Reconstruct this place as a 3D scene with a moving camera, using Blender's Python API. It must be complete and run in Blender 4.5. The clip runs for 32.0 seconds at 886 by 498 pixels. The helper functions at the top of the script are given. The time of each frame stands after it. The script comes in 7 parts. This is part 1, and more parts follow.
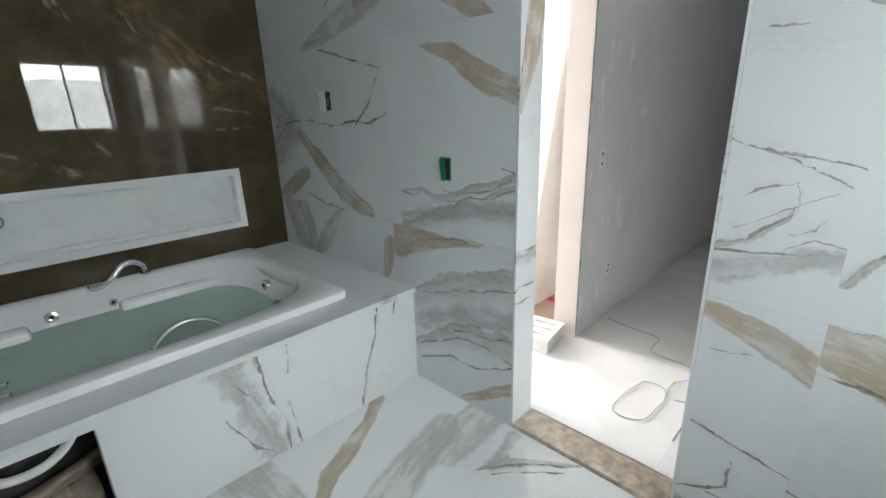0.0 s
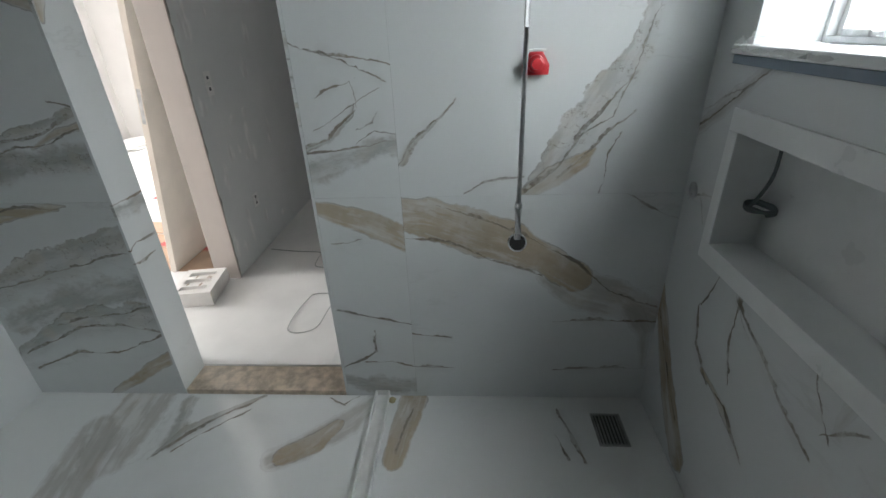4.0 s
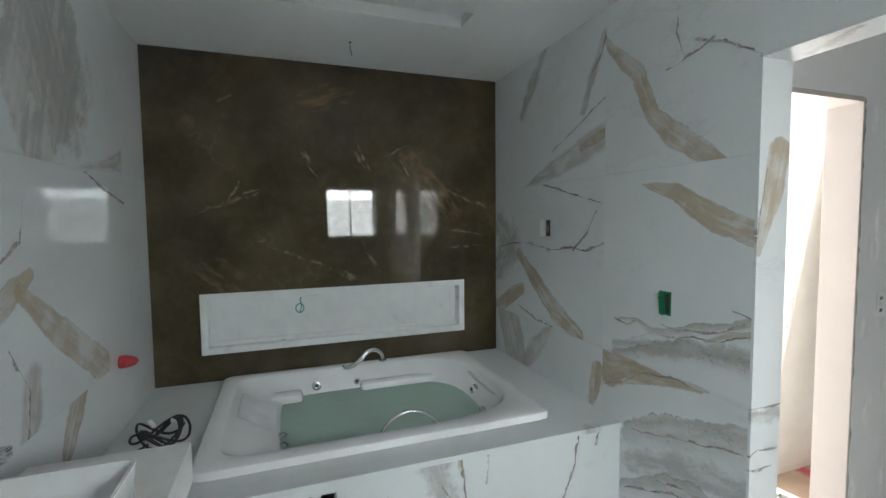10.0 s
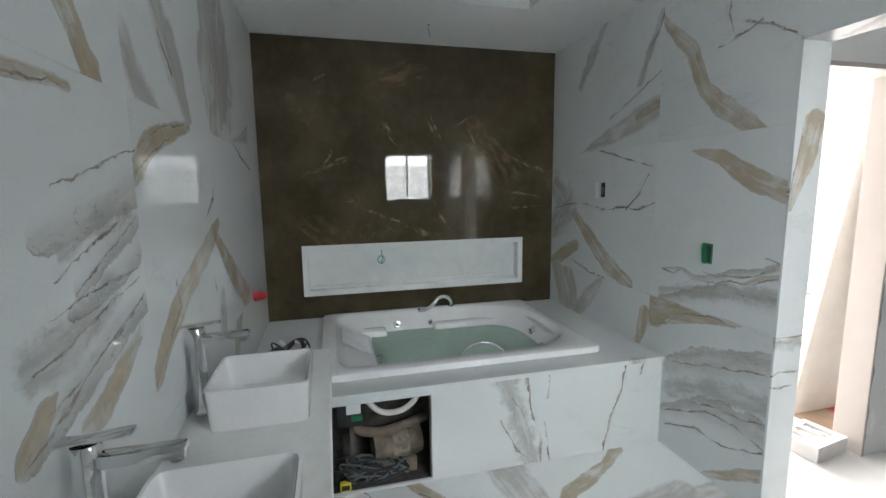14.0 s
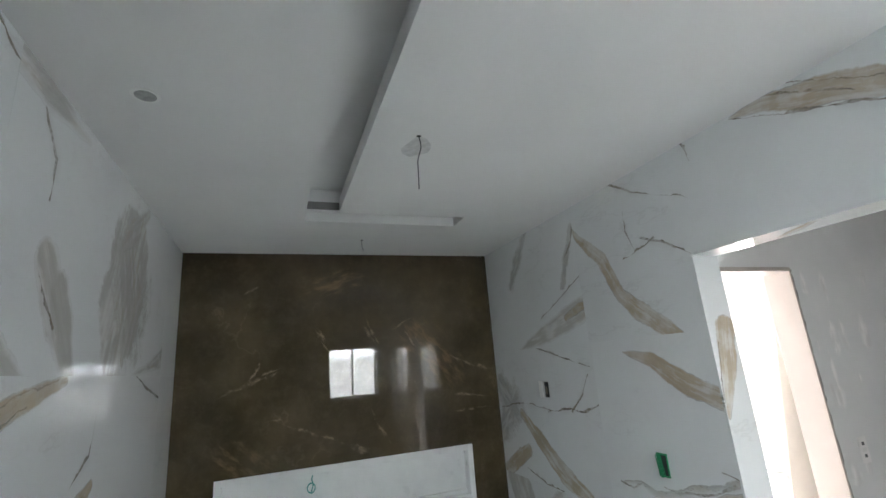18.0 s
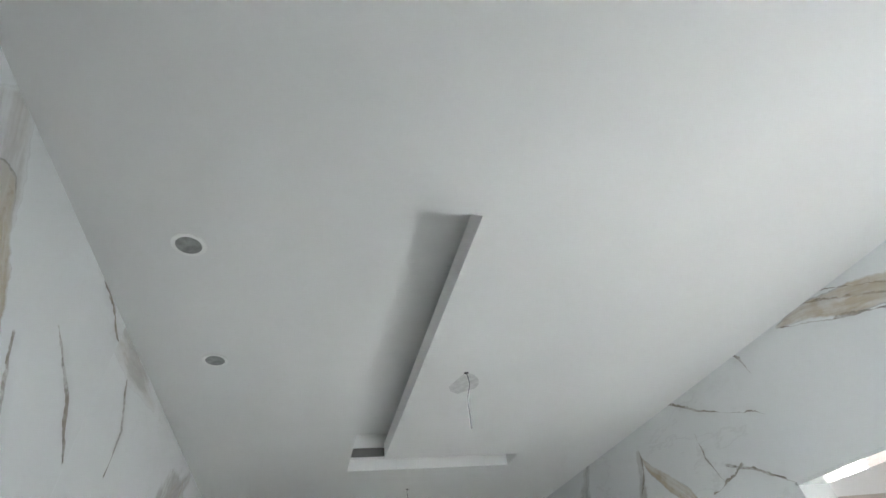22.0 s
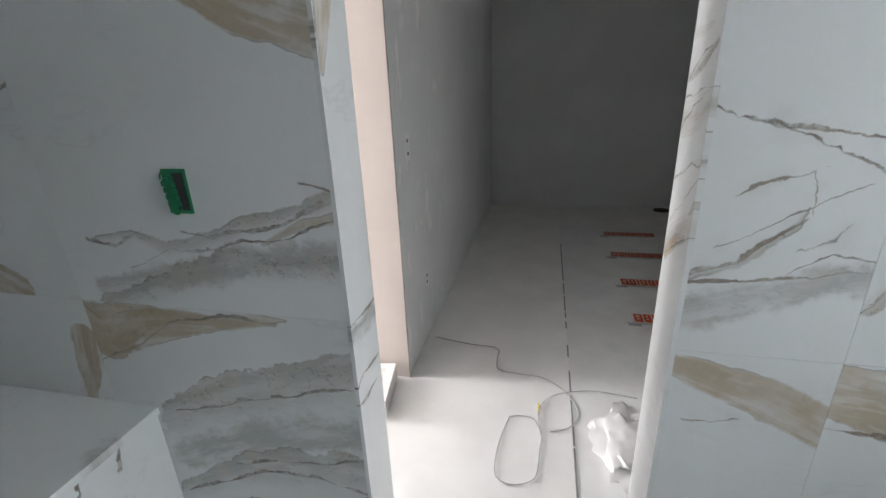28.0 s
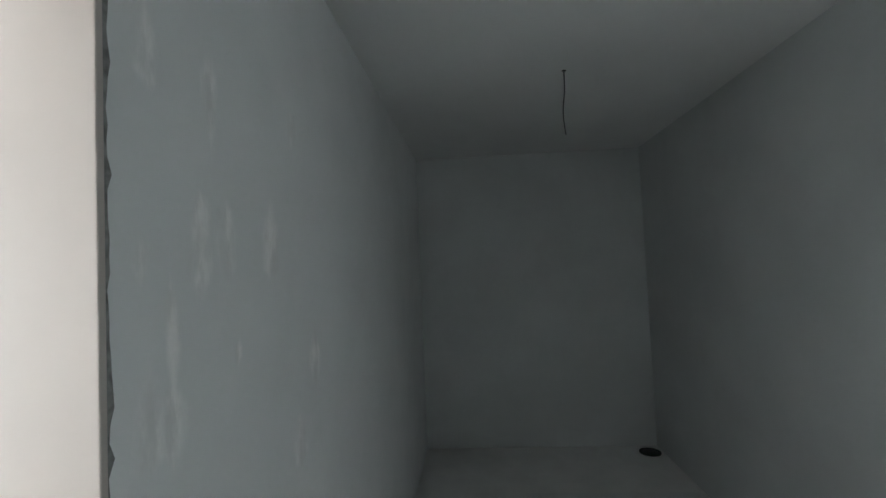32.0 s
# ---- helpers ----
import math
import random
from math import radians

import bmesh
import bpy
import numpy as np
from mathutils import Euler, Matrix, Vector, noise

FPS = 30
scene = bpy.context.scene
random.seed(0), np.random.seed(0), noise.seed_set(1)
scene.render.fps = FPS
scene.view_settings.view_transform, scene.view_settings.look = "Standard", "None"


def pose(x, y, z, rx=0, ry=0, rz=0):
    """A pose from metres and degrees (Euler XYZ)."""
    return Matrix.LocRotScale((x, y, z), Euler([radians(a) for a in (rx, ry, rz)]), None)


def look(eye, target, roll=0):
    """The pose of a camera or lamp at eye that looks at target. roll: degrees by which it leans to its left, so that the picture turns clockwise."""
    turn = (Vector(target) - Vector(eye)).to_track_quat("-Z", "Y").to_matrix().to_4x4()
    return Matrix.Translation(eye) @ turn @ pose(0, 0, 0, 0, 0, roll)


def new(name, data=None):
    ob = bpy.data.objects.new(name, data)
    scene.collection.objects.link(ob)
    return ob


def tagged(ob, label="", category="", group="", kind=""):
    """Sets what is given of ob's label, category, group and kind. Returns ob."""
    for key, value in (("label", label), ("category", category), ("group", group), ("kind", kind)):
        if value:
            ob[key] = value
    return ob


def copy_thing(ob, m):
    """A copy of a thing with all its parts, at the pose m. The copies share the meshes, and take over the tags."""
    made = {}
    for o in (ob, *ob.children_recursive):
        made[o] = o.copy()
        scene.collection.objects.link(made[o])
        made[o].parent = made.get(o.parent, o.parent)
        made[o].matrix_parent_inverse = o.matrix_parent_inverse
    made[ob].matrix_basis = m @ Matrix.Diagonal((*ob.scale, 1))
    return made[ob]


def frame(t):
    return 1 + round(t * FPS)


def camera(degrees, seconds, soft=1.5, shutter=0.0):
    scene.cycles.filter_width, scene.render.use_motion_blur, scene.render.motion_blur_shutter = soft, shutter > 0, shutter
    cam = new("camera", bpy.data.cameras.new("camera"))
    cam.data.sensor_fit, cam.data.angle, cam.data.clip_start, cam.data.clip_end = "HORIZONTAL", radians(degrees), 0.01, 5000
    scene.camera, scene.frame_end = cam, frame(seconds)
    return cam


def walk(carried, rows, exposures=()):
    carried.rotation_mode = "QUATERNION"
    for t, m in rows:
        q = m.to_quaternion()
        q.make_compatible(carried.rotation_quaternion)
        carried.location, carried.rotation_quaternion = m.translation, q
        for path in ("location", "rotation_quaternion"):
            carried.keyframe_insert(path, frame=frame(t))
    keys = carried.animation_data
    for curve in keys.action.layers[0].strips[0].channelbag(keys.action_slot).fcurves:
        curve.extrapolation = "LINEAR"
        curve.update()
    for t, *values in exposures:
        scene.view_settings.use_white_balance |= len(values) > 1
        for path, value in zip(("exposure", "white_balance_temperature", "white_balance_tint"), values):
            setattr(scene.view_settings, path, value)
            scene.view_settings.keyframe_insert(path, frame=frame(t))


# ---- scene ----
cam = camera(89.8, 32.0)

PATH = [
    (0, (-1.448, -3.058, 1.441), (-0.095, -1.713, 0.839), -1.7),
    (0.5, (-1.436, -3.115, 1.399), (0.233, -2.2, 0.786), -1.2),
    (1, (-1.375, -3.186, 1.388), (0.452, -2.725, 0.716), -2.5),
    (1.5, (-1.353, -3.227, 1.381), (0.496, -3.026, 0.646), -2.3),
    (2, (-1.35, -3.241, 1.379), (0.488, -3.129, 0.599), -2.5),
    (2.5, (-1.352, -3.262, 1.385), (0.46, -3.182, 0.543), -3.4),
    (4.5, (-1.365, -3.254, 1.373), (0.415, -3.122, 0.472), -1.8),
    (5, (-1.351, -3.27, 1.435), (0.508, -3.122, 0.712), -1.6),
    (5.5, (-1.376, -3.269, 1.54), (0.59, -3.129, 1.203), -0.7),
    (6, (-1.408, -3.241, 1.567), (0.566, -2.994, 1.361), -0.6),
    (6.5, (-1.431, -3.213, 1.61), (0.5, -2.696, 1.556), -0.9),
    (7, (-1.443, -3.192, 1.621), (0.416, -2.454, 1.626), -0.7),
    (7.5, (-1.454, -3.174, 1.616), (0.256, -2.136, 1.65), -0.6),
    (8, (-1.463, -3.14, 1.625), (0.089, -1.88, 1.674), -1.4),
    (8.5, (-1.47, -3.118, 1.633), (-0.083, -1.678, 1.683), -2.1),
    (9, (-1.494, -3.11, 1.631), (-0.298, -1.508, 1.685), -2.6),
    (9.5, (-1.544, -3.095, 1.604), (-0.61, -1.327, 1.622), -2.4),
    (10, (-1.563, -3.14, 1.55), (-0.891, -1.26, 1.425), -0.6),
    (10.5, (-1.604, -3.214, 1.519), (-1.271, -1.268, 1.202), -0.3),
    (11, (-1.655, -3.29, 1.512), (-1.496, -1.34, 1.094), -0.6),
    (11.5, (-1.794, -3.357, 1.501), (-1.524, -1.428, 1.047), 0.3),
    (12, (-1.863, -3.421, 1.504), (-1.342, -1.546, 1.043), 0.7),
    (12.5, (-1.874, -3.45, 1.501), (-1.245, -1.609, 1.038), 0.3),
    (13, (-1.879, -3.488, 1.52), (-1.233, -1.632, 1.148), 0.2),
    (13.5, (-1.864, -3.491, 1.529), (-1.26, -1.61, 1.217), -0.1),
    (14, (-1.862, -3.494, 1.535), (-1.374, -1.574, 1.258), -0.7),
    (14.5, (-1.852, -3.49, 1.526), (-1.427, -1.551, 1.283), -1.0),
    (16.5, (-1.673, -3.432, 1.664), (-0.786, -1.639, 1.635), -2.0),
    (17, (-1.714, -3.432, 1.7), (-0.962, -1.591, 1.921), -3.2),
    (17.5, (-1.717, -3.443, 1.71), (-0.984, -1.615, 2.063), -3.9),
    (18, (-1.718, -3.453, 1.723), (-1.021, -1.645, 2.22), -4.5),
    (18.5, (-1.718, -3.461, 1.731), (-1.041, -1.687, 2.357), -5.1),
    (19, (-1.739, -3.462, 1.745), (-1.067, -1.739, 2.506), -5.6),
    (19.5, (-1.748, -3.467, 1.755), (-1.091, -1.802, 2.647), -6.3),
    (20, (-1.749, -3.479, 1.764), (-1.113, -1.875, 2.776), -6.9),
    (20.5, (-1.746, -3.487, 1.765), (-1.134, -1.938, 2.871), -7.6),
    (21, (-1.747, -3.489, 1.76), (-1.163, -2.009, 2.972), -8.2),
    (21.5, (-1.756, -3.487, 1.759), (-1.2, -2.077, 3.064), -8.9),
    (22, (-1.778, -3.483, 1.76), (-1.276, -2.107, 3.122), -9.1),
    (22.5, (-1.834, -3.486, 1.755), (-1.528, -2.076, 3.14), -6.1),
    (23, (-1.884, -3.474, 1.745), (-1.807, -2.004, 3.1), -1.3),
    (23.5, (-1.905, -3.451, 1.733), (-1.902, -1.823, 2.896), 0.1),
    (24, (-1.873, -3.414, 1.715), (-1.877, -1.653, 2.662), -0.1),
    (24.5, (-1.727, -3.361, 1.663), (-1.608, -1.472, 2.309), -0.2),
    (26.5, (-1.458, -2.879, 1.533), (-0.43, -1.179, 1.297), -1.8),
    (27, (-1.266, -2.737, 1.47), (0.176, -1.402, 1.096), -3.1),
    (27.5, (-1.011, -2.629, 1.402), (0.688, -1.718, 0.87), -4.2),
    (28, (-0.848, -2.477, 1.389), (0.977, -2.041, 0.699), -2.2),
    (28.5, (-0.724, -2.318, 1.399), (1.133, -2.215, 0.664), -2.1),
    (29, (-0.583, -2.323, 1.393), (1.264, -2.43, 0.633), -0.0),
    (29.5, (-0.368, -2.372, 1.406), (1.507, -2.483, 0.718), -0.3),
    (30, (-0.27, -2.415, 1.399), (1.609, -2.51, 0.72), -1.1),
    (30.5, (-0.16, -2.376, 1.41), (1.736, -2.479, 0.782), -0.9),
    (31, (0.039, -2.308, 1.521), (2.009, -2.477, 1.224), -0.4),
    (31.5, (0.179, -2.304, 1.604), (2.17, -2.461, 1.508), -2.4),
    (32, (0.37, -2.354, 1.634), (2.364, -2.211, 1.715), -2.5),
]
# seconds, stops, kelvin, tint
EXPOSURES = [(0, 0.0, 6350, 7), (1, -0.5, 6450, 9), (2, -1.1, 6400, 7), (4.5, -1.1, 6400, 6), (5, -1.1, 6400, 6), (5.5, -1.5, 6500, 9), (6, -1.55, 6500, 10),
             (7, -0.6, 6500, 10), (8, -0.3, 6450, 8), (9, -0.08, 6400, 6), (10, -0.02, 6350, 4), (12, 0.1, 6350, 5), (13, 0.1, 6400, 7), (14, 0.05, 6400, 7), (17, 0.0, 6400, 7), (19, 0.4, 6500, 10),
             (22, 0.75, 6550, 9), (24, 1.0, 6650, 11), (26.5, 0.05, 6400, 6), (28, -0.45, 6400, 10), (29, -0.5, 6300, 9), (30, -0.75, 6200, 5), (31, -0.85, 5900, -2), (32, -0.65, 5950, 0)]
walk(cam, [(t, look(eye, target, roll)) for t, eye, target, roll in PATH], EXPOSURES)

# ---- plan, in metres: x grows towards the dressing room, y towards the bath wall ----
XL, YW, H = -2.343, -3.935, 2.612        # basin wall, window wall, ceiling
DY0, DY1, DH = -2.737, -2.044, 2.10      # bathroom doorway
WT = 0.15                                # thickness of the door wall
CF = 0.03                                # finished floor of the dressing room
CY0, CY1, CX1 = -3.83, -1.855, 4.36      # dressing room: far sides
BX0, BX1, BH = 0.19, 0.93, 2.09          # opening from the dressing room to the bedroom
DECK_Y, DECK_Z = -1.40, 0.536            # bath surround
WX0, WX1, WZ0, WZ1 = -0.93, -0.165, 1.305, 2.08   # window
FX0, FX1, FZ0, FZ1 = -1.95, -0.165, 0.74, 1.16    # long niche under the window, outer frame

# ---- world, sun, lights ----
world = bpy.data.worlds.new("overcast_sky")
world.use_nodes = True
scene.world = world
wn = world.node_tree
sky = wn.nodes.new("ShaderNodeTexSky")
sky.sky_type, sky.sun_disc = "NISHITA", False
sky.sun_elevation, sky.sun_rotation = radians(50), radians(200)
sky.air_density, sky.dust_density, sky.ozone_density = 1.0, 3.0, 1.0
back = wn.nodes["Background"]
back.inputs["Strength"].default_value = 0.12
wn.links.new(sky.outputs[0], back.inputs[0])
sun_data = bpy.data.lights.new("sun", "SUN")
sun_data.energy, sun_data.angle, sun_data.color = 0.8, radians(20), (1.0, 0.97, 0.93)
sun = new("sun", sun_data)
sun.matrix_world = look((3, 12, 12), (1.5, 2, 0))


def area_lamp(name, eye, target, width, height, watts, color):
    data = bpy.data.lights.new(name, "AREA")
    data.shape, data.size, data.size_y, data.energy, data.color = "RECTANGLE", width, height, watts, color
    ob = new(name, data)
    ob.matrix_world = look(eye, target)
    return ob


# daylight in the openings: bedroom (first an added, unseen window, then its own), then bathroom
area_lamp("bedroom_daylight_fill", (0.53, 1.74, 1.25), (0.62, -2.6, 0.4), 0.62, 1.9, 320, (1.0, 0.945, 0.94))
area_lamp("bedroom_daylight_fill", (5.03, 0.45, 1.50), (0.4, -0.3, 0.9), 1.6, 1.2, 130, (1.0, 0.945, 0.94))
area_lamp("window_daylight", (-0.50, -4.55, 2.30), (-0.62, -3.45, 0.95), 1.3, 1.1, 90, (0.94, 0.97, 1.0))

# ---- materials ----


def nodes_of(mat):
    mat.use_nodes = True
    nt = mat.node_tree
    return nt, nt.nodes["Principled BSDF"]


def node(nt, kind, **inputs):
    n = nt.nodes.new(kind)
    for key, value in inputs.items():
        n.inputs[key.replace("_", " ")].default_value = value
    return n


def noise_of(nt, vector, scale, detail=4.0, rough=0.55):
    n = node(nt, "ShaderNodeTexNoise", Scale=scale, Detail=detail, Roughness=rough)
    nt.links.new(vector, n.inputs["Vector"])
    return n


def mixed(nt, fac, a, b):
    """Colour mix; fac, a and b are sockets or values."""
    m = nt.nodes.new("ShaderNodeMix")
    m.data_type = "RGBA"
    for socket, value in ((m.inputs[0], fac), (m.inputs[6], a), (m.inputs[7], b)):
        if hasattr(value, "is_linked"):
            nt.links.new(value, socket)
        else:
            socket.default_value = value if isinstance(value, float) else (*value, 1)
    return m.outputs[2]


def ranged(nt, value, a, b, c=0.0, d=1.0, smooth=True):
    n = node(nt, "ShaderNodeMapRange", From_Min=a, From_Max=b, To_Min=c, To_Max=d)
    n.interpolation_type = "SMOOTHSTEP" if smooth else "LINEAR"
    nt.links.new(value, n.inputs["Value"])
    return n.outputs[0]


def math_of(nt, op, a, b=0.0):
    n = nt.nodes.new("ShaderNodeMath")
    n.operation = op
    for socket, value in zip(n.inputs, (a, b)):
        if hasattr(value, "is_linked"):
            nt.links.new(value, socket)
        else:
            socket.default_value = value
    return n.outputs[0]


def bumped(nt, bsdf, height, strength, distance=0.002):
    b = node(nt, "ShaderNodeBump", Strength=strength, Distance=distance)
    nt.links.new(height, b.inputs["Height"])
    nt.links.new(b.outputs[0], bsdf.inputs["Normal"])


def plain(name, color, rough=0.5, metal=0.0, vary=0.12, scale=6.0, bump=0.1, grain=140.0, coat=0.0):
    """A surface with slow blotches and a fine grain."""
    mat = bpy.data.materials.new(name)
    nt, bsdf = nodes_of(mat)
    tc = nt.nodes.new("ShaderNodeTexCoord").outputs["Object"]
    slow, fine = noise_of(nt, tc, scale), noise_of(nt, tc, grain, 3.0)
    dark = tuple(c * (1 - vary) for c in color)
    light = tuple(min(1.0, c * (1 + vary * 0.6)) for c in color)
    nt.links.new(mixed(nt, ranged(nt, slow.outputs[0], 0.3, 0.7), dark, light), bsdf.inputs["Base Color"])
    nt.links.new(ranged(nt, slow.outputs[0], 0.3, 0.7, rough * 0.9, min(1.0, rough * 1.12)), bsdf.inputs["Roughness"])
    bsdf.inputs["Metallic"].default_value = metal
    bsdf.inputs["Coat Weight"].default_value = coat
    if bump:
        bumped(nt, bsdf, fine.outputs[0], bump, 0.001)
    return mat


# soft strokes: colour, strength, softness of the edge, waviness, least streak
STROKES = {"w": ((0.98, 0.98, 0.98), 1.0, 1.0, 0.45, 0.65), "v": ((0.27, 0.21, 0.14), 0.62, 1.2, 1.3, 0.0), "h": ((0.17, 0.115, 0.06), 0.6, 0.9, 1.2, 0.1)}


def stroke_group(kind):
    """A node group that lays one soft stroke over a colour."""
    ink, alpha, edge, wave, low = STROKES[kind]
    nt = bpy.data.node_groups.new("stroke_" + kind, "ShaderNodeTree")
    for name, sort in (("UV", "NodeSocketVector"), ("Location", "NodeSocketVector"), ("Rotation", "NodeSocketVector"), ("Size", "NodeSocketVector"),
                       ("Grain", "NodeSocketVector"), ("Offset", "NodeSocketVector"), ("Ends", "NodeSocketVector"), ("Color", "NodeSocketColor")):
        nt.interface.new_socket(name, in_out="INPUT", socket_type=sort)
    nt.interface.new_socket("Color", in_out="OUTPUT", socket_type="NodeSocketColor")
    come, go = nt.nodes.new("NodeGroupInput"), nt.nodes.new("NodeGroupOutput")
    place = nt.nodes.new("ShaderNodeMapping")
    place.vector_type = "TEXTURE"
    for source, target in (("UV", "Vector"), ("Location", "Location"), ("Rotation", "Rotation"), ("Size", "Scale")):
        nt.links.new(come.outputs[source], place.inputs[target])
    xy = nt.nodes.new("ShaderNodeSeparateXYZ")
    nt.links.new(place.outputs[0], xy.inputs[0])
    fine = nt.nodes.new("ShaderNodeVectorMath")
    fine.operation = "MULTIPLY_ADD"
    nt.links.new(place.outputs[0], fine.inputs[0])
    nt.links.new(come.outputs["Grain"], fine.inputs[1])
    nt.links.new(come.outputs["Offset"], fine.inputs[2])
    rgb = nt.nodes.new("ShaderNodeSeparateColor")
    nt.links.new(noise_of(nt, fine.outputs[0], 1.0, 5.0, 0.62).outputs["Color"], rgb.inputs[0])
    off = math_of(nt, "MULTIPLY_ADD", rgb.outputs[0], 2 * wave)
    off.node.inputs[2].default_value = -wave
    across = math_of(nt, "ADD", xy.outputs[1], off)
    ends = nt.nodes.new("ShaderNodeSeparateXYZ")
    nt.links.new(come.outputs["Ends"], ends.inputs[0])
    first = math_of(nt, "MULTIPLY", math_of(nt, "ADD", xy.outputs[0], 1.0), ends.outputs[0])
    last = math_of(nt, "MULTIPLY", math_of(nt, "SUBTRACT", 1.0, xy.outputs[0]), ends.outputs[1])
    taper = math_of(nt, "MINIMUM", math_of(nt, "MINIMUM", first, last), ranged(nt, rgb.outputs[1], 0.25, 0.75, 0.5, 1.5, False))
    mask = ranged(nt, math_of(nt, "SUBTRACT", taper, math_of(nt, "ABSOLUTE", across)), 0.0, edge, 0.0, alpha)
    mask = math_of(nt, "MULTIPLY", mask, ranged(nt, rgb.outputs[2], 0.40, 0.60, low, 1.0))
    tone = mixed(nt, ranged(nt, rgb.outputs[2], 0.35, 0.65), tuple(0.76 * c for c in ink), tuple(min(1.0, 1.2 * c) for c in ink))
    nt.links.new(mixed(nt, mask, come.outputs["Color"], tone), go.inputs[0])
    return nt


def vector_of(nt, op, a, b):
    n = nt.nodes.new("ShaderNodeVectorMath")
    n.operation = op
    for socket, value in zip(n.inputs, (a, b)):
        if hasattr(value, "is_linked"):
            nt.links.new(value, socket)
        else:
            socket.default_value = value
    return n.outputs["Value" if op == "DOT_PRODUCT" else "Vector"]


def segment_group():
    """One straight, tapered stretch of a vein: keeps the deepest point so far and where it lies along and across."""
    nt = bpy.data.node_groups.new("vein_stretch", "ShaderNodeTree")
    for name, sort in (("UV", "Vector"), ("From", "Vector"), ("Along", "Vector"), ("Across", "Vector"), ("Long", "Float"), ("Half", "Float"), ("Half End", "Float"),
                       ("Start", "Float"), ("Depth", "Float"), ("Local", "Vector")):
        nt.interface.new_socket(name, in_out="INPUT", socket_type="NodeSocket" + sort)
    nt.interface.new_socket("Depth", in_out="OUTPUT", socket_type="NodeSocketFloat")
    nt.interface.new_socket("Local", in_out="OUTPUT", socket_type="NodeSocketVector")
    nt.interface.new_socket("UV", in_out="OUTPUT", socket_type="NodeSocketVector")
    come, go = nt.nodes.new("NodeGroupInput"), nt.nodes.new("NodeGroupOutput")
    o = come.outputs
    p = vector_of(nt, "SUBTRACT", o["UV"], o["From"])
    x, y = vector_of(nt, "DOT_PRODUCT", p, o["Along"]), vector_of(nt, "DOT_PRODUCT", p, o["Across"])
    t = math_of(nt, "DIVIDE", x, o["Long"])
    t.node.use_clamp = True
    run = math_of(nt, "MULTIPLY", t, o["Long"])
    over = math_of(nt, "SUBTRACT", x, run)
    far = math_of(nt, "SQRT", math_of(nt, "ADD", math_of(nt, "MULTIPLY", over, over), math_of(nt, "MULTIPLY", y, y)))
    half = math_of(nt, "MULTIPLY_ADD", t, math_of(nt, "SUBTRACT", o["Half End"], o["Half"]))
    nt.links.new(o["Half"], half.node.inputs[2])
    depth = math_of(nt, "SUBTRACT", half, far)
    better = math_of(nt, "GREATER_THAN", depth, o["Depth"])
    here = nt.nodes.new("ShaderNodeCombineXYZ")
    nt.links.new(math_of(nt, "ADD", run, o["Start"]), here.inputs[0])
    nt.links.new(y, here.inputs[1])
    nt.links.new(half, here.inputs[2])
    pick = nt.nodes.new("ShaderNodeMix")
    pick.data_type = "VECTOR"
    nt.links.new(better, pick.inputs[0])
    nt.links.new(o["Local"], pick.inputs[4])
    nt.links.new(here.outputs[0], pick.inputs[5])
    deepest = math_of(nt, "MAXIMUM", depth, o["Depth"])
    nt.links.new(deepest, go.inputs[0])
    nt.links.new(pick.outputs[1], go.inputs[1])
    # hands the place on, so that stretches are worked out one after another
    on = nt.nodes.new("ShaderNodeVectorMath")
    on.operation = "MULTIPLY_ADD"
    nt.links.new(deepest, on.inputs[0])
    on.inputs[1].default_value = (1e-7, 1e-7, 0)
    nt.links.new(o["UV"], on.inputs[2])
    nt.links.new(on.outputs[0], go.inputs[2])
    return nt


STRETCH = segment_group()


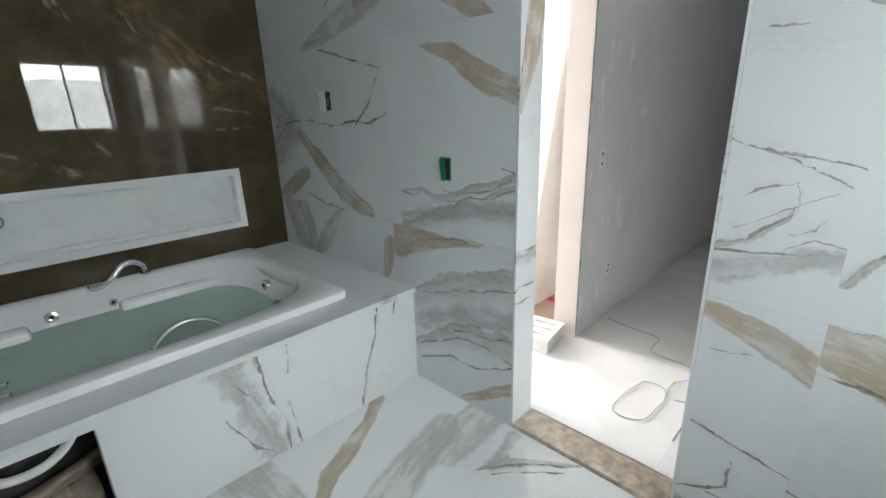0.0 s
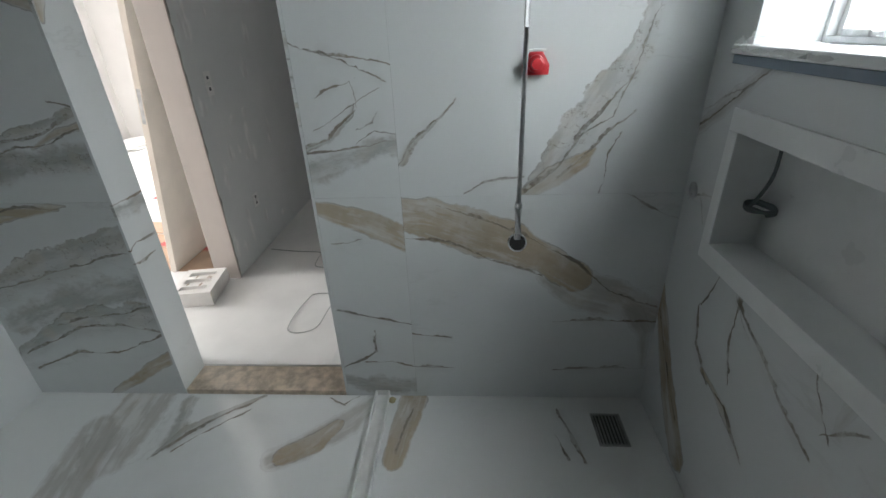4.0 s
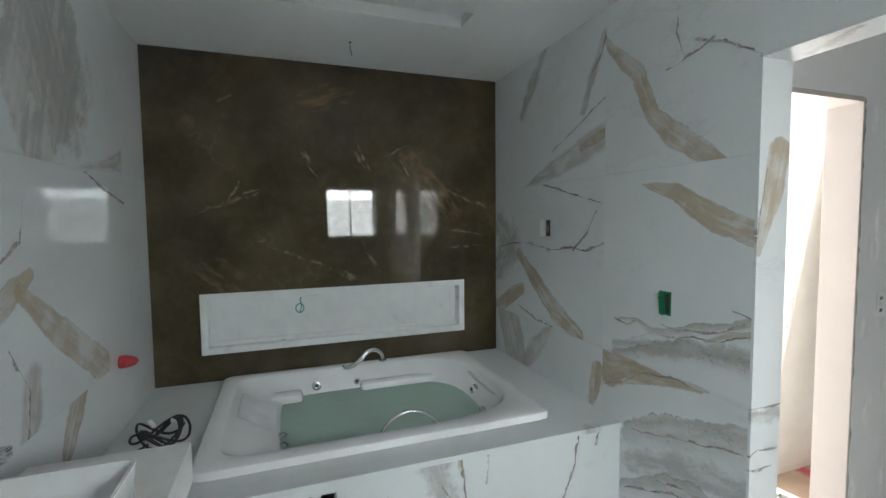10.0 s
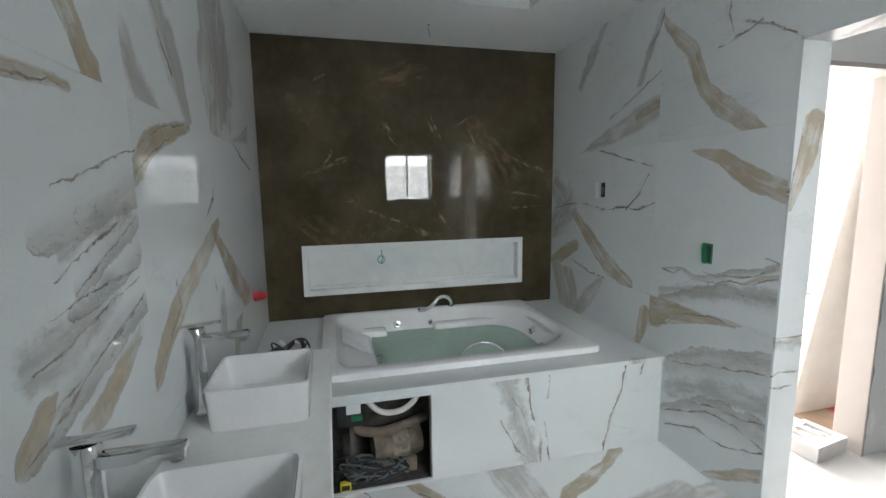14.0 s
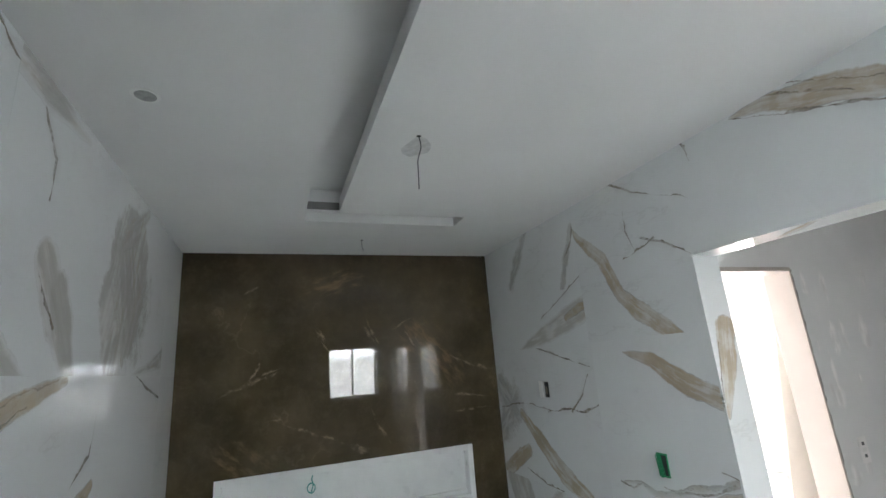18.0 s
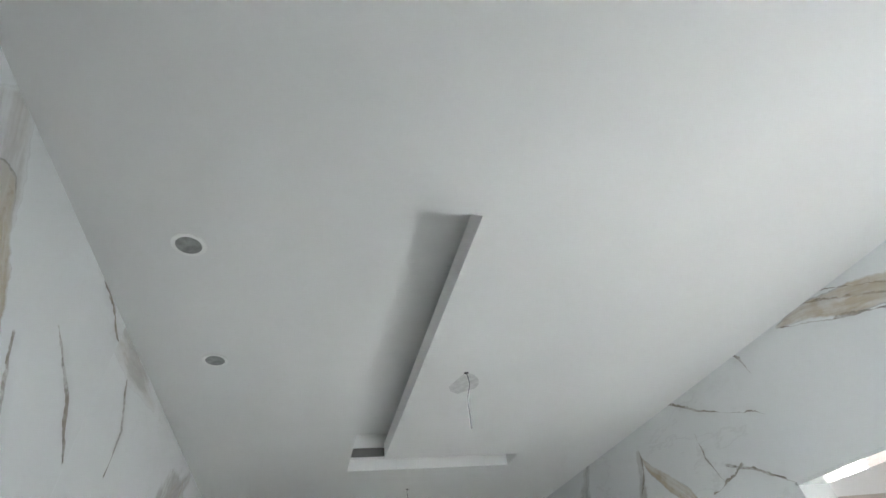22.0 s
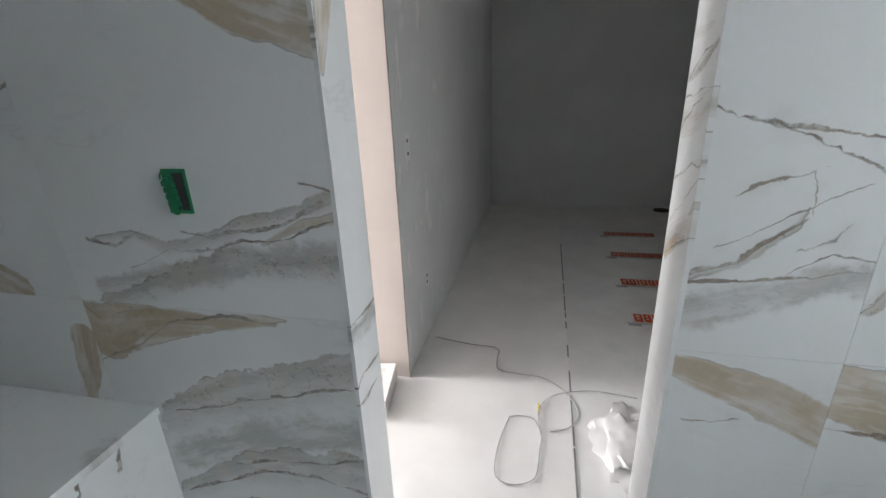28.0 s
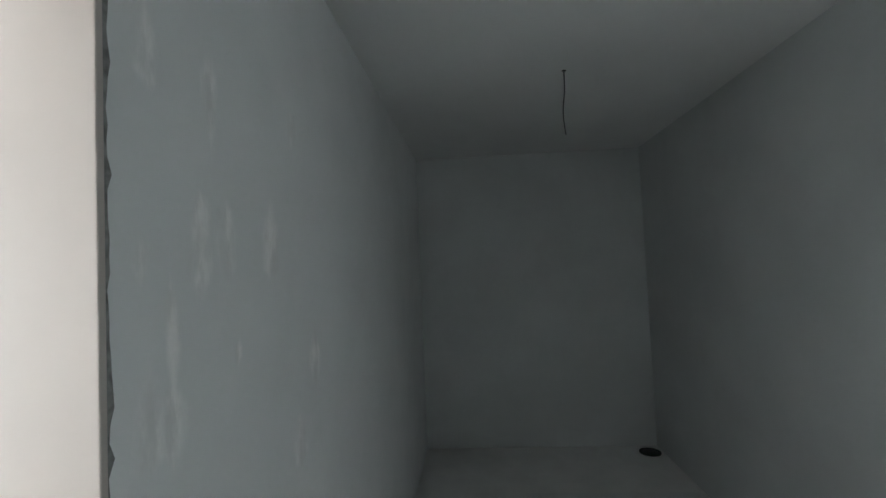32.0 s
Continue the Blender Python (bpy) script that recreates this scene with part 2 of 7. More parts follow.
def ink_group(kind):
    """Colours a vein by its depth and the place along and across it.
    b beige stone, s grey-beige stone, g grey swath that fades from a ragged ridge, c soft grey cloud, d thin dark crack."""
    nt = bpy.data.node_groups.new("vein_ink_" + kind, "ShaderNodeTree")
    for name, sort in (("UV", "Vector"), ("Depth", "Float"), ("Local", "Vector"), ("Seed", "Vector"), ("Color", "Color")):
        nt.interface.new_socket(name, in_out="INPUT", socket_type="NodeSocket" + sort)
    nt.interface.new_socket("Color", in_out="OUTPUT", socket_type="NodeSocketColor")
    come, go = nt.nodes.new("NodeGroupInput"), nt.nodes.new("NodeGroupOutput")
    o = come.outputs
    split = nt.nodes.new("ShaderNodeSeparateXYZ")
    nt.links.new(o["Local"], split.inputs[0])
    along, across, half = split.outputs
    half = math_of(nt, "MAXIMUM", half, 0.001)
    uv = vector_of(nt, "ADD", o["UV"], o["Seed"])
    # edges: slow wander and a fine crinkle
    slow = noise_of(nt, uv, 11.0, 3.0, 0.5).outputs[0]
    crinkle = noise_of(nt, uv, 46.0, 5.0, 0.66).outputs[0]
    wide = noise_of(nt, vector_of(nt, "ADD", uv, (3.3, 7.1, 1.9)), 5.5, 4.0, 0.6).outputs[0]
    rough = math_of(nt, "ADD", math_of(nt, "MULTIPLY", math_of(nt, "SUBTRACT", slow, 0.5), 1.5), math_of(nt, "MULTIPLY", math_of(nt, "SUBTRACT", crinkle, 0.5), 0.75))
    # streaks that run with the vein
    flow = nt.nodes.new("ShaderNodeCombineXYZ")
    nt.links.new(math_of(nt, "MULTIPLY", along, {"b": 4.0, "s": 3.5, "d": 9.0}.get(kind, 6.0)), flow.inputs[0])
    nt.links.new(math_of(nt, "MULTIPLY", across, {"b": 34.0, "s": 26.0, "d": 40.0}.get(kind, 26.0)), flow.inputs[1])
    brush = noise_of(nt, vector_of(nt, "ADD", flow.outputs[0], o["Seed"]), 1.0, 5.0, 0.62)
    rgb = nt.nodes.new("ShaderNodeSeparateColor")
    nt.links.new(brush.outputs["Color"], rgb.inputs[0])
    one, two, three = rgb.outputs
    color = o["Color"]
    if kind == "d":
        wander = math_of(nt, "MULTIPLY", rough, 0.020)
        thick = math_of(nt, "MULTIPLY", half, ranged(nt, math_of(nt, "ADD", slow, math_of(nt, "MULTIPLY", math_of(nt, "SUBTRACT", one, 0.5), 0.6)), 0.30, 0.68, 0.06, 1.10))
        d = math_of(nt, "SUBTRACT", thick, math_of(nt, "ABSOLUTE", math_of(nt, "ADD", across, wander)))
        mask = math_of(nt, "MULTIPLY", ranged(nt, d, -0.0016, 0.0014), ranged(nt, o["Depth"], -0.022, -0.012))
        mask = math_of(nt, "MULTIPLY", mask, ranged(nt, math_of(nt, "ADD", math_of(nt, "MULTIPLY", crinkle, 0.5), math_of(nt, "MULTIPLY", wide, 0.5)), 0.38, 0.58, 0.25, 0.92))
        color = mixed(nt, mask, color, mixed(nt, ranged(nt, two, 0.35, 0.65), (0.115, 0.10, 0.08), (0.24, 0.195, 0.145)))
        # a pale grey breath beside the crack
        halo = math_of(nt, "MULTIPLY", ranged(nt, o["Depth"], -0.035, 0.004, 0.0, 0.20), ranged(nt, slow, 0.42, 0.62))
        color = mixed(nt, halo, color, (0.46, 0.46, 0.445))
    else:
        sway = {"b": (0.26, 0.006), "s": (0.30, 0.008), "g": (0.42, 0.014), "c": (0.80, 0.020)}[kind]
        reach = math_of(nt, "MULTIPLY_ADD", half, sway[0])
        reach.node.inputs[2].default_value = sway[1]
        d = math_of(nt, "ADD", o["Depth"], math_of(nt, "MULTIPLY", rough, reach))
        side = math_of(nt, "DIVIDE", across, half)
        if kind == "b":
            mask = math_of(nt, "MULTIPLY", ranged(nt, d, -0.001, 0.0075, 0.0, 0.90), ranged(nt, math_of(nt, "ADD", math_of(nt, "MULTIPLY", two, 0.6), math_of(nt, "MULTIPLY", wide, 0.4)), 0.47, 0.62, 1.0, 0.45))
            tone = mixed(nt, ranged(nt, one, 0.30, 0.72), (0.40, 0.325, 0.225), (0.475, 0.395, 0.285))
            tone = mixed(nt, ranged(nt, wide, 0.42, 0.62, 0.0, 0.75), tone, (0.52, 0.49, 0.435))
            tone = mixed(nt, ranged(nt, crinkle, 0.55, 0.70, 0.0, 0.35), tone, (0.30, 0.22, 0.14))
        elif kind == "s":
            mask = math_of(nt, "MULTIPLY", ranged(nt, d, -0.003, 0.022, 0.0, 0.80), ranged(nt, math_of(nt, "ADD", math_of(nt, "MULTIPLY", two, 0.5), math_of(nt, "MULTIPLY", wide, 0.5)), 0.46, 0.60, 1.0, 0.32))
            tone = mixed(nt, ranged(nt, one, 0.30, 0.72), (0.42, 0.41, 0.385), (0.50, 0.49, 0.47))
            tone = mixed(nt, ranged(nt, wide, 0.50, 0.66, 0.0, 0.7), tone, (0.45, 0.385, 0.30))
        elif kind == "g":
            fade = ranged(nt, side, -1.0, 0.95, 0.0, 1.0)
            mask = math_of(nt, "MULTIPLY", math_of(nt, "MULTIPLY", ranged(nt, d, -0.001, 0.006, 0.0, 0.85), fade), ranged(nt, one, 0.34, 0.60, 0.55, 1.0))
            tone = mixed(nt, ranged(nt, slow, 0.42, 0.66), (0.36, 0.37, 0.365), (0.43, 0.405, 0.36))
        else:
            mask = math_of(nt, "MULTIPLY", ranged(nt, math_of(nt, "DIVIDE", d, half), 0.0, 0.70, 0.0, 0.82), ranged(nt, one, 0.34, 0.60, 0.42, 1.0))
            tone = mixed(nt, ranged(nt, slow, 0.42, 0.66), (0.37, 0.385, 0.38), (0.43, 0.42, 0.395))
        color = mixed(nt, mask, color, tone)
        if kind in "gc":
            # fine ridge lines inside the swath
            net = noise_of(nt, vector_of(nt, "MULTIPLY", uv, (8.0, 12.0, 1.0)), 1.0, 5.0, 0.66).outputs[0]
            line = ranged(nt, math_of(nt, "ABSOLUTE", math_of(nt, "SUBTRACT", net, 0.5)), 0.0, 0.016, 0.60 if kind == "g" else 0.26, 0.0)
            line = math_of(nt, "MULTIPLY", line, math_of(nt, "MULTIPLY", ranged(nt, mask, 0.10, 0.38), ranged(nt, crinkle, 0.42, 0.60)))
            color = mixed(nt, line, color, (0.20, 0.175, 0.145))
        if kind != "c":
            rim = math_of(nt, "MULTIPLY", ranged(nt, d, -0.002, 0.001), ranged(nt, d, 0.001, 0.006, 1.0, 0.0))
            rim = math_of(nt, "MULTIPLY", rim, ranged(nt, three, 0.42, 0.58, 0.06, {"b": 0.50, "s": 0.14, "g": 0.55}[kind]))
            if kind == "g":
                rim = math_of(nt, "MULTIPLY", rim, ranged(nt, side, -0.1, 0.5))
            color = mixed(nt, rim, color, (0.14, 0.115, 0.085))
    nt.links.new(color, go.inputs[0])
    return nt


INKS = {kind: ink_group(kind) for kind in "bsgcd"}


def lay_veins(nt, uv, color, veins, seed):
    """Lays veins over a colour. Each one is a kind and points (u, v, width) in the plane's metres."""
    order = {"c": 0, "g": 1, "k": 1, "s": 2, "b": 3, "d": 4}
    for k, (kind, points) in enumerate(sorted(veins, key=lambda q: order[q[0]])):
        turn = -1 if kind == "k" else 1
        depth, local, start = None, None, 0.0
        for (u0, v0, w0), (u1, v1, w1) in zip(points, points[1:]):
            long = max(1e-4, math.hypot(u1 - u0, v1 - v0))
            a, b = (u1 - u0) / long, (v1 - v0) / long
            g = nt.nodes.new("ShaderNodeGroup")
            g.node_tree = STRETCH
            for name, value in (("From", (u0, v0, 0)), ("Along", (a, b, 0)), ("Across", (-b * turn, a * turn, 0)), ("Long", long), ("Half", w0 / 2), ("Half End", w1 / 2),
                                ("Start", start), ("Depth", -10.0)):
                g.inputs[name].default_value = value
            nt.links.new(uv, g.inputs["UV"])
            if depth:
                nt.links.new(depth, g.inputs["Depth"])
                nt.links.new(local, g.inputs["Local"])
            depth, local, uv, start = g.outputs[0], g.outputs[1], g.outputs[2], start + long
        ink = nt.nodes.new("ShaderNodeGroup")
        ink.node_tree = INKS["g" if kind == "k" else kind]
        ink.inputs["Seed"].default_value = (seed * 1.37 + k * 0.71, k * 2.9, seed + 0.31 * k)
        for name, socket in (("UV", uv), ("Depth", depth), ("Local", local), ("Color", color)):
            nt.links.new(socket, ink.inputs[name])
        color = ink.outputs[0]
    return color


STROKE = {kind: stroke_group(kind) for kind in STROKES}


def lay_bands(nt, uv, color, bands, seed):
    """Lays soft strokes over a colour. Each band is (kind, u0, v0, u1, v1, width) in the plane's metres."""
    for k, (kind, u0, v0, u1, v1, width) in enumerate(bands):
        long = math.hypot(u1 - u0, v1 - v0)
        g = nt.nodes.new("ShaderNodeGroup")
        g.node_tree = STROKE[kind]
        for name, value in (("Location", ((u0 + u1) / 2, (v0 + v1) / 2, 0)), ("Rotation", (0, 0, math.atan2(v1 - v0, u1 - u0))),
                            ("Size", (long / 2 * 1.04, width / 2, 1)), ("Grain", (long / 2 / (0.07 if kind == "v" else 0.16), width / 2 / 0.055, 0)),
                            ("Ends", ((3.2, 1.1, 0), (1.2, 2.6, 0), (1.5, 1.6, 0))[(k + int(seed)) % 3]), ("Offset", (seed * 3.7 + k * 5.3, k * 2.9, seed))):
            g.inputs[name].default_value = value
        nt.links.new(uv, g.inputs["UV"])
        nt.links.new(color, g.inputs["Color"])
        color = g.outputs[0]
    return color


def plane_of(nt, axes):
    sep = nt.nodes.new("ShaderNodeSeparateXYZ")
    nt.links.new(nt.nodes.new("ShaderNodeTexCoord").outputs["Object"], sep.inputs[0])
    flat = nt.nodes.new("ShaderNodeCombineXYZ")
    nt.links.new(sep.outputs[axes[0]], flat.inputs[0])
    nt.links.new(sep.outputs[axes[1]], flat.inputs[1])
    return flat.outputs[0]


def shifted(nt, uv, vector, scale, amount, detail):
    n = noise_of(nt, uv, scale, detail, 0.6)
    off = nt.nodes.new("ShaderNodeVectorMath")
    off.operation = "MULTIPLY_ADD"
    nt.links.new(n.outputs["Color"], off.inputs[0])
    off.inputs[1].default_value = (amount, amount, 0)
    nt.links.new(vector, off.inputs[2])
    mid = nt.nodes.new("ShaderNodeVectorMath")
    mid.operation = "SUBTRACT"
    nt.links.new(off.outputs[0], mid.inputs[0])
    mid.inputs[1].default_value = (amount / 2, amount / 2, 0)
    return mid.outputs[0]


def marble(name, axes, veins, seed=0.0, base=(0.72, 0.745, 0.75), rough=0.007):
    """Polished white porcelain marble. axes: which object axes lie in its plane."""
    mat = bpy.data.materials.new(name)
    nt, bsdf = nodes_of(mat)
    uv = plane_of(nt, axes)
    wide = shifted(nt, uv, uv, 6.0, 0.022, 3.0)
    shift = nt.nodes.new("ShaderNodeVectorMath")
    nt.links.new(uv, shift.inputs[0])
    shift.inputs[1].default_value = (seed * 4.1, seed * 1.7, seed)
    cloud = noise_of(nt, shift.outputs[0], 1.5, 5.0)
    color = mixed(nt, ranged(nt, cloud.outputs[0], 0.46, 0.75, 0.0, 0.4), base, (0.60, 0.62, 0.62))
    # faint hair veins
    turn = nt.nodes.new("ShaderNodeMapping")
    turn.inputs["Rotation"].default_value = (0, 0, radians(35 + seed * 17))
    turn.inputs["Scale"].default_value = (0.5, 1.6, 1)
    nt.links.new(shift.outputs[0], turn.inputs["Vector"])
    hair = noise_of(nt, turn.outputs[0], 1.3, 6.0, 0.6)
    line = ranged(nt, math_of(nt, "ABSOLUTE", math_of(nt, "SUBTRACT", hair.outputs[0], 0.5)), 0.0, 0.009, 0.13, 0.0)
    line = math_of(nt, "MULTIPLY", line, ranged(nt, cloud.outputs[0], 0.48, 0.62))
    color = mixed(nt, line, color, (0.30, 0.30, 0.29))
    color = lay_veins(nt, wide, color, veins, seed)
    nt.links.new(color, bsdf.inputs["Base Color"])
    smear = noise_of(nt, uv, 2.6, 3.0)
    nt.links.new(ranged(nt, smear.outputs[0], 0.35, 0.75, rough * 0.8, rough * 1.9), bsdf.inputs["Roughness"])
    bumped(nt, bsdf, noise_of(nt, uv, 4.0, 2.0).outputs[0], 0.006, 0.003)
    return mat


def brown_marble(bands):
    mat = bpy.data.materials.new("brown_marble")
    nt, bsdf = nodes_of(mat)
    tc = nt.nodes.new("ShaderNodeTexCoord").outputs["Object"]
    uv = plane_of(nt, (0, 2))
    cloud, fine = noise_of(nt, tc, 2.2, 6.0), noise_of(nt, tc, 12.0, 8.0, 0.7)
    color = mixed(nt, ranged(nt, cloud.outputs[0], 0.3, 0.72), (0.038, 0.030, 0.016), (0.086, 0.066, 0.036))
    color = mixed(nt, ranged(nt, fine.outputs[0], 0.42, 0.74, 0.0, 0.22), color, (0.15, 0.112, 0.066))
    hair = noise_of(nt, shifted(nt, uv, uv, 3.0, 0.25, 4.0), 2.1, 5.0, 0.55)
    line = ranged(nt, math_of(nt, "ABSOLUTE", math_of(nt, "SUBTRACT", hair.outputs[0], 0.5)), 0.0, 0.014, 0.22, 0.0)
    color = mixed(nt, math_of(nt, "MULTIPLY", line, ranged(nt, cloud.outputs[0], 0.50, 0.66)), color, (0.22, 0.17, 0.11))
    color = lay_bands(nt, shifted(nt, uv, uv, 4.0, 0.06, 3.0), color, bands, 7.0)
    nt.links.new(color, bsdf.inputs["Base Color"])
    bsdf.inputs["Roughness"].default_value = 0.010
    bumped(nt, bsdf, noise_of(nt, tc, 3.0, 2.0).outputs[0], 0.006, 0.003)
    return mat


def glassy(name, color, rough=0.0, ior=1.33):
    mat = bpy.data.materials.new(name)
    nt, bsdf = nodes_of(mat)
    bsdf.inputs["Base Color"].default_value = (*color, 1)
    bsdf.inputs["Roughness"].default_value = rough
    bsdf.inputs["Transmission Weight"].default_value = 1.0
    bsdf.inputs["IOR"].default_value = ior
    return mat


def glowing(name, color, strength):
    mat = bpy.data.materials.new(name)
    nt, bsdf = nodes_of(mat)
    bsdf.inputs["Base Color"].default_value = (0, 0, 0, 1)
    bsdf.inputs["Emission Color"].default_value = (*color, 1)
    bsdf.inputs["Emission Strength"].default_value = strength
    return mat


M_SKY = glowing("overcast_glow", (0.97, 0.985, 1.0), 16.0)
M_SKY_BED = glowing("bedroom_daylight_glow", (0.97, 0.985, 1.0), 2.0)
M_CEIL = plain("ceiling_paint", (0.76, 0.77, 0.765), 0.85, vary=0.03, scale=1.5, bump=0.06, grain=90)


def patched_plaster():
    """Skim plaster with soft upright strokes of filler."""
    mat = bpy.data.materials.new("patched_plaster")
    nt, bsdf = nodes_of(mat)
    tc = nt.nodes.new("ShaderNodeTexCoord").outputs["Object"]
    slow = noise_of(nt, tc, 2.5)
    color = mixed(nt, ranged(nt, slow.outputs[0], 0.3, 0.7), (0.79, 0.81, 0.815), (0.84, 0.855, 0.86))
    rnd = random.Random(5)
    strokes = []
    for k in range(34):
        x, z, long = BX1 + 0.05 + abs(rnd.gauss(0, 0.38)) % 1.2, rnd.uniform(0.10, 2.0), rnd.uniform(0.06, 0.24)
        strokes.append(("w", x, z, x + rnd.uniform(-0.015, 0.015), z + long, rnd.uniform(0.045, 0.12)))
    nt.links.new(lay_bands(nt, plane_of(nt, (0, 2)), color, strokes, 3.0), bsdf.inputs["Base Color"])
    bsdf.inputs["Roughness"].default_value = 0.8
    bumped(nt, bsdf, noise_of(nt, tc, 60.0, 3.0).outputs[0], 0.15, 0.001)
    return mat


M_GROUT = plain("grout", (0.70, 0.72, 0.72), 0.9)
M_PLASTER = plain("skim_plaster", (0.83, 0.84, 0.835), 0.8, vary=0.05, scale=2.5, bump=0.15, grain=60)
# darker plaster: the shade of the far and side walls is in its colour
M_SHADEDPLASTER = plain("shaded_skim_plaster", (0.63, 0.655, 0.65), 0.85, vary=0.06, scale=2.0, bump=0.15, grain=60)
M_WHITEWALL = plain("white_wall_paint", (0.74, 0.72, 0.70), 0.8, vary=0.04, scale=1.2, bump=0.08, grain=60)
M_WOODFRAME = plain("cream_door_lining", (0.56, 0.51, 0.475), 0.55, vary=0.05, scale=3.0, bump=0.05)
M_SHEET = plain("white_floor_sheet", (0.87, 0.87, 0.86), 0.75, vary=0.05, scale=4.0, bump=0.3, grain=25)
M_ACRYL = plain("white_acrylic", (0.86, 0.86, 0.87), 0.16, vary=0.02, bump=0.0, coat=0.4)
M_CERAMIC = plain("white_ceramic", (0.88, 0.89, 0.90), 0.12, vary=0.02, bump=0.0, coat=0.5)
M_QUARTZ = plain("white_engineered_stone", (0.76, 0.77, 0.76), 0.4, vary=0.04, scale=20, bump=0.02)
M_CHROME = plain("chrome", (0.80, 0.81, 0.82), 0.07, metal=1.0, vary=0.05, bump=0.0)
M_WATER = glassy("bath_water", (0.62, 0.80, 0.70), 0.22, 1.33)
M_WATER.node_tree.nodes["Principled BSDF"].inputs["Transmission Weight"].default_value = 0.35
M_WATER.node_tree.nodes["Principled BSDF"].inputs["Specular IOR Level"].default_value = 0.18
bumped(M_WATER.node_tree, M_WATER.node_tree.nodes["Principled BSDF"],
       noise_of(M_WATER.node_tree, M_WATER.node_tree.nodes.new("ShaderNodeTexCoord").outputs["Object"], 7.0, 2.0).outputs[0], 0.35, 0.02)
M_DARK = plain("dark_void", (0.035, 0.036, 0.036), 0.9)
M_GREEN = plain("green_plastic", (0.01, 0.22, 0.09), 0.4)
M_RED = plain("red_plastic", (0.46, 0.03, 0.04), 0.35)
M_WHITEPLASTIC = plain("white_plastic", (0.82, 0.83, 0.82), 0.35, vary=0.03)
M_ALU = plain("white_aluminium", (0.80, 0.81, 0.82), 0.35, vary=0.03)

# ---- helpers of this scene ----


def thing(name, at=(0, 0, 0), label="", category="", group="", kind=""):
    ob = new(name)
    ob.location, ob.empty_display_size = at, 0.1
    return tagged(ob, label, category, group, kind)


def part(name, bm, material, parent=None, label="", smooth=False):
    mesh = bpy.data.meshes.new(name)
    bmesh.ops.recalc_face_normals(bm, faces=bm.faces)
    bm.to_mesh(mesh)
    bm.free()
    if smooth:
        for p in mesh.polygons:
            p.use_smooth = True
        mesh.set_sharp_from_angle(angle=radians(40))
    mesh.materials.append(material)
    ob = new(name, mesh)
    ob.parent = parent
    return tagged(ob, label)


def add_box(bm, x0, x1, y0, y1, z0, z1, bevel=0.0, turn=None):
    m = Matrix.LocRotScale(((x0 + x1) / 2, (y0 + y1) / 2, (z0 + z1) / 2), None, (abs(x1 - x0), abs(y1 - y0), abs(z1 - z0)))
    made = bmesh.ops.create_cube(bm, size=1, matrix=(turn or Matrix()) @ m)["verts"]
    if bevel:
        edges = list({e for v in made for e in v.link_edges})
        bmesh.ops.bevel(bm, geom=edges, offset=bevel, segments=2, profile=0.5, affect="EDGES")
    return bm


def box(x0, x1, y0, y1, z0, z1, bevel=0.0, turn=None):
    return add_box(bmesh.new(), x0, x1, y0, y1, z0, z1, bevel, turn)


def add_rod(bm, points, radius, sides=10, closed=False):
    """A round tube along points; radius is one number or one for each point."""
    pts = [Vector(p) for p in points]
    rings, n = [], len(pts)
    for i, p in enumerate(pts):
        a, b = pts[max(i - 1, 0)], pts[min(i + 1, n - 1)]
        if closed:
            a, b = pts[i - 1], pts[(i + 1) % n]
        turn = (b - a).to_track_quat("Z", "Y").to_matrix()
        r = radius[i] if isinstance(radius, (list, tuple)) else radius
        rings.append([bm.verts.new(p + turn @ Vector((r * math.cos(k * math.tau / sides), r * math.sin(k * math.tau / sides), 0))) for k in range(sides)])
    for i in range(n if closed else n - 1):
        ra, rb = rings[i], rings[(i + 1) % n]
        for k in range(sides):
            bm.faces.new((ra[k], ra[(k + 1) % sides], rb[(k + 1) % sides], rb[k]))
    if not closed:
        bm.faces.new(rings[0][::-1])
        bm.faces.new(rings[-1])
    return bm


def rod(points, radius, sides=10, closed=False):
    return add_rod(bmesh.new(), points, radius, sides, closed)


def curve_of(points, steps=8):
    """A smooth line through points (Catmull-Rom)."""
    p = [Vector(q) for q in points]
    out = []
    for i in range(len(p) - 1):
        a, b, c, d = p[max(i - 1, 0)], p[i], p[i + 1], p[min(i + 2, len(p) - 1)]
        for k in range(steps):
            t = k / steps
            out.append(0.5 * (2 * b + (c - a) * t + (2 * a - 5 * b + 4 * c - d) * t * t + (3 * b - a - 3 * c + d) * t ** 3))
    return out + [p[-1]]


def lathe(profile, steps=32, matrix=None, caps=True):
    """A body turned round z from (radius, height) pairs."""
    bm = bmesh.new()
    rings = [[bm.verts.new((r * math.cos(k * math.tau / steps), r * math.sin(k * math.tau / steps), z)) for k in range(steps)] for r, z in profile]
    for a, b in zip(rings, rings[1:]):
        for k in range(steps):
            bm.faces.new((a[k], a[(k + 1) % steps], b[(k + 1) % steps], b[k]))
    if caps:
        bm.faces.new(rings[0][::-1])
        bm.faces.new(rings[-1])
    if matrix:
        bmesh.ops.transform(bm, matrix=matrix, verts=bm.verts)
    return bm


def rects(u0, u1, v0, v1, holes):
    """The rectangle less its holes, as rectangles."""
    us = sorted({u0, u1, *(min(max(h, u0), u1) for hole in holes for h in hole[:2])})
    vs = sorted({v0, v1, *(min(max(h, v0), v1) for hole in holes for h in hole[2:])})
    for a, b in zip(us, us[1:]):
        for c, d in zip(vs, vs[1:]):
            if not any(h[0] - 1e-6 <= a and b <= h[1] + 1e-6 and h[2] - 1e-6 <= c and d <= h[3] + 1e-6 for h in holes):
                yield a, b, c, d


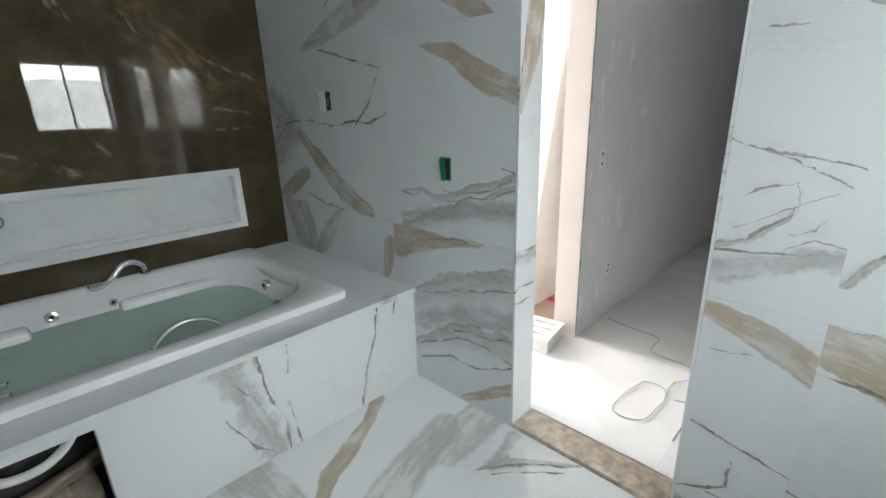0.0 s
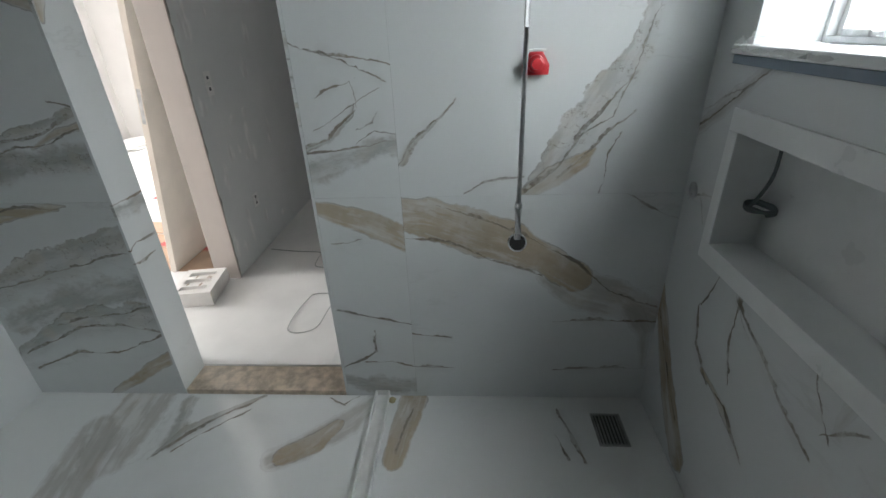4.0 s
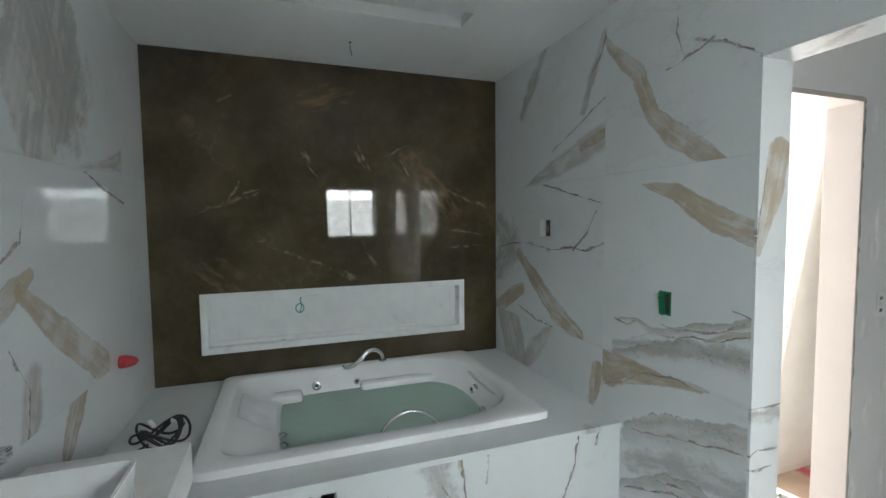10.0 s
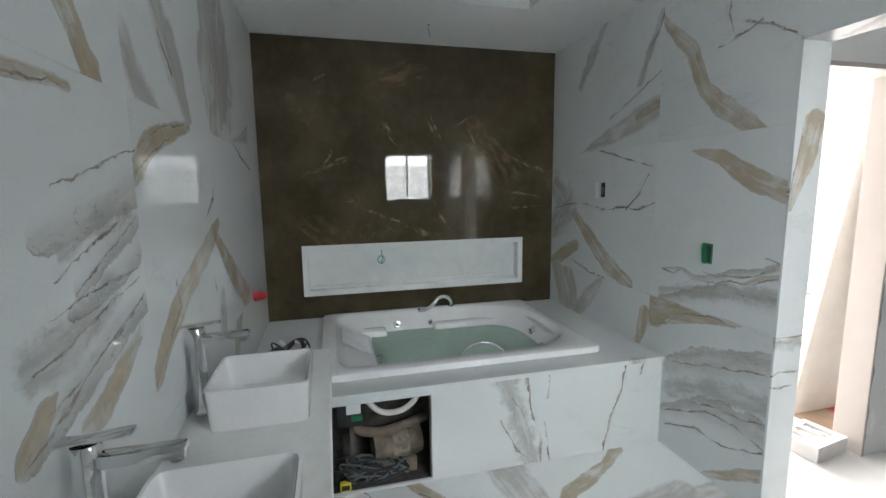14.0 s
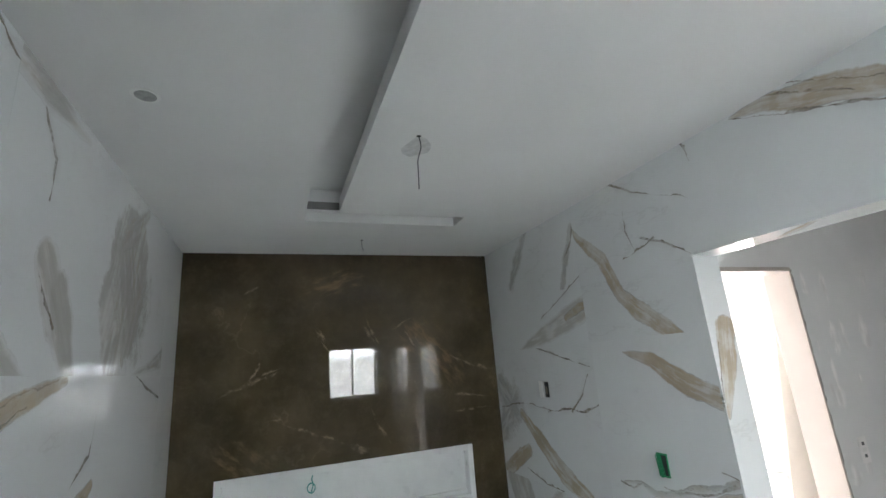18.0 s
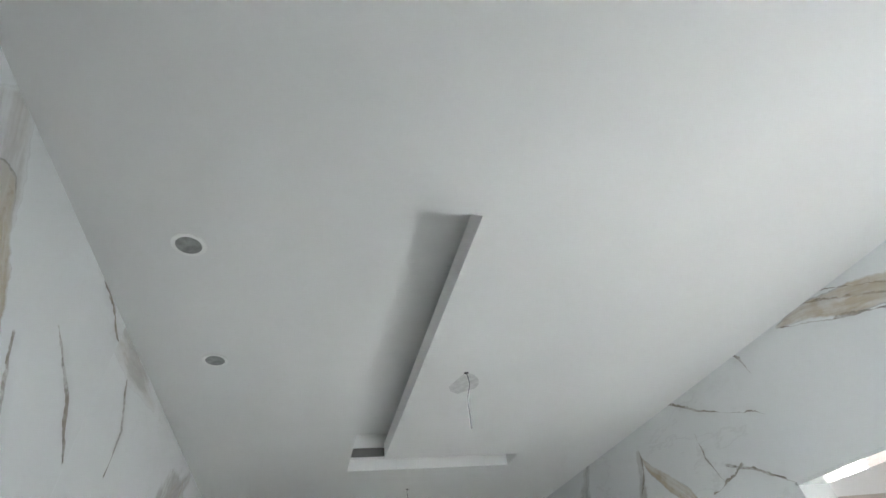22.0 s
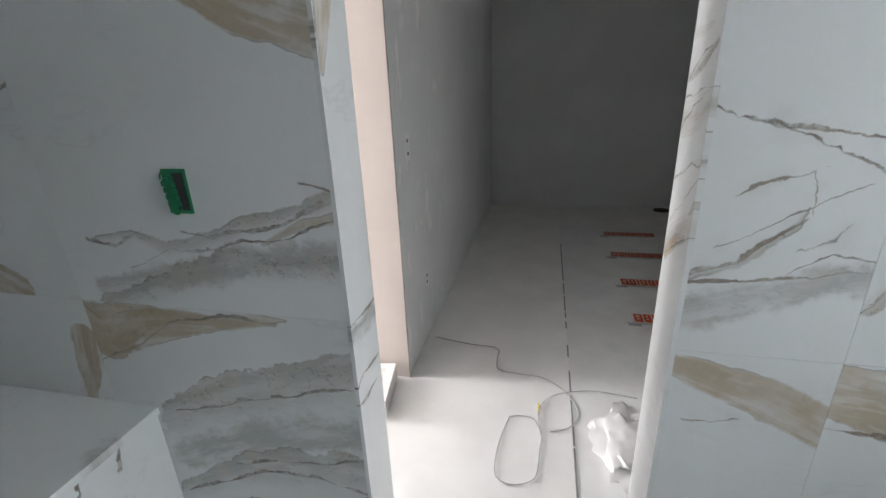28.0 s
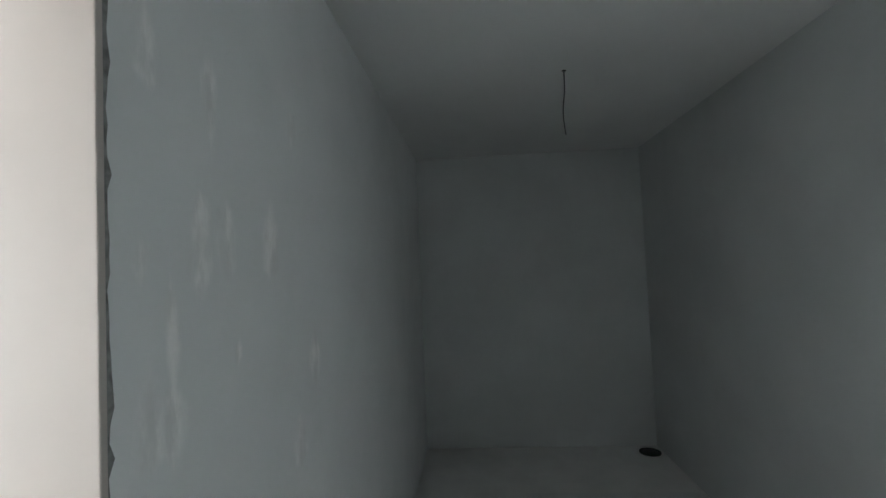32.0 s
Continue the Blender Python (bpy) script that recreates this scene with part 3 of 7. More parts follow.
def sheet(axis, w0, w1, u0, u1, v0, v1, holes=()):
    """A slab between w0 and w1 on an axis, cut out round holes given in its plane."""
    bm = bmesh.new()
    for a, b, c, d in rects(u0, u1, v0, v1, holes):
        if axis == "x":
            add_box(bm, w0, w1, a, b, c, d)
        elif axis == "y":
            add_box(bm, a, b, w0, w1, c, d)
        else:
            add_box(bm, a, b, c, d, w0, w1)
    bmesh.ops.remove_doubles(bm, verts=bm.verts, dist=1e-5)
    seen = {}
    for f in bm.faces:
        seen.setdefault(tuple(round(c, 4) for c in f.calc_center_median()), []).append(f)
    bmesh.ops.delete(bm, geom=[f for same in seen.values() if len(same) > 1 for f in same], context="FACES")
    return bm


def structure(name, label, category):
    return thing(name, (0, 0, 0), label, category, kind="structure")

# ---- bathroom: walls, floor, ceiling ----
TT = 0.009          # tile thickness
GAP = 0.0003        # half a joint
ROWS_Z = (0.0, 0.874, 1.775, H)


def tiled(parent, axis, w0, w1, cols, rows, holes, mat_of):
    """Tiles of a wall, one object each; mat_of(column, row) gives the material."""
    for i, (a, b) in enumerate(zip(cols, cols[1:])):
        for j, (c, d) in enumerate(zip(rows, rows[1:])):
            bm = sheet(axis, w0, w1, a + GAP, b - GAP, c + GAP, d - GAP, holes)
            if bm.faces:
                part("tile", bm, mat_of(i, j), parent)
            else:
                bm.free()


# bands of the marble, tile by tile: kind, ends in the wall's plane, width
M_BROWN = brown_marble(
    [("v", -2.12, 1.6, -1.67, 1.76, 0.039), ("v", -1.46, 2.06, -1.37, 1.92, 0.039), ("v", -1.08, 2.06, -1, 1.9, 0.041), ("v", -0.49, 1.81, -0.18, 1.68, 0.037), ("v", -0.25, 1.72, -0.01, 1.63, 0.076), ("v", -1.42, 1.29, -1.16, 1.19, 0.04), ("v", -1.23, 1.21, -1.04, 1.12, 0.072), ("v", -1.06, 1.41, -0.9, 1.16, 0.041), ("v", -1.85, 2.36, -1.97, 2.29, 0.024), ("v", -1.8, 1.87, -1.89, 1.69, 0.026), ("v", -1.67, 1.4, -1.51, 1.32, 0.03), ("v", -0.44, 1.49, -0.04, 1.44, 0.028), ("h", -1.63, 2.28, -1.05, 2.45, 0.227), ("h", -2.14, 1.37, -1.69, 0.97, 0.25), ("h", -0.78, 2.1, -0.17, 1.39, 0.336), ("v", -1.47, 2.09, -1.38, 1.95, 0.026), ("v", -1.42, 1.96, -1.32, 1.83, 0.018), ("v", -1.82, 1.73, -1.68, 1.78, 0.026), ("v", -1.07, 2.13, -0.98, 1.9, 0.033), ("v", -1.06, 1.46, -0.95, 1.2, 0.032), ("v", -1.55, 1.34, -1.14, 1.19, 0.025), ("v", -1.23, 1.22, -1.06, 1.14, 0.045), ("v", -0.87, 2.01, -0.69, 2.11, 0.021), ("v", -0.41, 1.36, -0.04, 1.36, 0.025), ("v", -0.8, 2.05, -0.66, 1.84, 0.023), ("v", -1.76, 1.43, -1.64, 1.43, 0.027)])
LINES = {}


def vein(tile, kind, *points):
    LINES.setdefault(tile, []).append((kind, points))


# veins of each tile: kind, then points in the plane with the width there
vein("basin_low_bath", "c", (-0.052, 0.475, 0.066), (1.3, 0.067, 0.12), (3.16, -0.584, 0.13))
vein("basin_low_middle", "b", (-0.983, 0.937, 0.12), (-1.07, 0.826, 0.15), (-1.16, 0.709, 0.099))
vein("basin_mid_middle", "b", (-2.19, 1.55, 0.019), (-2.14, 1.6, 0.079), (-2.06, 1.66, 0.087), (-1.91, 1.71, 0.075), (-1.66, 1.76, 0.035))
vein("basin_mid_middle", "d", (-2.2, 1.62, 0.004), (-2.11, 1.66, 0.01), (-1.93, 1.73, 0.008), (-1.72, 1.76, 0.005))
vein("basin_mid_middle", "d", (-2.15, 1.59, 0.006), (-2.02, 1.65, 0.008), (-1.9, 1.69, 0.005))
vein("basin_mid_middle", "d", (-0.893, 1.78, 0.016), (-0.638, 1.71, 0.016), (-0.389, 1.66, 0.016))
vein("basin_mid_middle", "d", (-1.36, 1.61, 0.016), (-1.38, 1.5, 0.016), (-1.51, 1.43, 0.014))
vein("basin_mid_middle", "b", (-1.34, 1.39, 0.051), (-1.56, 1.29, 0.11), (-1.79, 1.22, 0.1), (-1.93, 1.16, 0.11), (-2.06, 1.1, 0.098), (-2.15, 1.03, 0.084), (-2.23, 0.978, 0.032))
vein("basin_mid_middle", "d", (-1.93, 1.23, 0.016), (-1.91, 1.16, 0.016), (-2.03, 1.09, 0.016), (-2.17, 1.01, 0.009))
vein("basin_mid_middle", "b", (-1.4, 1.34, 0.055), (-1.19, 1.18, 0.12), (-0.773, 0.917, 0.15))
vein("basin_mid_middle", "d", (-1.47, 1.16, 0.016), (-1.38, 1.02, 0.016), (-1.4, 0.877, 0.016))
vein("basin_mid_middle", "s", (-1.36, 1.05, 0.12), (-1.38, 0.933, 0.14), (-1.43, 0.809, 0.079))
vein("basin_mid_shower", "k", (-2.58, 1.47, 0.094), (-2.39, 1.52, 0.12), (-2.22, 1.55, 0.13))
vein("basin_mid_shower", "d", (-2.53, 1.55, 0.004), (-2.41, 1.58, 0.007), (-2.29, 1.61, 0.01), (-2.2, 1.63, 0.006))
vein("basin_mid_shower", "c", (-2.54, 1.42, 0.05), (-2.41, 1.46, 0.066), (-2.23, 1.49, 0.059))
vein("basin_mid_shower", "k", (-2.49, 1.35, 0.051), (-2.36, 1.41, 0.069), (-2.21, 1.46, 0.07))
vein("basin_mid_shower", "d", (-2.49, 1.34, 0.005), (-2.4, 1.38, 0.012), (-2.3, 1.43, 0.009), (-2.21, 1.46, 0.005))
vein("basin_mid_shower", "d", (-2.55, 1.38, 0.006), (-2.44, 1.42, 0.01), (-2.32, 1.46, 0.007))
vein("basin_mid_shower", "k", (-2.52, 1.31, 0.044), (-2.39, 1.33, 0.078), (-2.22, 1.38, 0.078))
vein("basin_mid_shower", "d", (-2.58, 1.31, 0.004), (-2.48, 1.32, 0.01), (-2.33, 1.34, 0.009), (-2.24, 1.34, 0.005))
vein("basin_mid_shower", "d", (-2.62, 1.15, 0.004), (-2.59, 1.16, 0.007), (-2.54, 1.17, 0.004))
vein("basin_mid_shower", "b", (-2.24, 1.16, 0.013), (-2.35, 1.12, 0.072), (-2.44, 1.08, 0.072), (-2.52, 1.07, 0.056))
vein("basin_mid_shower", "c", (-2.66, 1.25, 0.1), (-2.53, 1.26, 0.12), (-2.37, 1.31, 0.14))
vein("basin_mid_shower", "k", (-2.68, 1.12, 0.096), (-2.53, 1.17, 0.11), (-2.37, 1.22, 0.11), (-2.21, 1.25, 0.082))
vein("basin_mid_shower", "d", (-2.69, 1.1, 0.006), (-2.58, 1.14, 0.012), (-2.47, 1.18, 0.013), (-2.32, 1.22, 0.015), (-2.21, 1.26, 0.007))
vein("basin_mid_shower", "d", (-2.64, 1.24, 0.005), (-2.54, 1.25, 0.009), (-2.4, 1.28, 0.011), (-2.23, 1.31, 0.006))
vein("basin_mid_shower", "b", (-2.7, 1.11, 0.069), (-2.64, 1.16, 0.049), (-2.61, 1.18, 0.013))
vein("basin_mid_shower", "s", (-2.37, 1.14, 0.052), (-2.25, 1.17, 0.056), (-2.22, 1.21, 0.022))
vein("basin_mid_shower", "b", (-2.93, 1.74, 0.024), (-2.81, 1.73, 0.031), (-2.64, 1.73, 0.031), (-2.44, 1.74, 0.026))
vein("basin_mid_shower", "d", (-2.65, 1.72, 0.004), (-2.56, 1.73, 0.007), (-2.46, 1.73, 0.004))
vein("basin_top_middle", "s", (-2.15, 1.92, 0.091), (-2.1, 1.83, 0.1), (-2.01, 1.78, 0.031))
vein("basin_top_middle", "s", (-1.83, 2.02, 0.055), (-1.79, 1.95, 0.067), (-1.76, 1.91, 0.016))
vein("basin_top_middle", "s", (-1.78, 2.03, 0.12), (-1.73, 1.94, 0.14), (-1.68, 1.85, 0.1), (-1.64, 1.78, 0.026))
vein("basin_top_middle", "c", (-1.1, 2.22, 0.67), (-1.04, 2.1, 0.69), (-1.19, 1.94, 0.27))
vein("basin_top_middle", "s", (-0.936, 1.78, 0.016), (-0.657, 1.82, 0.054), (-0.34, 1.89, 0.13))
vein("basin_top_middle", "s", (-2.25, 2.6, 0.022), (-2.03, 2.6, 0.089), (-1.85, 2.6, 0.029))
vein("basin_top_middle", "s", (-2.35, 2.6, 0.04), (-2.28, 2.55, 0.036), (-2.01, 2.56, 0.1), (-1.71, 2.57, 0.028))
vein("basin_top_middle", "d", (-2.01, 2.5, 0.016), (-1.92, 2.4, 0.016), (-1.93, 2.29, 0.016))
vein("basin_top_middle", "s", (-2.19, 1.91, 0.045), (-2.1, 1.83, 0.12), (-1.94, 1.76, 0.05))
vein("basin_top_middle", "s", (-1.89, 2.1, 0.14), (-1.78, 1.95, 0.17), (-1.65, 1.78, 0.09))
vein("basin_top_middle", "d", (-1.92, 2.04, 0.016), (-1.81, 1.93, 0.016))
vein("basin_top_middle", "s", (-1.11, 2.27, 0.55), (-1.19, 2.06, 0.52), (-1.24, 1.89, 0.29))
vein("basin_top_middle", "s", (-0.904, 2.58, 0.07), (-1.11, 2.43, 0.15), (-1.24, 2.32, 0.051))
vein("basin_top_shower", "b", (-2.38, 1.84, 0.068), (-2.37, 1.82, 0.062), (-2.33, 1.8, 0.059), (-2.3, 1.77, 0.017))
vein("basin_top_shower", "d", (-2.59, 2.67, 0.008), (-2.45, 2.63, 0.016), (-2.29, 2.6, 0.01))
vein("basin_top_shower", "d", (-2.38, 2.61, 0.011), (-2.31, 2.6, 0.016), (-2.19, 2.56, 0.011))
vein("basin_top_shower", "s", (-2.91, 2.56, 0.13), (-2.87, 2.5, 0.13), (-2.81, 2.43, 0.12))
vein("basin_top_shower", "b", (-2.84, 2.45, 0.11), (-2.81, 2.4, 0.13), (-2.72, 2.31, 0.14), (-2.62, 2.2, 0.11), (-2.49, 2, 0.089), (-2.41, 1.89, 0.082), (-2.32, 1.74, 0.079))
vein("basin_top_shower", "s", (-3.04, 2.12, 0.011), (-3, 2.08, 0.037), (-2.97, 2.04, 0.03), (-2.94, 2, 0.015))
vein("basin_top_shower", "s", (-2.94, 1.99, 0.017), (-2.92, 1.98, 0.042), (-2.89, 1.93, 0.033), (-2.84, 1.88, 0.021), (-2.77, 1.82, 0.024), (-2.7, 1.75, 0.008))
vein("basin_top_shower", "s", (-2.94, 2.07, 0.01), (-2.9, 2.03, 0.02), (-2.87, 1.98, 0.026), (-2.85, 1.94, 0.006))
vein("basin_top_shower", "d", (-3.03, 2.11, 0.005), (-3, 2.08, 0.012), (-2.97, 2.04, 0.007))
vein("basin_top_shower", "d", (-2.94, 1.98, 0.01), (-2.91, 1.97, 0.011), (-2.87, 1.97, 0.006))
vein("basin_top_shower", "d", (-2.85, 1.89, 0.003), (-2.79, 1.83, 0.007), (-2.71, 1.76, 0.005))
vein("basin_top_shower", "s", (-2.96, 1.9, 0.007), (-2.96, 1.93, 0.011), (-2.95, 1.97, 0.004))
vein("basin_top_shower", "d", (-3.03, 2.28, 0.004), (-3.01, 2.33, 0.01), (-2.98, 2.33, 0.008))
vein("basin_top_shower", "d", (-3.02, 2.34, 0.004), (-2.98, 2.4, 0.006), (-2.94, 2.4, 0.003))
vein("basin_top_shower", "d", (-2.58, 2.3, 0.014), (-2.51, 2.2, 0.016), (-2.45, 2.13, 0.016), (-2.36, 2.04, 0.016))
vein("basin_top_shower", "d", (-2.46, 2.4, 0.014), (-2.31, 2.33, 0.016), (-2.21, 2.23, 0.016))
vein("deck", "c", (-0.173, -0.046, 0.21), (-0.09, -0.49, 0.34), (-0.068, -0.988, 0.28), (-0.052, -1.21, 0.12))
vein("deck", "d", (-0.143, -0.098, 0.016), (-0.105, -0.6, 0.016), (-0.046, -0.956, 0.016), (-0.009, -1.1, 0.016))
vein("deck", "s", (-0.083, -0.943, 0.061), (-0.052, -1.09, 0.15), (-0.009, -1.16, 0.07))
vein("door_low_bath", "s", (-0.169, 0.881, 0.29), (-0.278, 0.694, 0.33), (-0.332, 0.541, 0.29))
vein("door_low_bath", "s", (-0.78, 0.893, 0.05), (-0.589, 0.701, 0.15), (-0.452, 0.557, 0.12))
vein("door_low_bath", "s", (-1.25, 0.687, 0.048), (-1.15, 0.56, 0.063))
vein("door_low_bath", "b", (-1.21, 0.746, 0.1), (-1.18, 0.606, 0.075), (-1.16, 0.532, 0.043))
vein("door_low_beside_door", "b", (-2.72, 0.85, 0.046), (-2.81, 0.82, 0.071), (-2.92, 0.78, 0.088), (-3.04, 0.719, 0.1))
vein("door_low_beside_door", "d", (-2.74, 0.433, 0.008), (-2.88, 0.401, 0.016), (-3.02, 0.365, 0.01))
vein("door_low_beside_door", "d", (-2.75, 0.151, 0.01), (-2.84, 0.196, 0.016), (-2.89, 0.237, 0.013), (-2.89, 0.317, 0.007))
vein("door_low_beside_door", "d", (-2.86, 0.179, 0.011), (-2.95, 0.187, 0.016), (-3.01, 0.165, 0.011))
vein("door_low_beside_door", "c", (-2.71, 0.088, 0.059), (-2.89, 0.059, 0.12), (-3.04, 0.053, 0.12))
vein("door_low_beside_door", "d", (-2.8, 0.711, 0.009), (-2.82, 0.712, 0.006))
vein("door_low_beside_door", "d", (-2.85, 0.716, 0.006), (-2.87, 0.72, 0.004))
vein("door_low_shower", "b", (-3.02, 0.811, 0.12), (-3.13, 0.796, 0.15), (-3.26, 0.744, 0.17), (-3.4, 0.7, 0.15), (-3.52, 0.639, 0.12), (-3.63, 0.56, 0.11))
vein("door_low_shower", "s", (-3.55, 0.588, 0.14), (-3.67, 0.507, 0.18), (-3.79, 0.47, 0.15), (-3.92, 0.398, 0.13))
vein("door_low_shower", "s", (-3.84, 0.422, 0.077), (-3.9, 0.324, 0.058), (-3.92, 0.162, 0.012))
vein("door_low_shower", "d", (-3.02, 0.732, 0.009), (-3.19, 0.708, 0.015), (-3.34, 0.636, 0.011), (-3.49, 0.578, 0.007))
vein("door_low_shower", "d", (-3.17, 0.838, 0.01), (-3.32, 0.784, 0.014), (-3.49, 0.708, 0.012), (-3.63, 0.62, 0.014), (-3.75, 0.506, 0.013), (-3.91, 0.446, 0.009))
vein("door_low_shower", "d", (-3.58, 0.378, 0.007), (-3.75, 0.382, 0.015), (-3.94, 0.375, 0.007))
vein("door_low_shower", "d", (-3.6, 0.145, 0.008), (-3.78, 0.156, 0.016), (-3.93, 0.159, 0.008))
vein("door_low_shower", "d", (-3.03, 0.316, 0.01), (-3.12, 0.308, 0.01), (-3.17, 0.302, 0.005))
vein("door_low_shower", "d", (-3.02, 0.157, 0.011), (-3.1, 0.156, 0.014), (-3.17, 0.156, 0.008))
vein("door_low_shower", "d", (-3.77, 0.869, 0.005), (-3.84, 0.823, 0.013), (-3.93, 0.788, 0.007))
vein("door_low_socket", "b", (-1.24, 0.782, 0.18), (-1.45, 0.814, 0.13), (-1.64, 0.836, 0.052), (-1.79, 0.859, 0.012))
vein("door_low_socket", "b", (-1.7, 0.845, 0.02), (-1.77, 0.859, 0.035), (-1.87, 0.861, 0.013))
vein("door_low_socket", "k", (-1.49, 0.496, 0.18), (-1.73, 0.591, 0.22), (-2.05, 0.702, 0.18))
vein("door_low_socket", "k", (-1.43, 0.213, 0.092), (-1.67, 0.324, 0.16), (-1.84, 0.363, 0.2), (-2.06, 0.374, 0.18))
vein("door_low_socket", "d", (-1.44, 0.227, 0.014), (-1.58, 0.288, 0.016), (-1.72, 0.35, 0.016), (-1.87, 0.363, 0.016), (-2.05, 0.321, 0.014))
vein("door_low_socket", "d", (-1.45, 0.14, 0.01), (-1.65, 0.226, 0.016), (-1.82, 0.226, 0.016), (-2.03, 0.308, 0.012))
vein("door_low_socket", "d", (-1.64, 0.364, 0.007), (-1.77, 0.403, 0.016), (-1.93, 0.415, 0.014), (-2.06, 0.464, 0.009))
vein("door_low_socket", "b", (-1.71, -0.006, 0.019), (-1.86, 0.089, 0.057), (-1.96, 0.154, 0.061), (-2.06, 0.211, 0.056))
vein("door_low_socket", "d", (-1.48, 0.533, 0.006), (-1.71, 0.603, 0.013), (-1.88, 0.643, 0.013), (-2.04, 0.686, 0.008))
vein("door_low_socket", "c", (-1.45, 0.365, 0.13), (-1.72, 0.468, 0.18), (-2.04, 0.539, 0.18))
vein("door_low_socket", "b", (-1.24, 0.821, 0.086), (-1.29, 0.754, 0.14), (-1.43, 0.829, 0.068), (-1.58, 0.851, 0.04), (-1.7, 0.841, 0.037), (-1.84, 0.849, 0.008))
vein("door_low_socket", "d", (-1.26, 0.685, 0.007), (-1.39, 0.742, 0.009), (-1.52, 0.825, 0.006), (-1.7, 0.861, 0.011), (-1.83, 0.853, 0.005))
vein("door_mid_bath", "d", (-0.683, 1.77, 0.011), (-0.946, 1.71, 0.016), (-1.2, 1.64, 0.009))
vein("door_mid_bath", "d", (-1.18, 1.58, 0.009), (-1.12, 1.49, 0.016), (-1, 1.39, 0.016))
vein("door_mid_bath", "d", (-0.733, 1.36, 0.01), (-0.991, 1.39, 0.016), (-1.12, 1.38, 0.016), (-1.23, 1.42, 0.016))
vein("door_mid_bath", "d", (-0.062, 1.35, 0.008), (-0.441, 1.4, 0.011), (-0.733, 1.37, 0.01))
vein("door_mid_bath", "b", (-0.361, 1.32, 0.066), (-0.57, 1.16, 0.12), (-0.812, 0.99, 0.13), (-1.04, 0.892, 0.1))
vein("door_mid_bath", "c", (-0.051, 1.54, 0.26), (-0.221, 1.36, 0.44), (-0.016, 1.17, 0.23))
vein("door_mid_bath", "b", (0.035, 0.84, 0.11), (-0.287, 1.02, 0.11), (-0.397, 1.07, 0.087))
vein("door_mid_bath", "d", (-0.372, 0.946, 0.013), (-0.594, 0.891, 0.016), (-0.762, 0.884, 0.011))
vein("door_mid_beside_door", "b", (-2.73, 1.75, 0.059), (-2.88, 1.7, 0.068), (-3.05, 1.65, 0.068))
vein("door_mid_beside_door", "d", (-2.81, 1.61, 0.005), (-2.83, 1.61, 0.007), (-2.85, 1.61, 0.003))
vein("door_mid_beside_door", "d", (-2.75, 1.34, 0.007), (-2.84, 1.31, 0.014), (-2.92, 1.3, 0.01), (-3.04, 1.28, 0.006))
vein("door_mid_beside_door", "d", (-2.85, 1.31, 0.005), (-2.91, 1.28, 0.01), (-3, 1.24, 0.005))
vein("door_mid_beside_door", "d", (-2.82, 1.2, 0.005), (-2.91, 1.24, 0.008), (-2.92, 1.18, 0.004))
vein("door_mid_beside_door", "g", (-2.75, 1.04, 0.023), (-2.82, 1.07, 0.03), (-2.9, 1.14, 0.022), (-2.91, 1.17, 0.008))
vein("door_mid_beside_door", "d", (-2.75, 1.04, 0.01), (-2.82, 1.07, 0.015), (-2.9, 1.14, 0.007))
vein("door_mid_beside_door", "d", (-2.8, 1.1, 0.003), (-2.89, 1.16, 0.006), (-2.98, 1.21, 0.003))
vein("door_mid_beside_door", "c", (-2.73, 0.955, 0.099), (-2.89, 1.01, 0.093), (-3.03, 1.04, 0.088))
vein("door_mid_beside_door", "d", (-2.92, 1.06, 0.004), (-2.97, 1.09, 0.008), (-3.03, 1.08, 0.005))
vein("door_mid_beside_door", "d", (-2.93, 1.1, 0.003), (-2.97, 1.11, 0.007), (-2.98, 1.13, 0.002))
vein("door_mid_beside_door", "d", (-2.75, 1.02, 0.009), (-2.89, 1.04, 0.01), (-3.04, 1.06, 0.007))
vein("door_mid_shower", "b", (-3.02, 1.74, 0.059), (-3.15, 1.74, 0.048), (-3.27, 1.75, 0.034), (-3.4, 1.76, 0.007))
vein("door_mid_shower", "k", (-3.03, 1.44, 0.015), (-3.1, 1.48, 0.043), (-3.15, 1.5, 0.025), (-3.25, 1.58, 0.021))
vein("door_mid_shower", "d", (-3.03, 1.45, 0.013), (-3.11, 1.48, 0.016), (-3.18, 1.53, 0.011), (-3.25, 1.58, 0.007), (-3.34, 1.63, 0.01), (-3.44, 1.7, 0.007), (-3.51, 1.76, 0.003))
vein("door_mid_shower", "d", (-3.24, 1.59, 0.007), (-3.29, 1.57, 0.012), (-3.31, 1.58, 0.007))
vein("door_mid_shower", "d", (-3.77, 1.77, 0.005), (-3.81, 1.74, 0.008), (-3.85, 1.7, 0.005))
vein("door_mid_shower", "g", (-3.04, 0.992, 0.037), (-3.09, 1.06, 0.03), (-3.21, 1.16, 0.007))
vein("door_mid_shower", "d", (-3.04, 0.985, 0.011), (-3.09, 1.06, 0.011), (-3.21, 1.16, 0.004))
vein("door_mid_shower", "d", (-3.26, 0.892, 0.006), (-3.31, 0.919, 0.009), (-3.41, 0.932, 0.008))
vein("door_mid_shower", "k", (-3.44, 0.871, 0.058), (-3.55, 0.968, 0.15), (-3.62, 1.07, 0.18), (-3.69, 1.17, 0.17), (-3.75, 1.29, 0.11), (-3.78, 1.46, 0.061))
vein("door_mid_shower", "b", (-3.44, 0.877, 0.05), (-3.52, 0.932, 0.076), (-3.6, 0.979, 0.056), (-3.64, 1.02, 0.018))
vein("door_mid_shower", "d", (-3.45, 0.896, 0.015), (-3.54, 0.975, 0.016), (-3.61, 1.09, 0.016), (-3.69, 1.19, 0.014), (-3.72, 1.22, 0.009))
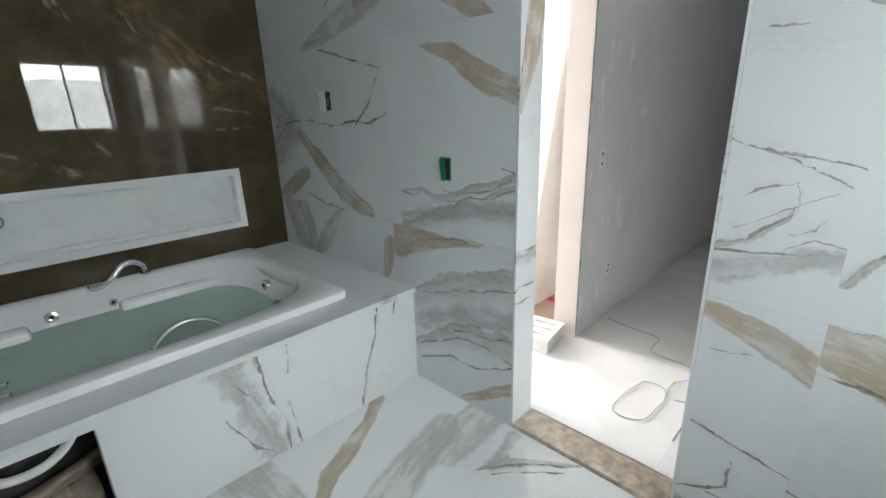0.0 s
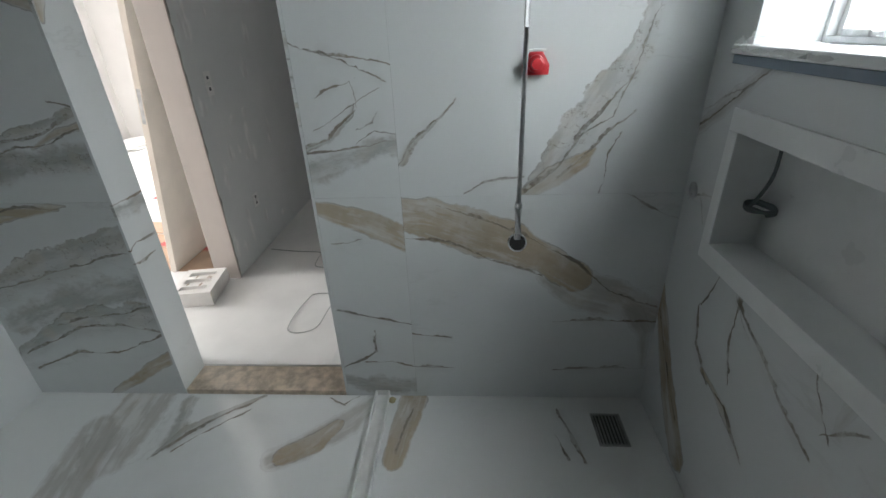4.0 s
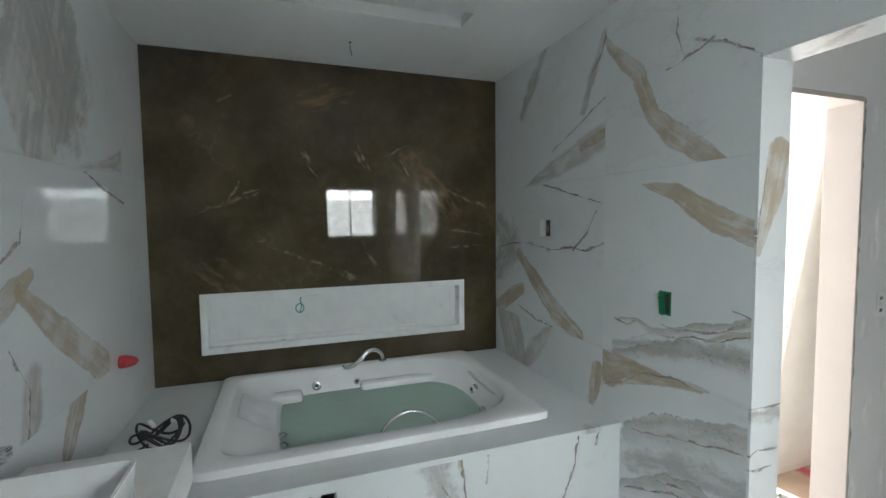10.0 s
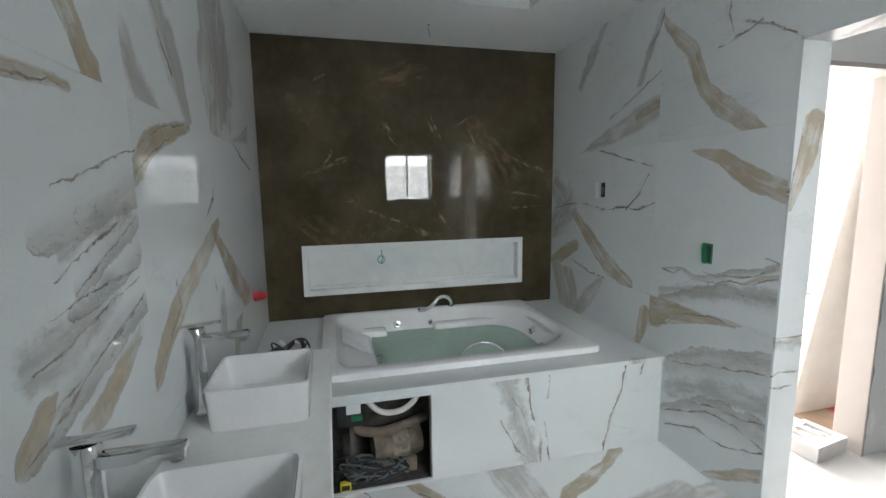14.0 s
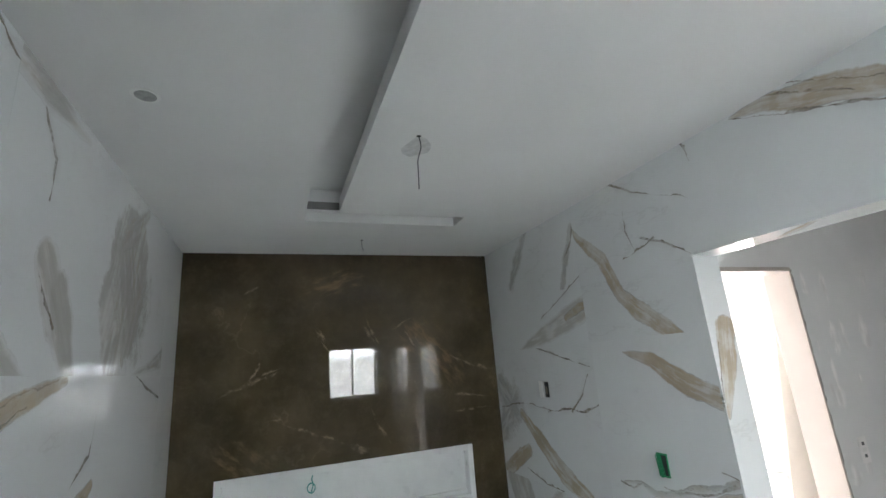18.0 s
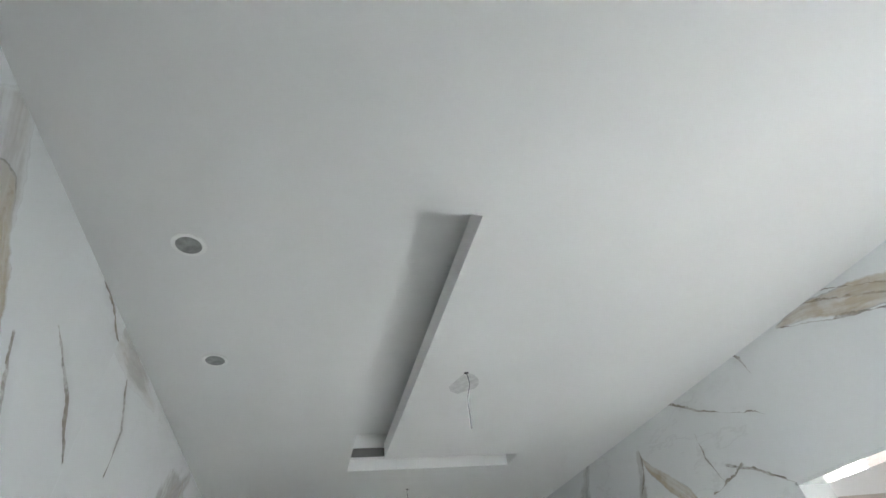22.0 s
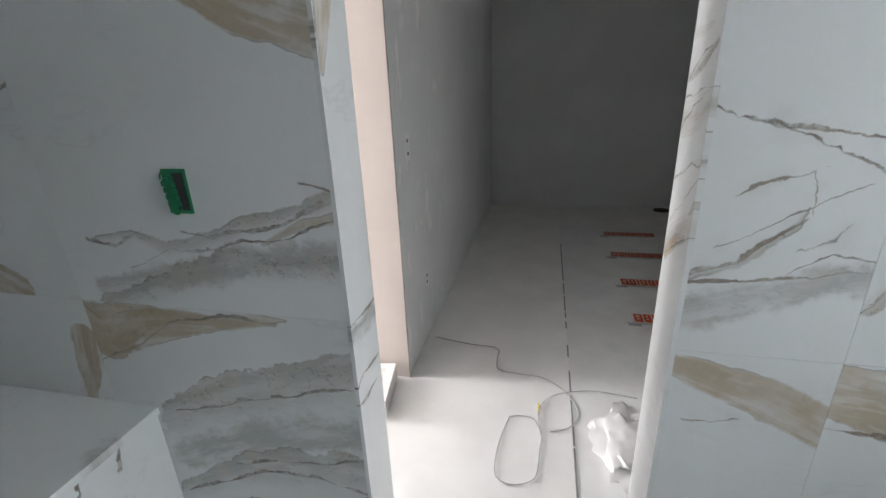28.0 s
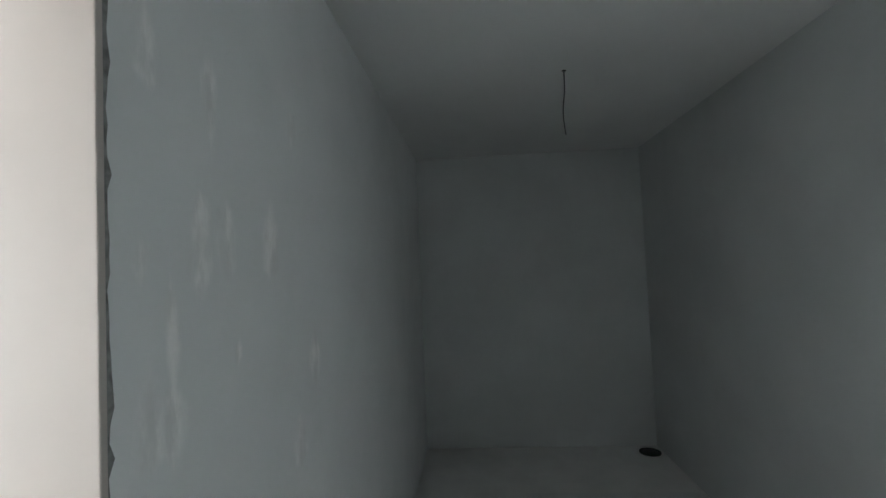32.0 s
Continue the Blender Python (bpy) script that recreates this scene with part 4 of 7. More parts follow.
vein("door_mid_shower", "d", (-3.61, 1.07, 0.009), (-3.68, 1.12, 0.014), (-3.71, 1.2, 0.012), (-3.74, 1.29, 0.01), (-3.76, 1.38, 0.006), (-3.79, 1.48, 0.005))
vein("door_mid_shower", "d", (-3.55, 0.944, 0.009), (-3.64, 1.03, 0.013), (-3.73, 1.12, 0.007))
vein("door_mid_shower", "d", (-3.67, 0.885, 0.005), (-3.68, 1, 0.009), (-3.71, 1.05, 0.004))
vein("door_mid_socket", "b", (-1.51, 1.71, 0.011), (-1.7, 1.66, 0.082), (-1.87, 1.55, 0.11), (-2.04, 1.49, 0.093), (-2.11, 1.45, 0.082))
vein("door_mid_socket", "k", (-1.36, 1.05, 0.02), (-1.48, 1.07, 0.037), (-1.58, 1.03, 0.045), (-1.71, 1.06, 0.058), (-1.8, 1.09, 0.064), (-1.94, 1.13, 0.056), (-2.05, 1.16, 0.054))
vein("door_mid_socket", "d", (-1.36, 1.05, 0.013), (-1.42, 1.04, 0.014), (-1.5, 1.08, 0.005))
vein("door_mid_socket", "d", (-1.65, 1.08, 0.009), (-1.72, 1.07, 0.016), (-1.79, 1.09, 0.016), (-1.83, 1.09, 0.016), (-1.91, 1.11, 0.014), (-1.97, 1.14, 0.013), (-2.05, 1.17, 0.011))
vein("door_mid_socket", "d", (-1.47, 0.987, 0.004), (-1.59, 1.04, 0.011), (-1.67, 1.03, 0.009), (-1.78, 1.06, 0.008), (-1.93, 1.08, 0.009), (-2.03, 1.12, 0.006))
vein("door_mid_socket", "b", (-1.85, 1.06, 0.013), (-1.96, 1.11, 0.025), (-2.04, 1.13, 0.027))
vein("door_mid_socket", "c", (-1.34, 0.923, 0.062), (-1.56, 0.965, 0.087), (-1.78, 1.01, 0.12), (-2.05, 1.04, 0.1))
vein("door_mid_socket", "k", (-1.35, 0.857, 0.077), (-1.61, 0.941, 0.099), (-1.76, 0.989, 0.11), (-2.04, 0.984, 0.098))
vein("door_mid_socket", "d", (-1.98, 1.2, 0.006), (-2.02, 1.19, 0.008), (-2.05, 1.18, 0.004))
vein("door_top_bath", "d", (-1.26, 2.52, 0.015), (-1.22, 2.41, 0.016), (-1.16, 2.34, 0.015))
vein("door_top_bath", "s", (-0.416, 1.77, 0.02), (-0.837, 1.87, 0.14), (-1.14, 1.95, 0.16), (-1.26, 1.98, 0.14))
vein("door_top_bath", "b", (-1.06, 1.94, 0.043), (-1.21, 1.99, 0.062), (-1.27, 2, 0.046))
vein("door_top_bath", "d", (-0.781, 1.97, 0.009), (-1.04, 2.08, 0.016), (-1.24, 2.17, 0.011))
vein("door_top_bath", "c", (-0.707, 2.62, 0.073), (-0.539, 2.43, 0.16), (-0.409, 2.27, 0.1))
vein("door_top_bath", "c", (-1.23, 2.48, 0.069), (-1.15, 2.31, 0.081), (-1.07, 2.14, 0.052))
vein("door_top_middle", "b", (-1.25, 2.46, 0.024), (-1.29, 2.39, 0.054), (-1.47, 2.22, 0.091), (-1.57, 2, 0.074), (-1.68, 1.91, 0.11), (-1.83, 1.8, 0.094), (-1.91, 1.76, 0.035))
vein("door_top_middle", "d", (-2.08, 2.65, 0.016), (-2.12, 2.59, 0.016), (-2.13, 2.53, 0.005))
vein("door_top_middle", "d", (-1.56, 2.65, 0.015), (-1.64, 2.6, 0.016), (-1.77, 2.51, 0.01), (-2.07, 2.37, 0.004))
vein("door_top_middle", "d", (-1.69, 2.41, 0.008), (-1.68, 2.32, 0.011), (-1.72, 2.22, 0.006))
vein("door_top_middle", "d", (-1.79, 2.25, 0.015), (-1.89, 2.21, 0.016), (-1.94, 2.18, 0.014), (-2.05, 2.11, 0.005))
vein("door_top_middle", "d", (-1.65, 2.19, 0.006), (-1.76, 2.21, 0.009), (-1.84, 2.23, 0.012))
vein("door_top_middle", "c", (-2.77, 1.93, 0.072), (-2.9, 1.95, 0.13), (-3.04, 1.97, 0.17))
vein("door_top_middle", "k", (-2.74, 1.96, 0.037), (-2.86, 2.01, 0.06), (-2.96, 2.07, 0.066), (-3.04, 2.18, 0.046))
vein("door_top_middle", "b", (-2.89, 2.04, 0.017), (-2.96, 2.06, 0.041), (-3.01, 2.1, 0.023))
vein("door_top_middle", "d", (-2.86, 2.09, 0.005), (-2.92, 2.09, 0.008), (-2.99, 2.09, 0.008), (-3.04, 2.12, 0.005))
vein("door_top_middle", "g", (-2.74, 1.86, 0.07), (-2.86, 1.83, 0.1), (-3.04, 1.85, 0.14))
vein("door_top_middle", "d", (-2.78, 1.8, 0.005), (-2.85, 1.77, 0.008), (-2.94, 1.78, 0.008), (-3.04, 1.8, 0.006))
vein("door_top_middle", "b", (-2.35, 2.6, 0.014), (-2.48, 2.58, 0.064), (-2.6, 2.54, 0.1), (-2.71, 2.51, 0.11), (-2.83, 2.45, 0.098))
vein("door_top_middle", "d", (-2.38, 2.58, 0.008), (-2.54, 2.51, 0.013), (-2.67, 2.46, 0.012), (-2.8, 2.4, 0.008))
vein("door_top_middle", "d", (-2.52, 2.6, 0.008), (-2.62, 2.55, 0.012), (-2.73, 2.48, 0.006))
vein("door_top_middle", "d", (-2.59, 2.6, 0.005), (-2.71, 2.54, 0.01), (-2.81, 2.48, 0.006))
vein("door_top_shower", "d", (-3.03, 1.94, 0.005), (-3.15, 1.94, 0.01), (-3.28, 1.94, 0.005))
vein("door_top_shower", "d", (-3.55, 1.93, 0.005), (-3.73, 1.93, 0.011), (-3.9, 1.93, 0.005))
vein("floor_door_middle", "s", (-1, -1.36, 0.24), (-0.961, -1.7, 0.21), (-0.922, -1.94, 0.16))
vein("floor_door_middle", "b", (-0.294, -1.4, 0.076), (-0.449, -1.51, 0.064), (-0.616, -1.6, 0.092), (-0.75, -1.66, 0.085), (-0.91, -1.82, 0.048))
vein("floor_door_middle", "s", (-0.198, -1.79, 0.16), (-0.552, -1.89, 0.2), (-0.802, -1.98, 0.19))
vein("floor_door_middle", "s", (-0.011, -1.89, 0.23), (-0.25, -1.91, 0.23), (-0.307, -1.92, 0.21))
vein("floor_door_middle", "c", (-0.04, -2.08, 0.077), (-0.248, -2.12, 0.092))
vein("floor_door_middle", "g", (-0.305, -2.09, 0.024), (-0.212, -2.16, 0.083), (-0.136, -2.24, 0.072), (-0.021, -2.39, 0.021))
vein("floor_door_middle", "d", (-0.305, -2.09, 0.012), (-0.205, -2.16, 0.016), (-0.128, -2.24, 0.016), (-0.021, -2.39, 0.01))
vein("floor_door_middle", "d", (-0.271, -2.16, 0.009), (-0.179, -2.25, 0.016), (-0.095, -2.35, 0.01))
vein("floor_door_middle", "s", (-0.021, -2.87, 0.072), (-0.144, -2.78, 0.13), (-0.253, -2.65, 0.12), (-0.31, -2.55, 0.11))
vein("floor_door_middle", "b", (-0.149, -2.74, 0.052), (-0.237, -2.68, 0.091), (-0.298, -2.58, 0.087))
vein("floor_door_middle", "d", (-0.022, -2.69, 0.005), (-0.051, -2.74, 0.008), (-0.022, -2.78, 0.006))
vein("floor_door_shower", "b", (-0.012, -3.02, 0.12), (-0.167, -3, 0.098), (-0.304, -2.98, 0.087))
vein("floor_door_shower", "d", (-0.09, -3.02, 0.009), (-0.261, -2.99, 0.01))
vein("floor_door_shower", "d", (-0.086, -3.6, 0.009), (-0.208, -3.63, 0.016), (-0.285, -3.65, 0.013))
vein("floor_door_shower", "d", (-0.209, -3.57, 0.007), (-0.275, -3.59, 0.013))
vein("floor_vanity_middle", "b", (-1.6, -1.21, 0.038), (-1.49, -1.42, 0.074), (-1.39, -1.56, 0.065), (-1.31, -1.7, 0.081), (-1.24, -1.83, 0.063))
vein("floor_vanity_middle", "d", (-1.47, -1.48, 0.011), (-1.35, -1.62, 0.014), (-1.27, -1.79, 0.009))
vein("floor_vanity_middle", "d", (-1.78, -1.33, 0.016), (-1.7, -1.51, 0.016), (-1.62, -1.67, 0.016))
vein("floor_vanity_middle", "s", (-1.79, -1.23, 0.066), (-1.89, -1.41, 0.072), (-1.93, -1.51, 0.061))
vein("floor_vanity_middle", "c", (-1.73, -1.58, 0.12), (-1.83, -1.46, 0.093))
vein("front", "c", (-0.987, 0.545, 0.19), (-0.933, 0.354, 0.16), (-0.865, 0.135, 0.18), (-0.825, -0.034, 0.14))
vein("front", "d", (-0.865, 0.558, 0.016), (-0.846, 0.35, 0.016), (-0.771, 0.113, 0.016), (-0.778, -0.033, 0.015))
vein("front", "b", (-0.876, 0.56, 0.024), (-0.867, 0.479, 0.02), (-0.851, 0.426, 0.007))
vein("front", "d", (-0.728, 0.533, 0.011), (-0.738, 0.395, 0.015))
vein("front", "d", (-0.244, 0.533, 0.016), (-0.272, 0.364, 0.016), (-0.333, 0.205, 0.016), (-0.384, -0.014, 0.016))
vein("front", "d", (-0.753, 0.213, 0.014), (-0.723, -0.008, 0.014))
vein("front", "d", (-1.01, 0.266, 0.009), (-0.92, 0.093, 0.016), (-0.848, 0.025, 0.013))
vein("front", "d", (-0.943, 0.39, 0.006), (-0.897, 0.314, 0.016), (-0.869, 0.275, 0.006))
vein("front", "d", (-0.133, 0.519, 0.013), (-0.141, 0.466, 0.016))
vein("jamb_left", "b", (0.098, 1.78, 0.12), (0.061, 1.6, 0.093), (0.008, 1.42, 0.021))
vein("jamb_left", "d", (0.039, 1.7, 0.008), (-0.003, 1.46, 0.008))
vein("jamb_left", "c", (-0.002, 0.839, 0.069), (0.135, 0.832, 0.085))
vein("jamb_left", "d", (0, 0.86, 0.007), (0.138, 0.859, 0.01))
vein("jamb_left", "d", (-0.015, 0.679, 0.015), (0.035, 0.698, 0.016), (0.122, 0.702, 0.011))
vein("jamb_left", "d", (-0.001, 0.627, 0.008), (0.089, 0.629, 0.014))
vein("jamb_right", "d", (0.136, 1.39, 0.008), (0.121, 1.4, 0.007), (0.082, 1.42, 0.004), (0.023, 1.44, 0.003))
vein("jamb_right", "g", (0.138, 1.39, 0.026), (0.08, 1.41, 0.027), (0.018, 1.44, 0.018))
vein("jamb_right", "s", (0.131, 1.31, 0.071), (0.054, 1.33, 0.061), (-0.004, 1.35, 0.051))
vein("jamb_right", "d", (0.13, 1.35, 0.004), (0.088, 1.36, 0.005), (0.045, 1.37, 0.003), (0.004, 1.37, 0.002))
vein("jamb_right", "d", (0.136, 1.3, 0.004), (0.096, 1.34, 0.005), (0.061, 1.35, 0.002))
vein("jamb_right", "s", (0.138, 1.19, 0.005), (0.047, 1.24, 0.008), (-0, 1.25, 0.02), (-0.006, 1.27, 0.005))
vein("jamb_right", "d", (0.138, 1.19, 0.003), (0.049, 1.24, 0.004), (0.008, 1.24, 0.004), (-0.012, 1.27, 0.002))
vein("jamb_right", "d", (0.131, 1.11, 0.002), (0.044, 1.18, 0.003), (-0.011, 1.23, 0.002))
vein("jamb_right", "s", (0.146, 1.05, 0.042), (0.037, 1.12, 0.054), (-0.03, 1.14, 0.049))
vein("jamb_right", "b", (0.135, 1.03, 0.027), (0.075, 1.08, 0.03), (0.026, 1.1, 0.014))
vein("jamb_right", "d", (0.124, 1.04, 0.003), (0.051, 1.08, 0.005), (-0.021, 1.12, 0.003))
vein("jamb_right", "b", (0.02, 1.15, 0.006), (0, 1.17, 0.012), (-0.031, 1.19, 0.006))
vein("jamb_right", "s", (0.136, 1.46, 0.016), (0.091, 1.46, 0.019), (0.047, 1.47, 0.012))
vein("jamb_right", "d", (-0.007, 1.29, 0.002), (-0.018, 1.28, 0.002), (-0.031, 1.29, 0.002))
vein("window", "b", (0.016, 0.505, 0.079), (-0.114, 0.306, 0.1), (-0.199, 0.193, 0.11), (-0.32, 0.064, 0.11))
vein("window", "d", (0.002, 0.444, 0.016), (-0.15, 0.278, 0.016), (-0.249, 0.181, 0.016))
vein("window", "d", (-0.285, 0.731, 0.007), (-0.228, 0.596, 0.016), (-0.26, 0.489, 0.016), (-0.344, 0.433, 0.016))
vein("window", "b", (-0.327, 0.44, 0.021), (-0.387, 0.436, 0.019), (-0.459, 0.42, 0.045), (-0.5, 0.397, 0.021))
vein("window", "d", (-0.344, 0.433, 0.016), (-0.454, 0.431, 0.016), (-0.503, 0.391, 0.016), (-0.556, 0.363, 0.01))
vein("window", "d", (-0.397, 0.708, 0.015), (-0.397, 0.6, 0.011), (-0.435, 0.513, 0.007))
vein("window", "d", (-0.395, 0.717, 0.016), (-0.434, 0.678, 0.013), (-0.447, 0.672, 0.006))
vein("window", "d", (-0.404, 0.713, 0.016), (-0.506, 0.667, 0.016), (-0.608, 0.606, 0.016), (-0.701, 0.567, 0.007))
vein("window", "d", (-0.655, 0.748, 0.004), (-0.687, 0.702, 0.007), (-0.731, 0.65, 0.007))
vein("window", "s", (-0.756, 0.773, 0.039), (-0.746, 0.683, 0.022), (-0.741, 0.657, 0.007))
vein("window", "d", (-0.731, 0.65, 0.004), (-0.76, 0.678, 0.006), (-0.788, 0.706, 0.004))
vein("window", "d", (-0.049, 0.879, 0.01), (-0.102, 0.902, 0.01), (-0.137, 0.912, 0.005))
vein("window", "d", (-0.112, 0.875, 0.009), (-0.13, 0.846, 0.012))
vein("window", "s", (0.085, 1.01, 0.038), (-0.146, 1.18, 0.054), (-0.314, 1.3, 0.021))
vein("window", "d", (0.058, 1.04, 0.007), (-0.146, 1.18, 0.008), (-0.314, 1.29, 0.004))
vein("window", "d", (-0.033, 1.14, 0.003), (-0.236, 1.24, 0.006))
# end of veins


def tiles_of(name, axes, seed, *keys, **more):
    """A marble for each tile named."""
    return [marble(name, axes, LINES.get(key, []), seed + k, **more) for k, key in enumerate(keys)]


MAT_DOOR = [tiles_of("marble_door_wall", (1, 2), 1.0 + 3 * n, "door_low_" + at, "door_mid_" + at) for n, at in enumerate(("shower", "beside_door", "socket", "bath"))]
MAT_DOOR_TOP = tiles_of("marble_door_wall", (1, 2), 14.0, "door_top_shower", "door_top_middle", "door_top_bath")
BASIN_COLS = (YW, -2.18, -0.39, 0.0)
MAT_BASIN = [tiles_of("marble_basin_wall", (1, 2), 21.0 + 3 * n, "basin_low_" + at, "basin_mid_" + at, "basin_top_" + at) for n, at in enumerate(("shower", "middle", "bath"))]
MAT_WINDOW = tiles_of("marble_window_wall", (0, 2), 31.0, "window_far", "window")
FLOOR_X, FLOOR_Y = (XL, -1.17, 0.0), (YW, -2.9, -1.1, 0.0)
MAT_FLOOR = [tiles_of("marble_floor", (0, 1), 41.0 + 3 * n, "floor_%s_shower" % at, "floor_%s_middle" % at, "floor_%s_bath" % at, base=(0.80, 0.82, 0.82)) for n, at in enumerate(("vanity", "door"))]
MAT_DECK = marble("marble_front", (0, 2), LINES["front"], 51.0)
MAT_DECKTOP = marble("marble_deck", (0, 1), LINES["deck"], 52.0)
MAT_JAMB = marble("marble_jamb", (0, 2), LINES["jamb_left"], 53.0)
MAT_JAMB2 = marble("marble_jamb", (0, 2), LINES["jamb_right"], 54.0)
MAT_SOFFIT = marble("marble_soffit", (0, 1), [("b", ((0.02, -2.52, 0.03), (0.08, -2.42, 0.05), (0.13, -2.33, 0.02))), ("c", ((0.03, -2.3, 0.05), (0.12, -2.12, 0.06)))], 55.0)
MAT_SILL = plain("beige_stone", (0.58, 0.49, 0.39), 0.35, vary=0.35, scale=22, bump=0.15, grain=60)

DOOR_COLS = (YW, -3.035, -1.251, 0.0)

wall = structure("wall_door", "white marble-tiled bathroom wall with an unlined doorway", "wall")
part("masonry", sheet("x", TT + 0.001, WT - 0.01, YW - 0.2, 0.2, -0.1, H + 0.3, [(DY0 - 0.012, DY1 + 0.012, 0.0, DH + 0.012)]), M_GROUT, wall)
door_hole = [(DY0 - 0.0105, DY1 + 0.0105, -0.01, DH + 0.0105)]
tiled(wall, "x", 0.0, TT, (YW, -3.035, -2.4, -1.251, 0.0), ROWS_Z[:3], door_hole, lambda i, j: MAT_DOOR[i][j])
tiled(wall, "x", 0.0, TT, DOOR_COLS, ROWS_Z[2:], door_hole, lambda i, j: MAT_DOOR_TOP[i])
part("jamb_tile", box(-0.001, WT, DY1, DY1 + 0.010, 0.0, DH), MAT_JAMB, wall)
part("jamb_tile", box(-0.001, WT, DY0 - 0.010, DY0, 0.0, DH), MAT_JAMB2, wall)
part("soffit_tile", box(-0.001, WT, DY0, DY1, DH, DH + 0.010), MAT_SOFFIT, wall)

wall = structure("wall_bath", "polished dark brown marble wall behind the bath", "wall")
NX0, NX1, NZ0, NZ1 = -2.078, -0.273, 0.710, 1.103
hole = (NX0 + 0.001, NX1 - 0.001, NZ0 + 0.001, NZ1 - 0.001)
part("masonry", sheet("y", TT + 0.001, 0.16, XL - 0.2, 0.14, -0.1, H + 0.3, [hole]), M_GROUT, wall)
tiled(wall, "y", 0.0, TT, (XL, 0.0), (0.0, H), [hole], lambda i, j: M_BROWN)

wall = structure("wall_basin", "white marble-tiled wall behind the wash basins", "wall")
part("masonry", box(XL - 0.15, XL - TT - 0.001, YW - 0.2, 0.15, -0.1, H + 0.3), M_GROUT, wall)
tiled(wall, "x", XL - TT, XL, BASIN_COLS, ROWS_Z, [], lambda i, j: MAT_BASIN[i][j])

wall = structure("wall_window", "white marble-tiled shower wall with a window and a long niche", "wall")
hole_w, hole_f = (WX0 - 0.0105, WX1 + 0.0105, WZ0 - 0.023, WZ1 + 0.0105), (FX0 + 0.001, FX1 - 0.001, FZ0 + 0.001, FZ1 - 0.001)
part("masonry", sheet("y", YW - 0.20, YW - TT - 0.001, XL - 0.2, 0.14, -0.1, H + 0.3,
                      [(WX0 - 0.012, WX1 + 0.012, WZ0 - 0.012, WZ1 + 0.012), hole_f]), M_GROUT, wall)
tiled(wall, "y", YW - TT, YW, (XL, -1.0, 0.0), ROWS_Z, [hole_w, hole_f], lambda i, j: MAT_WINDOW[i])

floor = structure("floor", "white marble floor tiles with beige and grey veins", "floor")
part("screed", box(XL, 0.0, YW, 0.0, -0.10, -0.0095), M_GROUT, floor)
tiled(floor, "z", -0.009, 0.0, FLOOR_X, FLOOR_Y, [], lambda i, j: MAT_FLOOR[i][j])
part("threshold", box(0.001, WT, DY0, DY1, -0.02, 0.022, 0.003), MAT_SILL, floor, "mottled beige stone threshold")

# ceiling with an L-shaped light slot
SX0, SX1, SY0, SY1, SX2 = -1.570, -1.388, -2.758, -0.803, -0.607
ceil = structure("ceiling", "white plasterboard ceiling with an empty L-shaped light slot", "ceiling")
bm = sheet("z", H, H + 0.012, XL, 0.0, YW, 0.0, [(SX0, SX1, SY0, SY1), (SX1, SX2, -0.985, SY1)])
add_box(bm, XL, 0.0, YW, 0.0, H + 0.22, H + 0.24)
LIP = 0.08      # lip beside the long slot; behind it the recess runs on
for x0, x1, y0, y1, z1 in ((SX0 - 0.012, SX0, SY0 - 0.012, SY1 + 0.012, 0.13), (SX1, SX1 + 0.012, SY0 - 0.012, -0.985, LIP), (SX1 + 0.11, SX1 + 0.122, SY0 - 0.012, -0.985, 0.13),
                           (SX1 + 0.012, SX2 + 0.012, -0.997, -0.985, LIP), (SX0, SX2 + 0.012, SY1, SY1 + 0.012, 0.13), (SX0, SX1 + 0.11, SY0 - 0.012, SY0, 0.13), (SX2, SX2 + 0.012, -0.985, SY1, 0.13)):
    add_box(bm, x0, x1, y0, y1, H + 0.012, H + z1)
add_box(bm, SX0 - 0.012, SX1 + 0.122, SY0 - 0.012, -0.972, H + 0.13, H + 0.142)
add_box(bm, SX0, SX2, -0.972, SY1, H + 0.06, H + 0.072)
add_box(bm, SX0, SX1 + 0.11, -0.985, -0.972, H + 0.058, H + 0.13)
part("plasterboard", bm, M_CEIL, ceil)
# flat grey strip, painted to stand in for the shade inside the slot
part("gap_shade", box(SX0 + 0.001, SX1 + 0.003, -0.983, -0.979, H + 0.0125, H + 0.0575), plain("painted_gap_shade", (0.20, 0.20, 0.20), 0.9), ceil, "grey strip painted as shade in the open end of the light slot")

# ---- dressing room and bedroom shell ----
wall = structure("wall_dressing_near", "bare plaster back of the bathroom wall", "wall")
part("plaster", sheet("x", WT - 0.009, WT, CY0, CY1 + 0.0, CF - 0.03, H, [(DY0 - 0.01, DY1 + 0.01, 0.0, DH + 0.01)]), M_PLASTER, wall)
wall = structure("wall_dressing_bedroom", "unpainted skimmed plaster wall with patches and a door opening", "wall")
part("plaster", sheet("y", CY1, CY1 + 0.14, WT, CX1, CF, H, [(BX0, BX1, CF, BH)]), patched_plaster(), wall)
wall = structure("wall_dressing_far", "bare plaster wall with its shade put into the grey", "wall")
part("plaster", box(CX1, CX1 + 0.12, CY0 - 0.1, CY1 + 0.14, -0.1, H + 0.1), M_SHADEDPLASTER, wall)
wall = structure("wall_dressing_side", "bare plaster wall with its shade put into the grey", "wall")
part("plaster", box(WT - 0.009, CX1, CY0 - 0.12, CY0, -0.1, H + 0.1), M_SHADEDPLASTER, wall)
floor2 = structure("floor_dressing", "dressing room floor under white protective sheet", "floor")
part("slab", box(WT, CX1, CY0, CY1 + 0.14, -0.1, CF), M_SHEET, floor2)
ceil2 = structure("ceiling_dressing", "white dressing room ceiling", "ceiling")
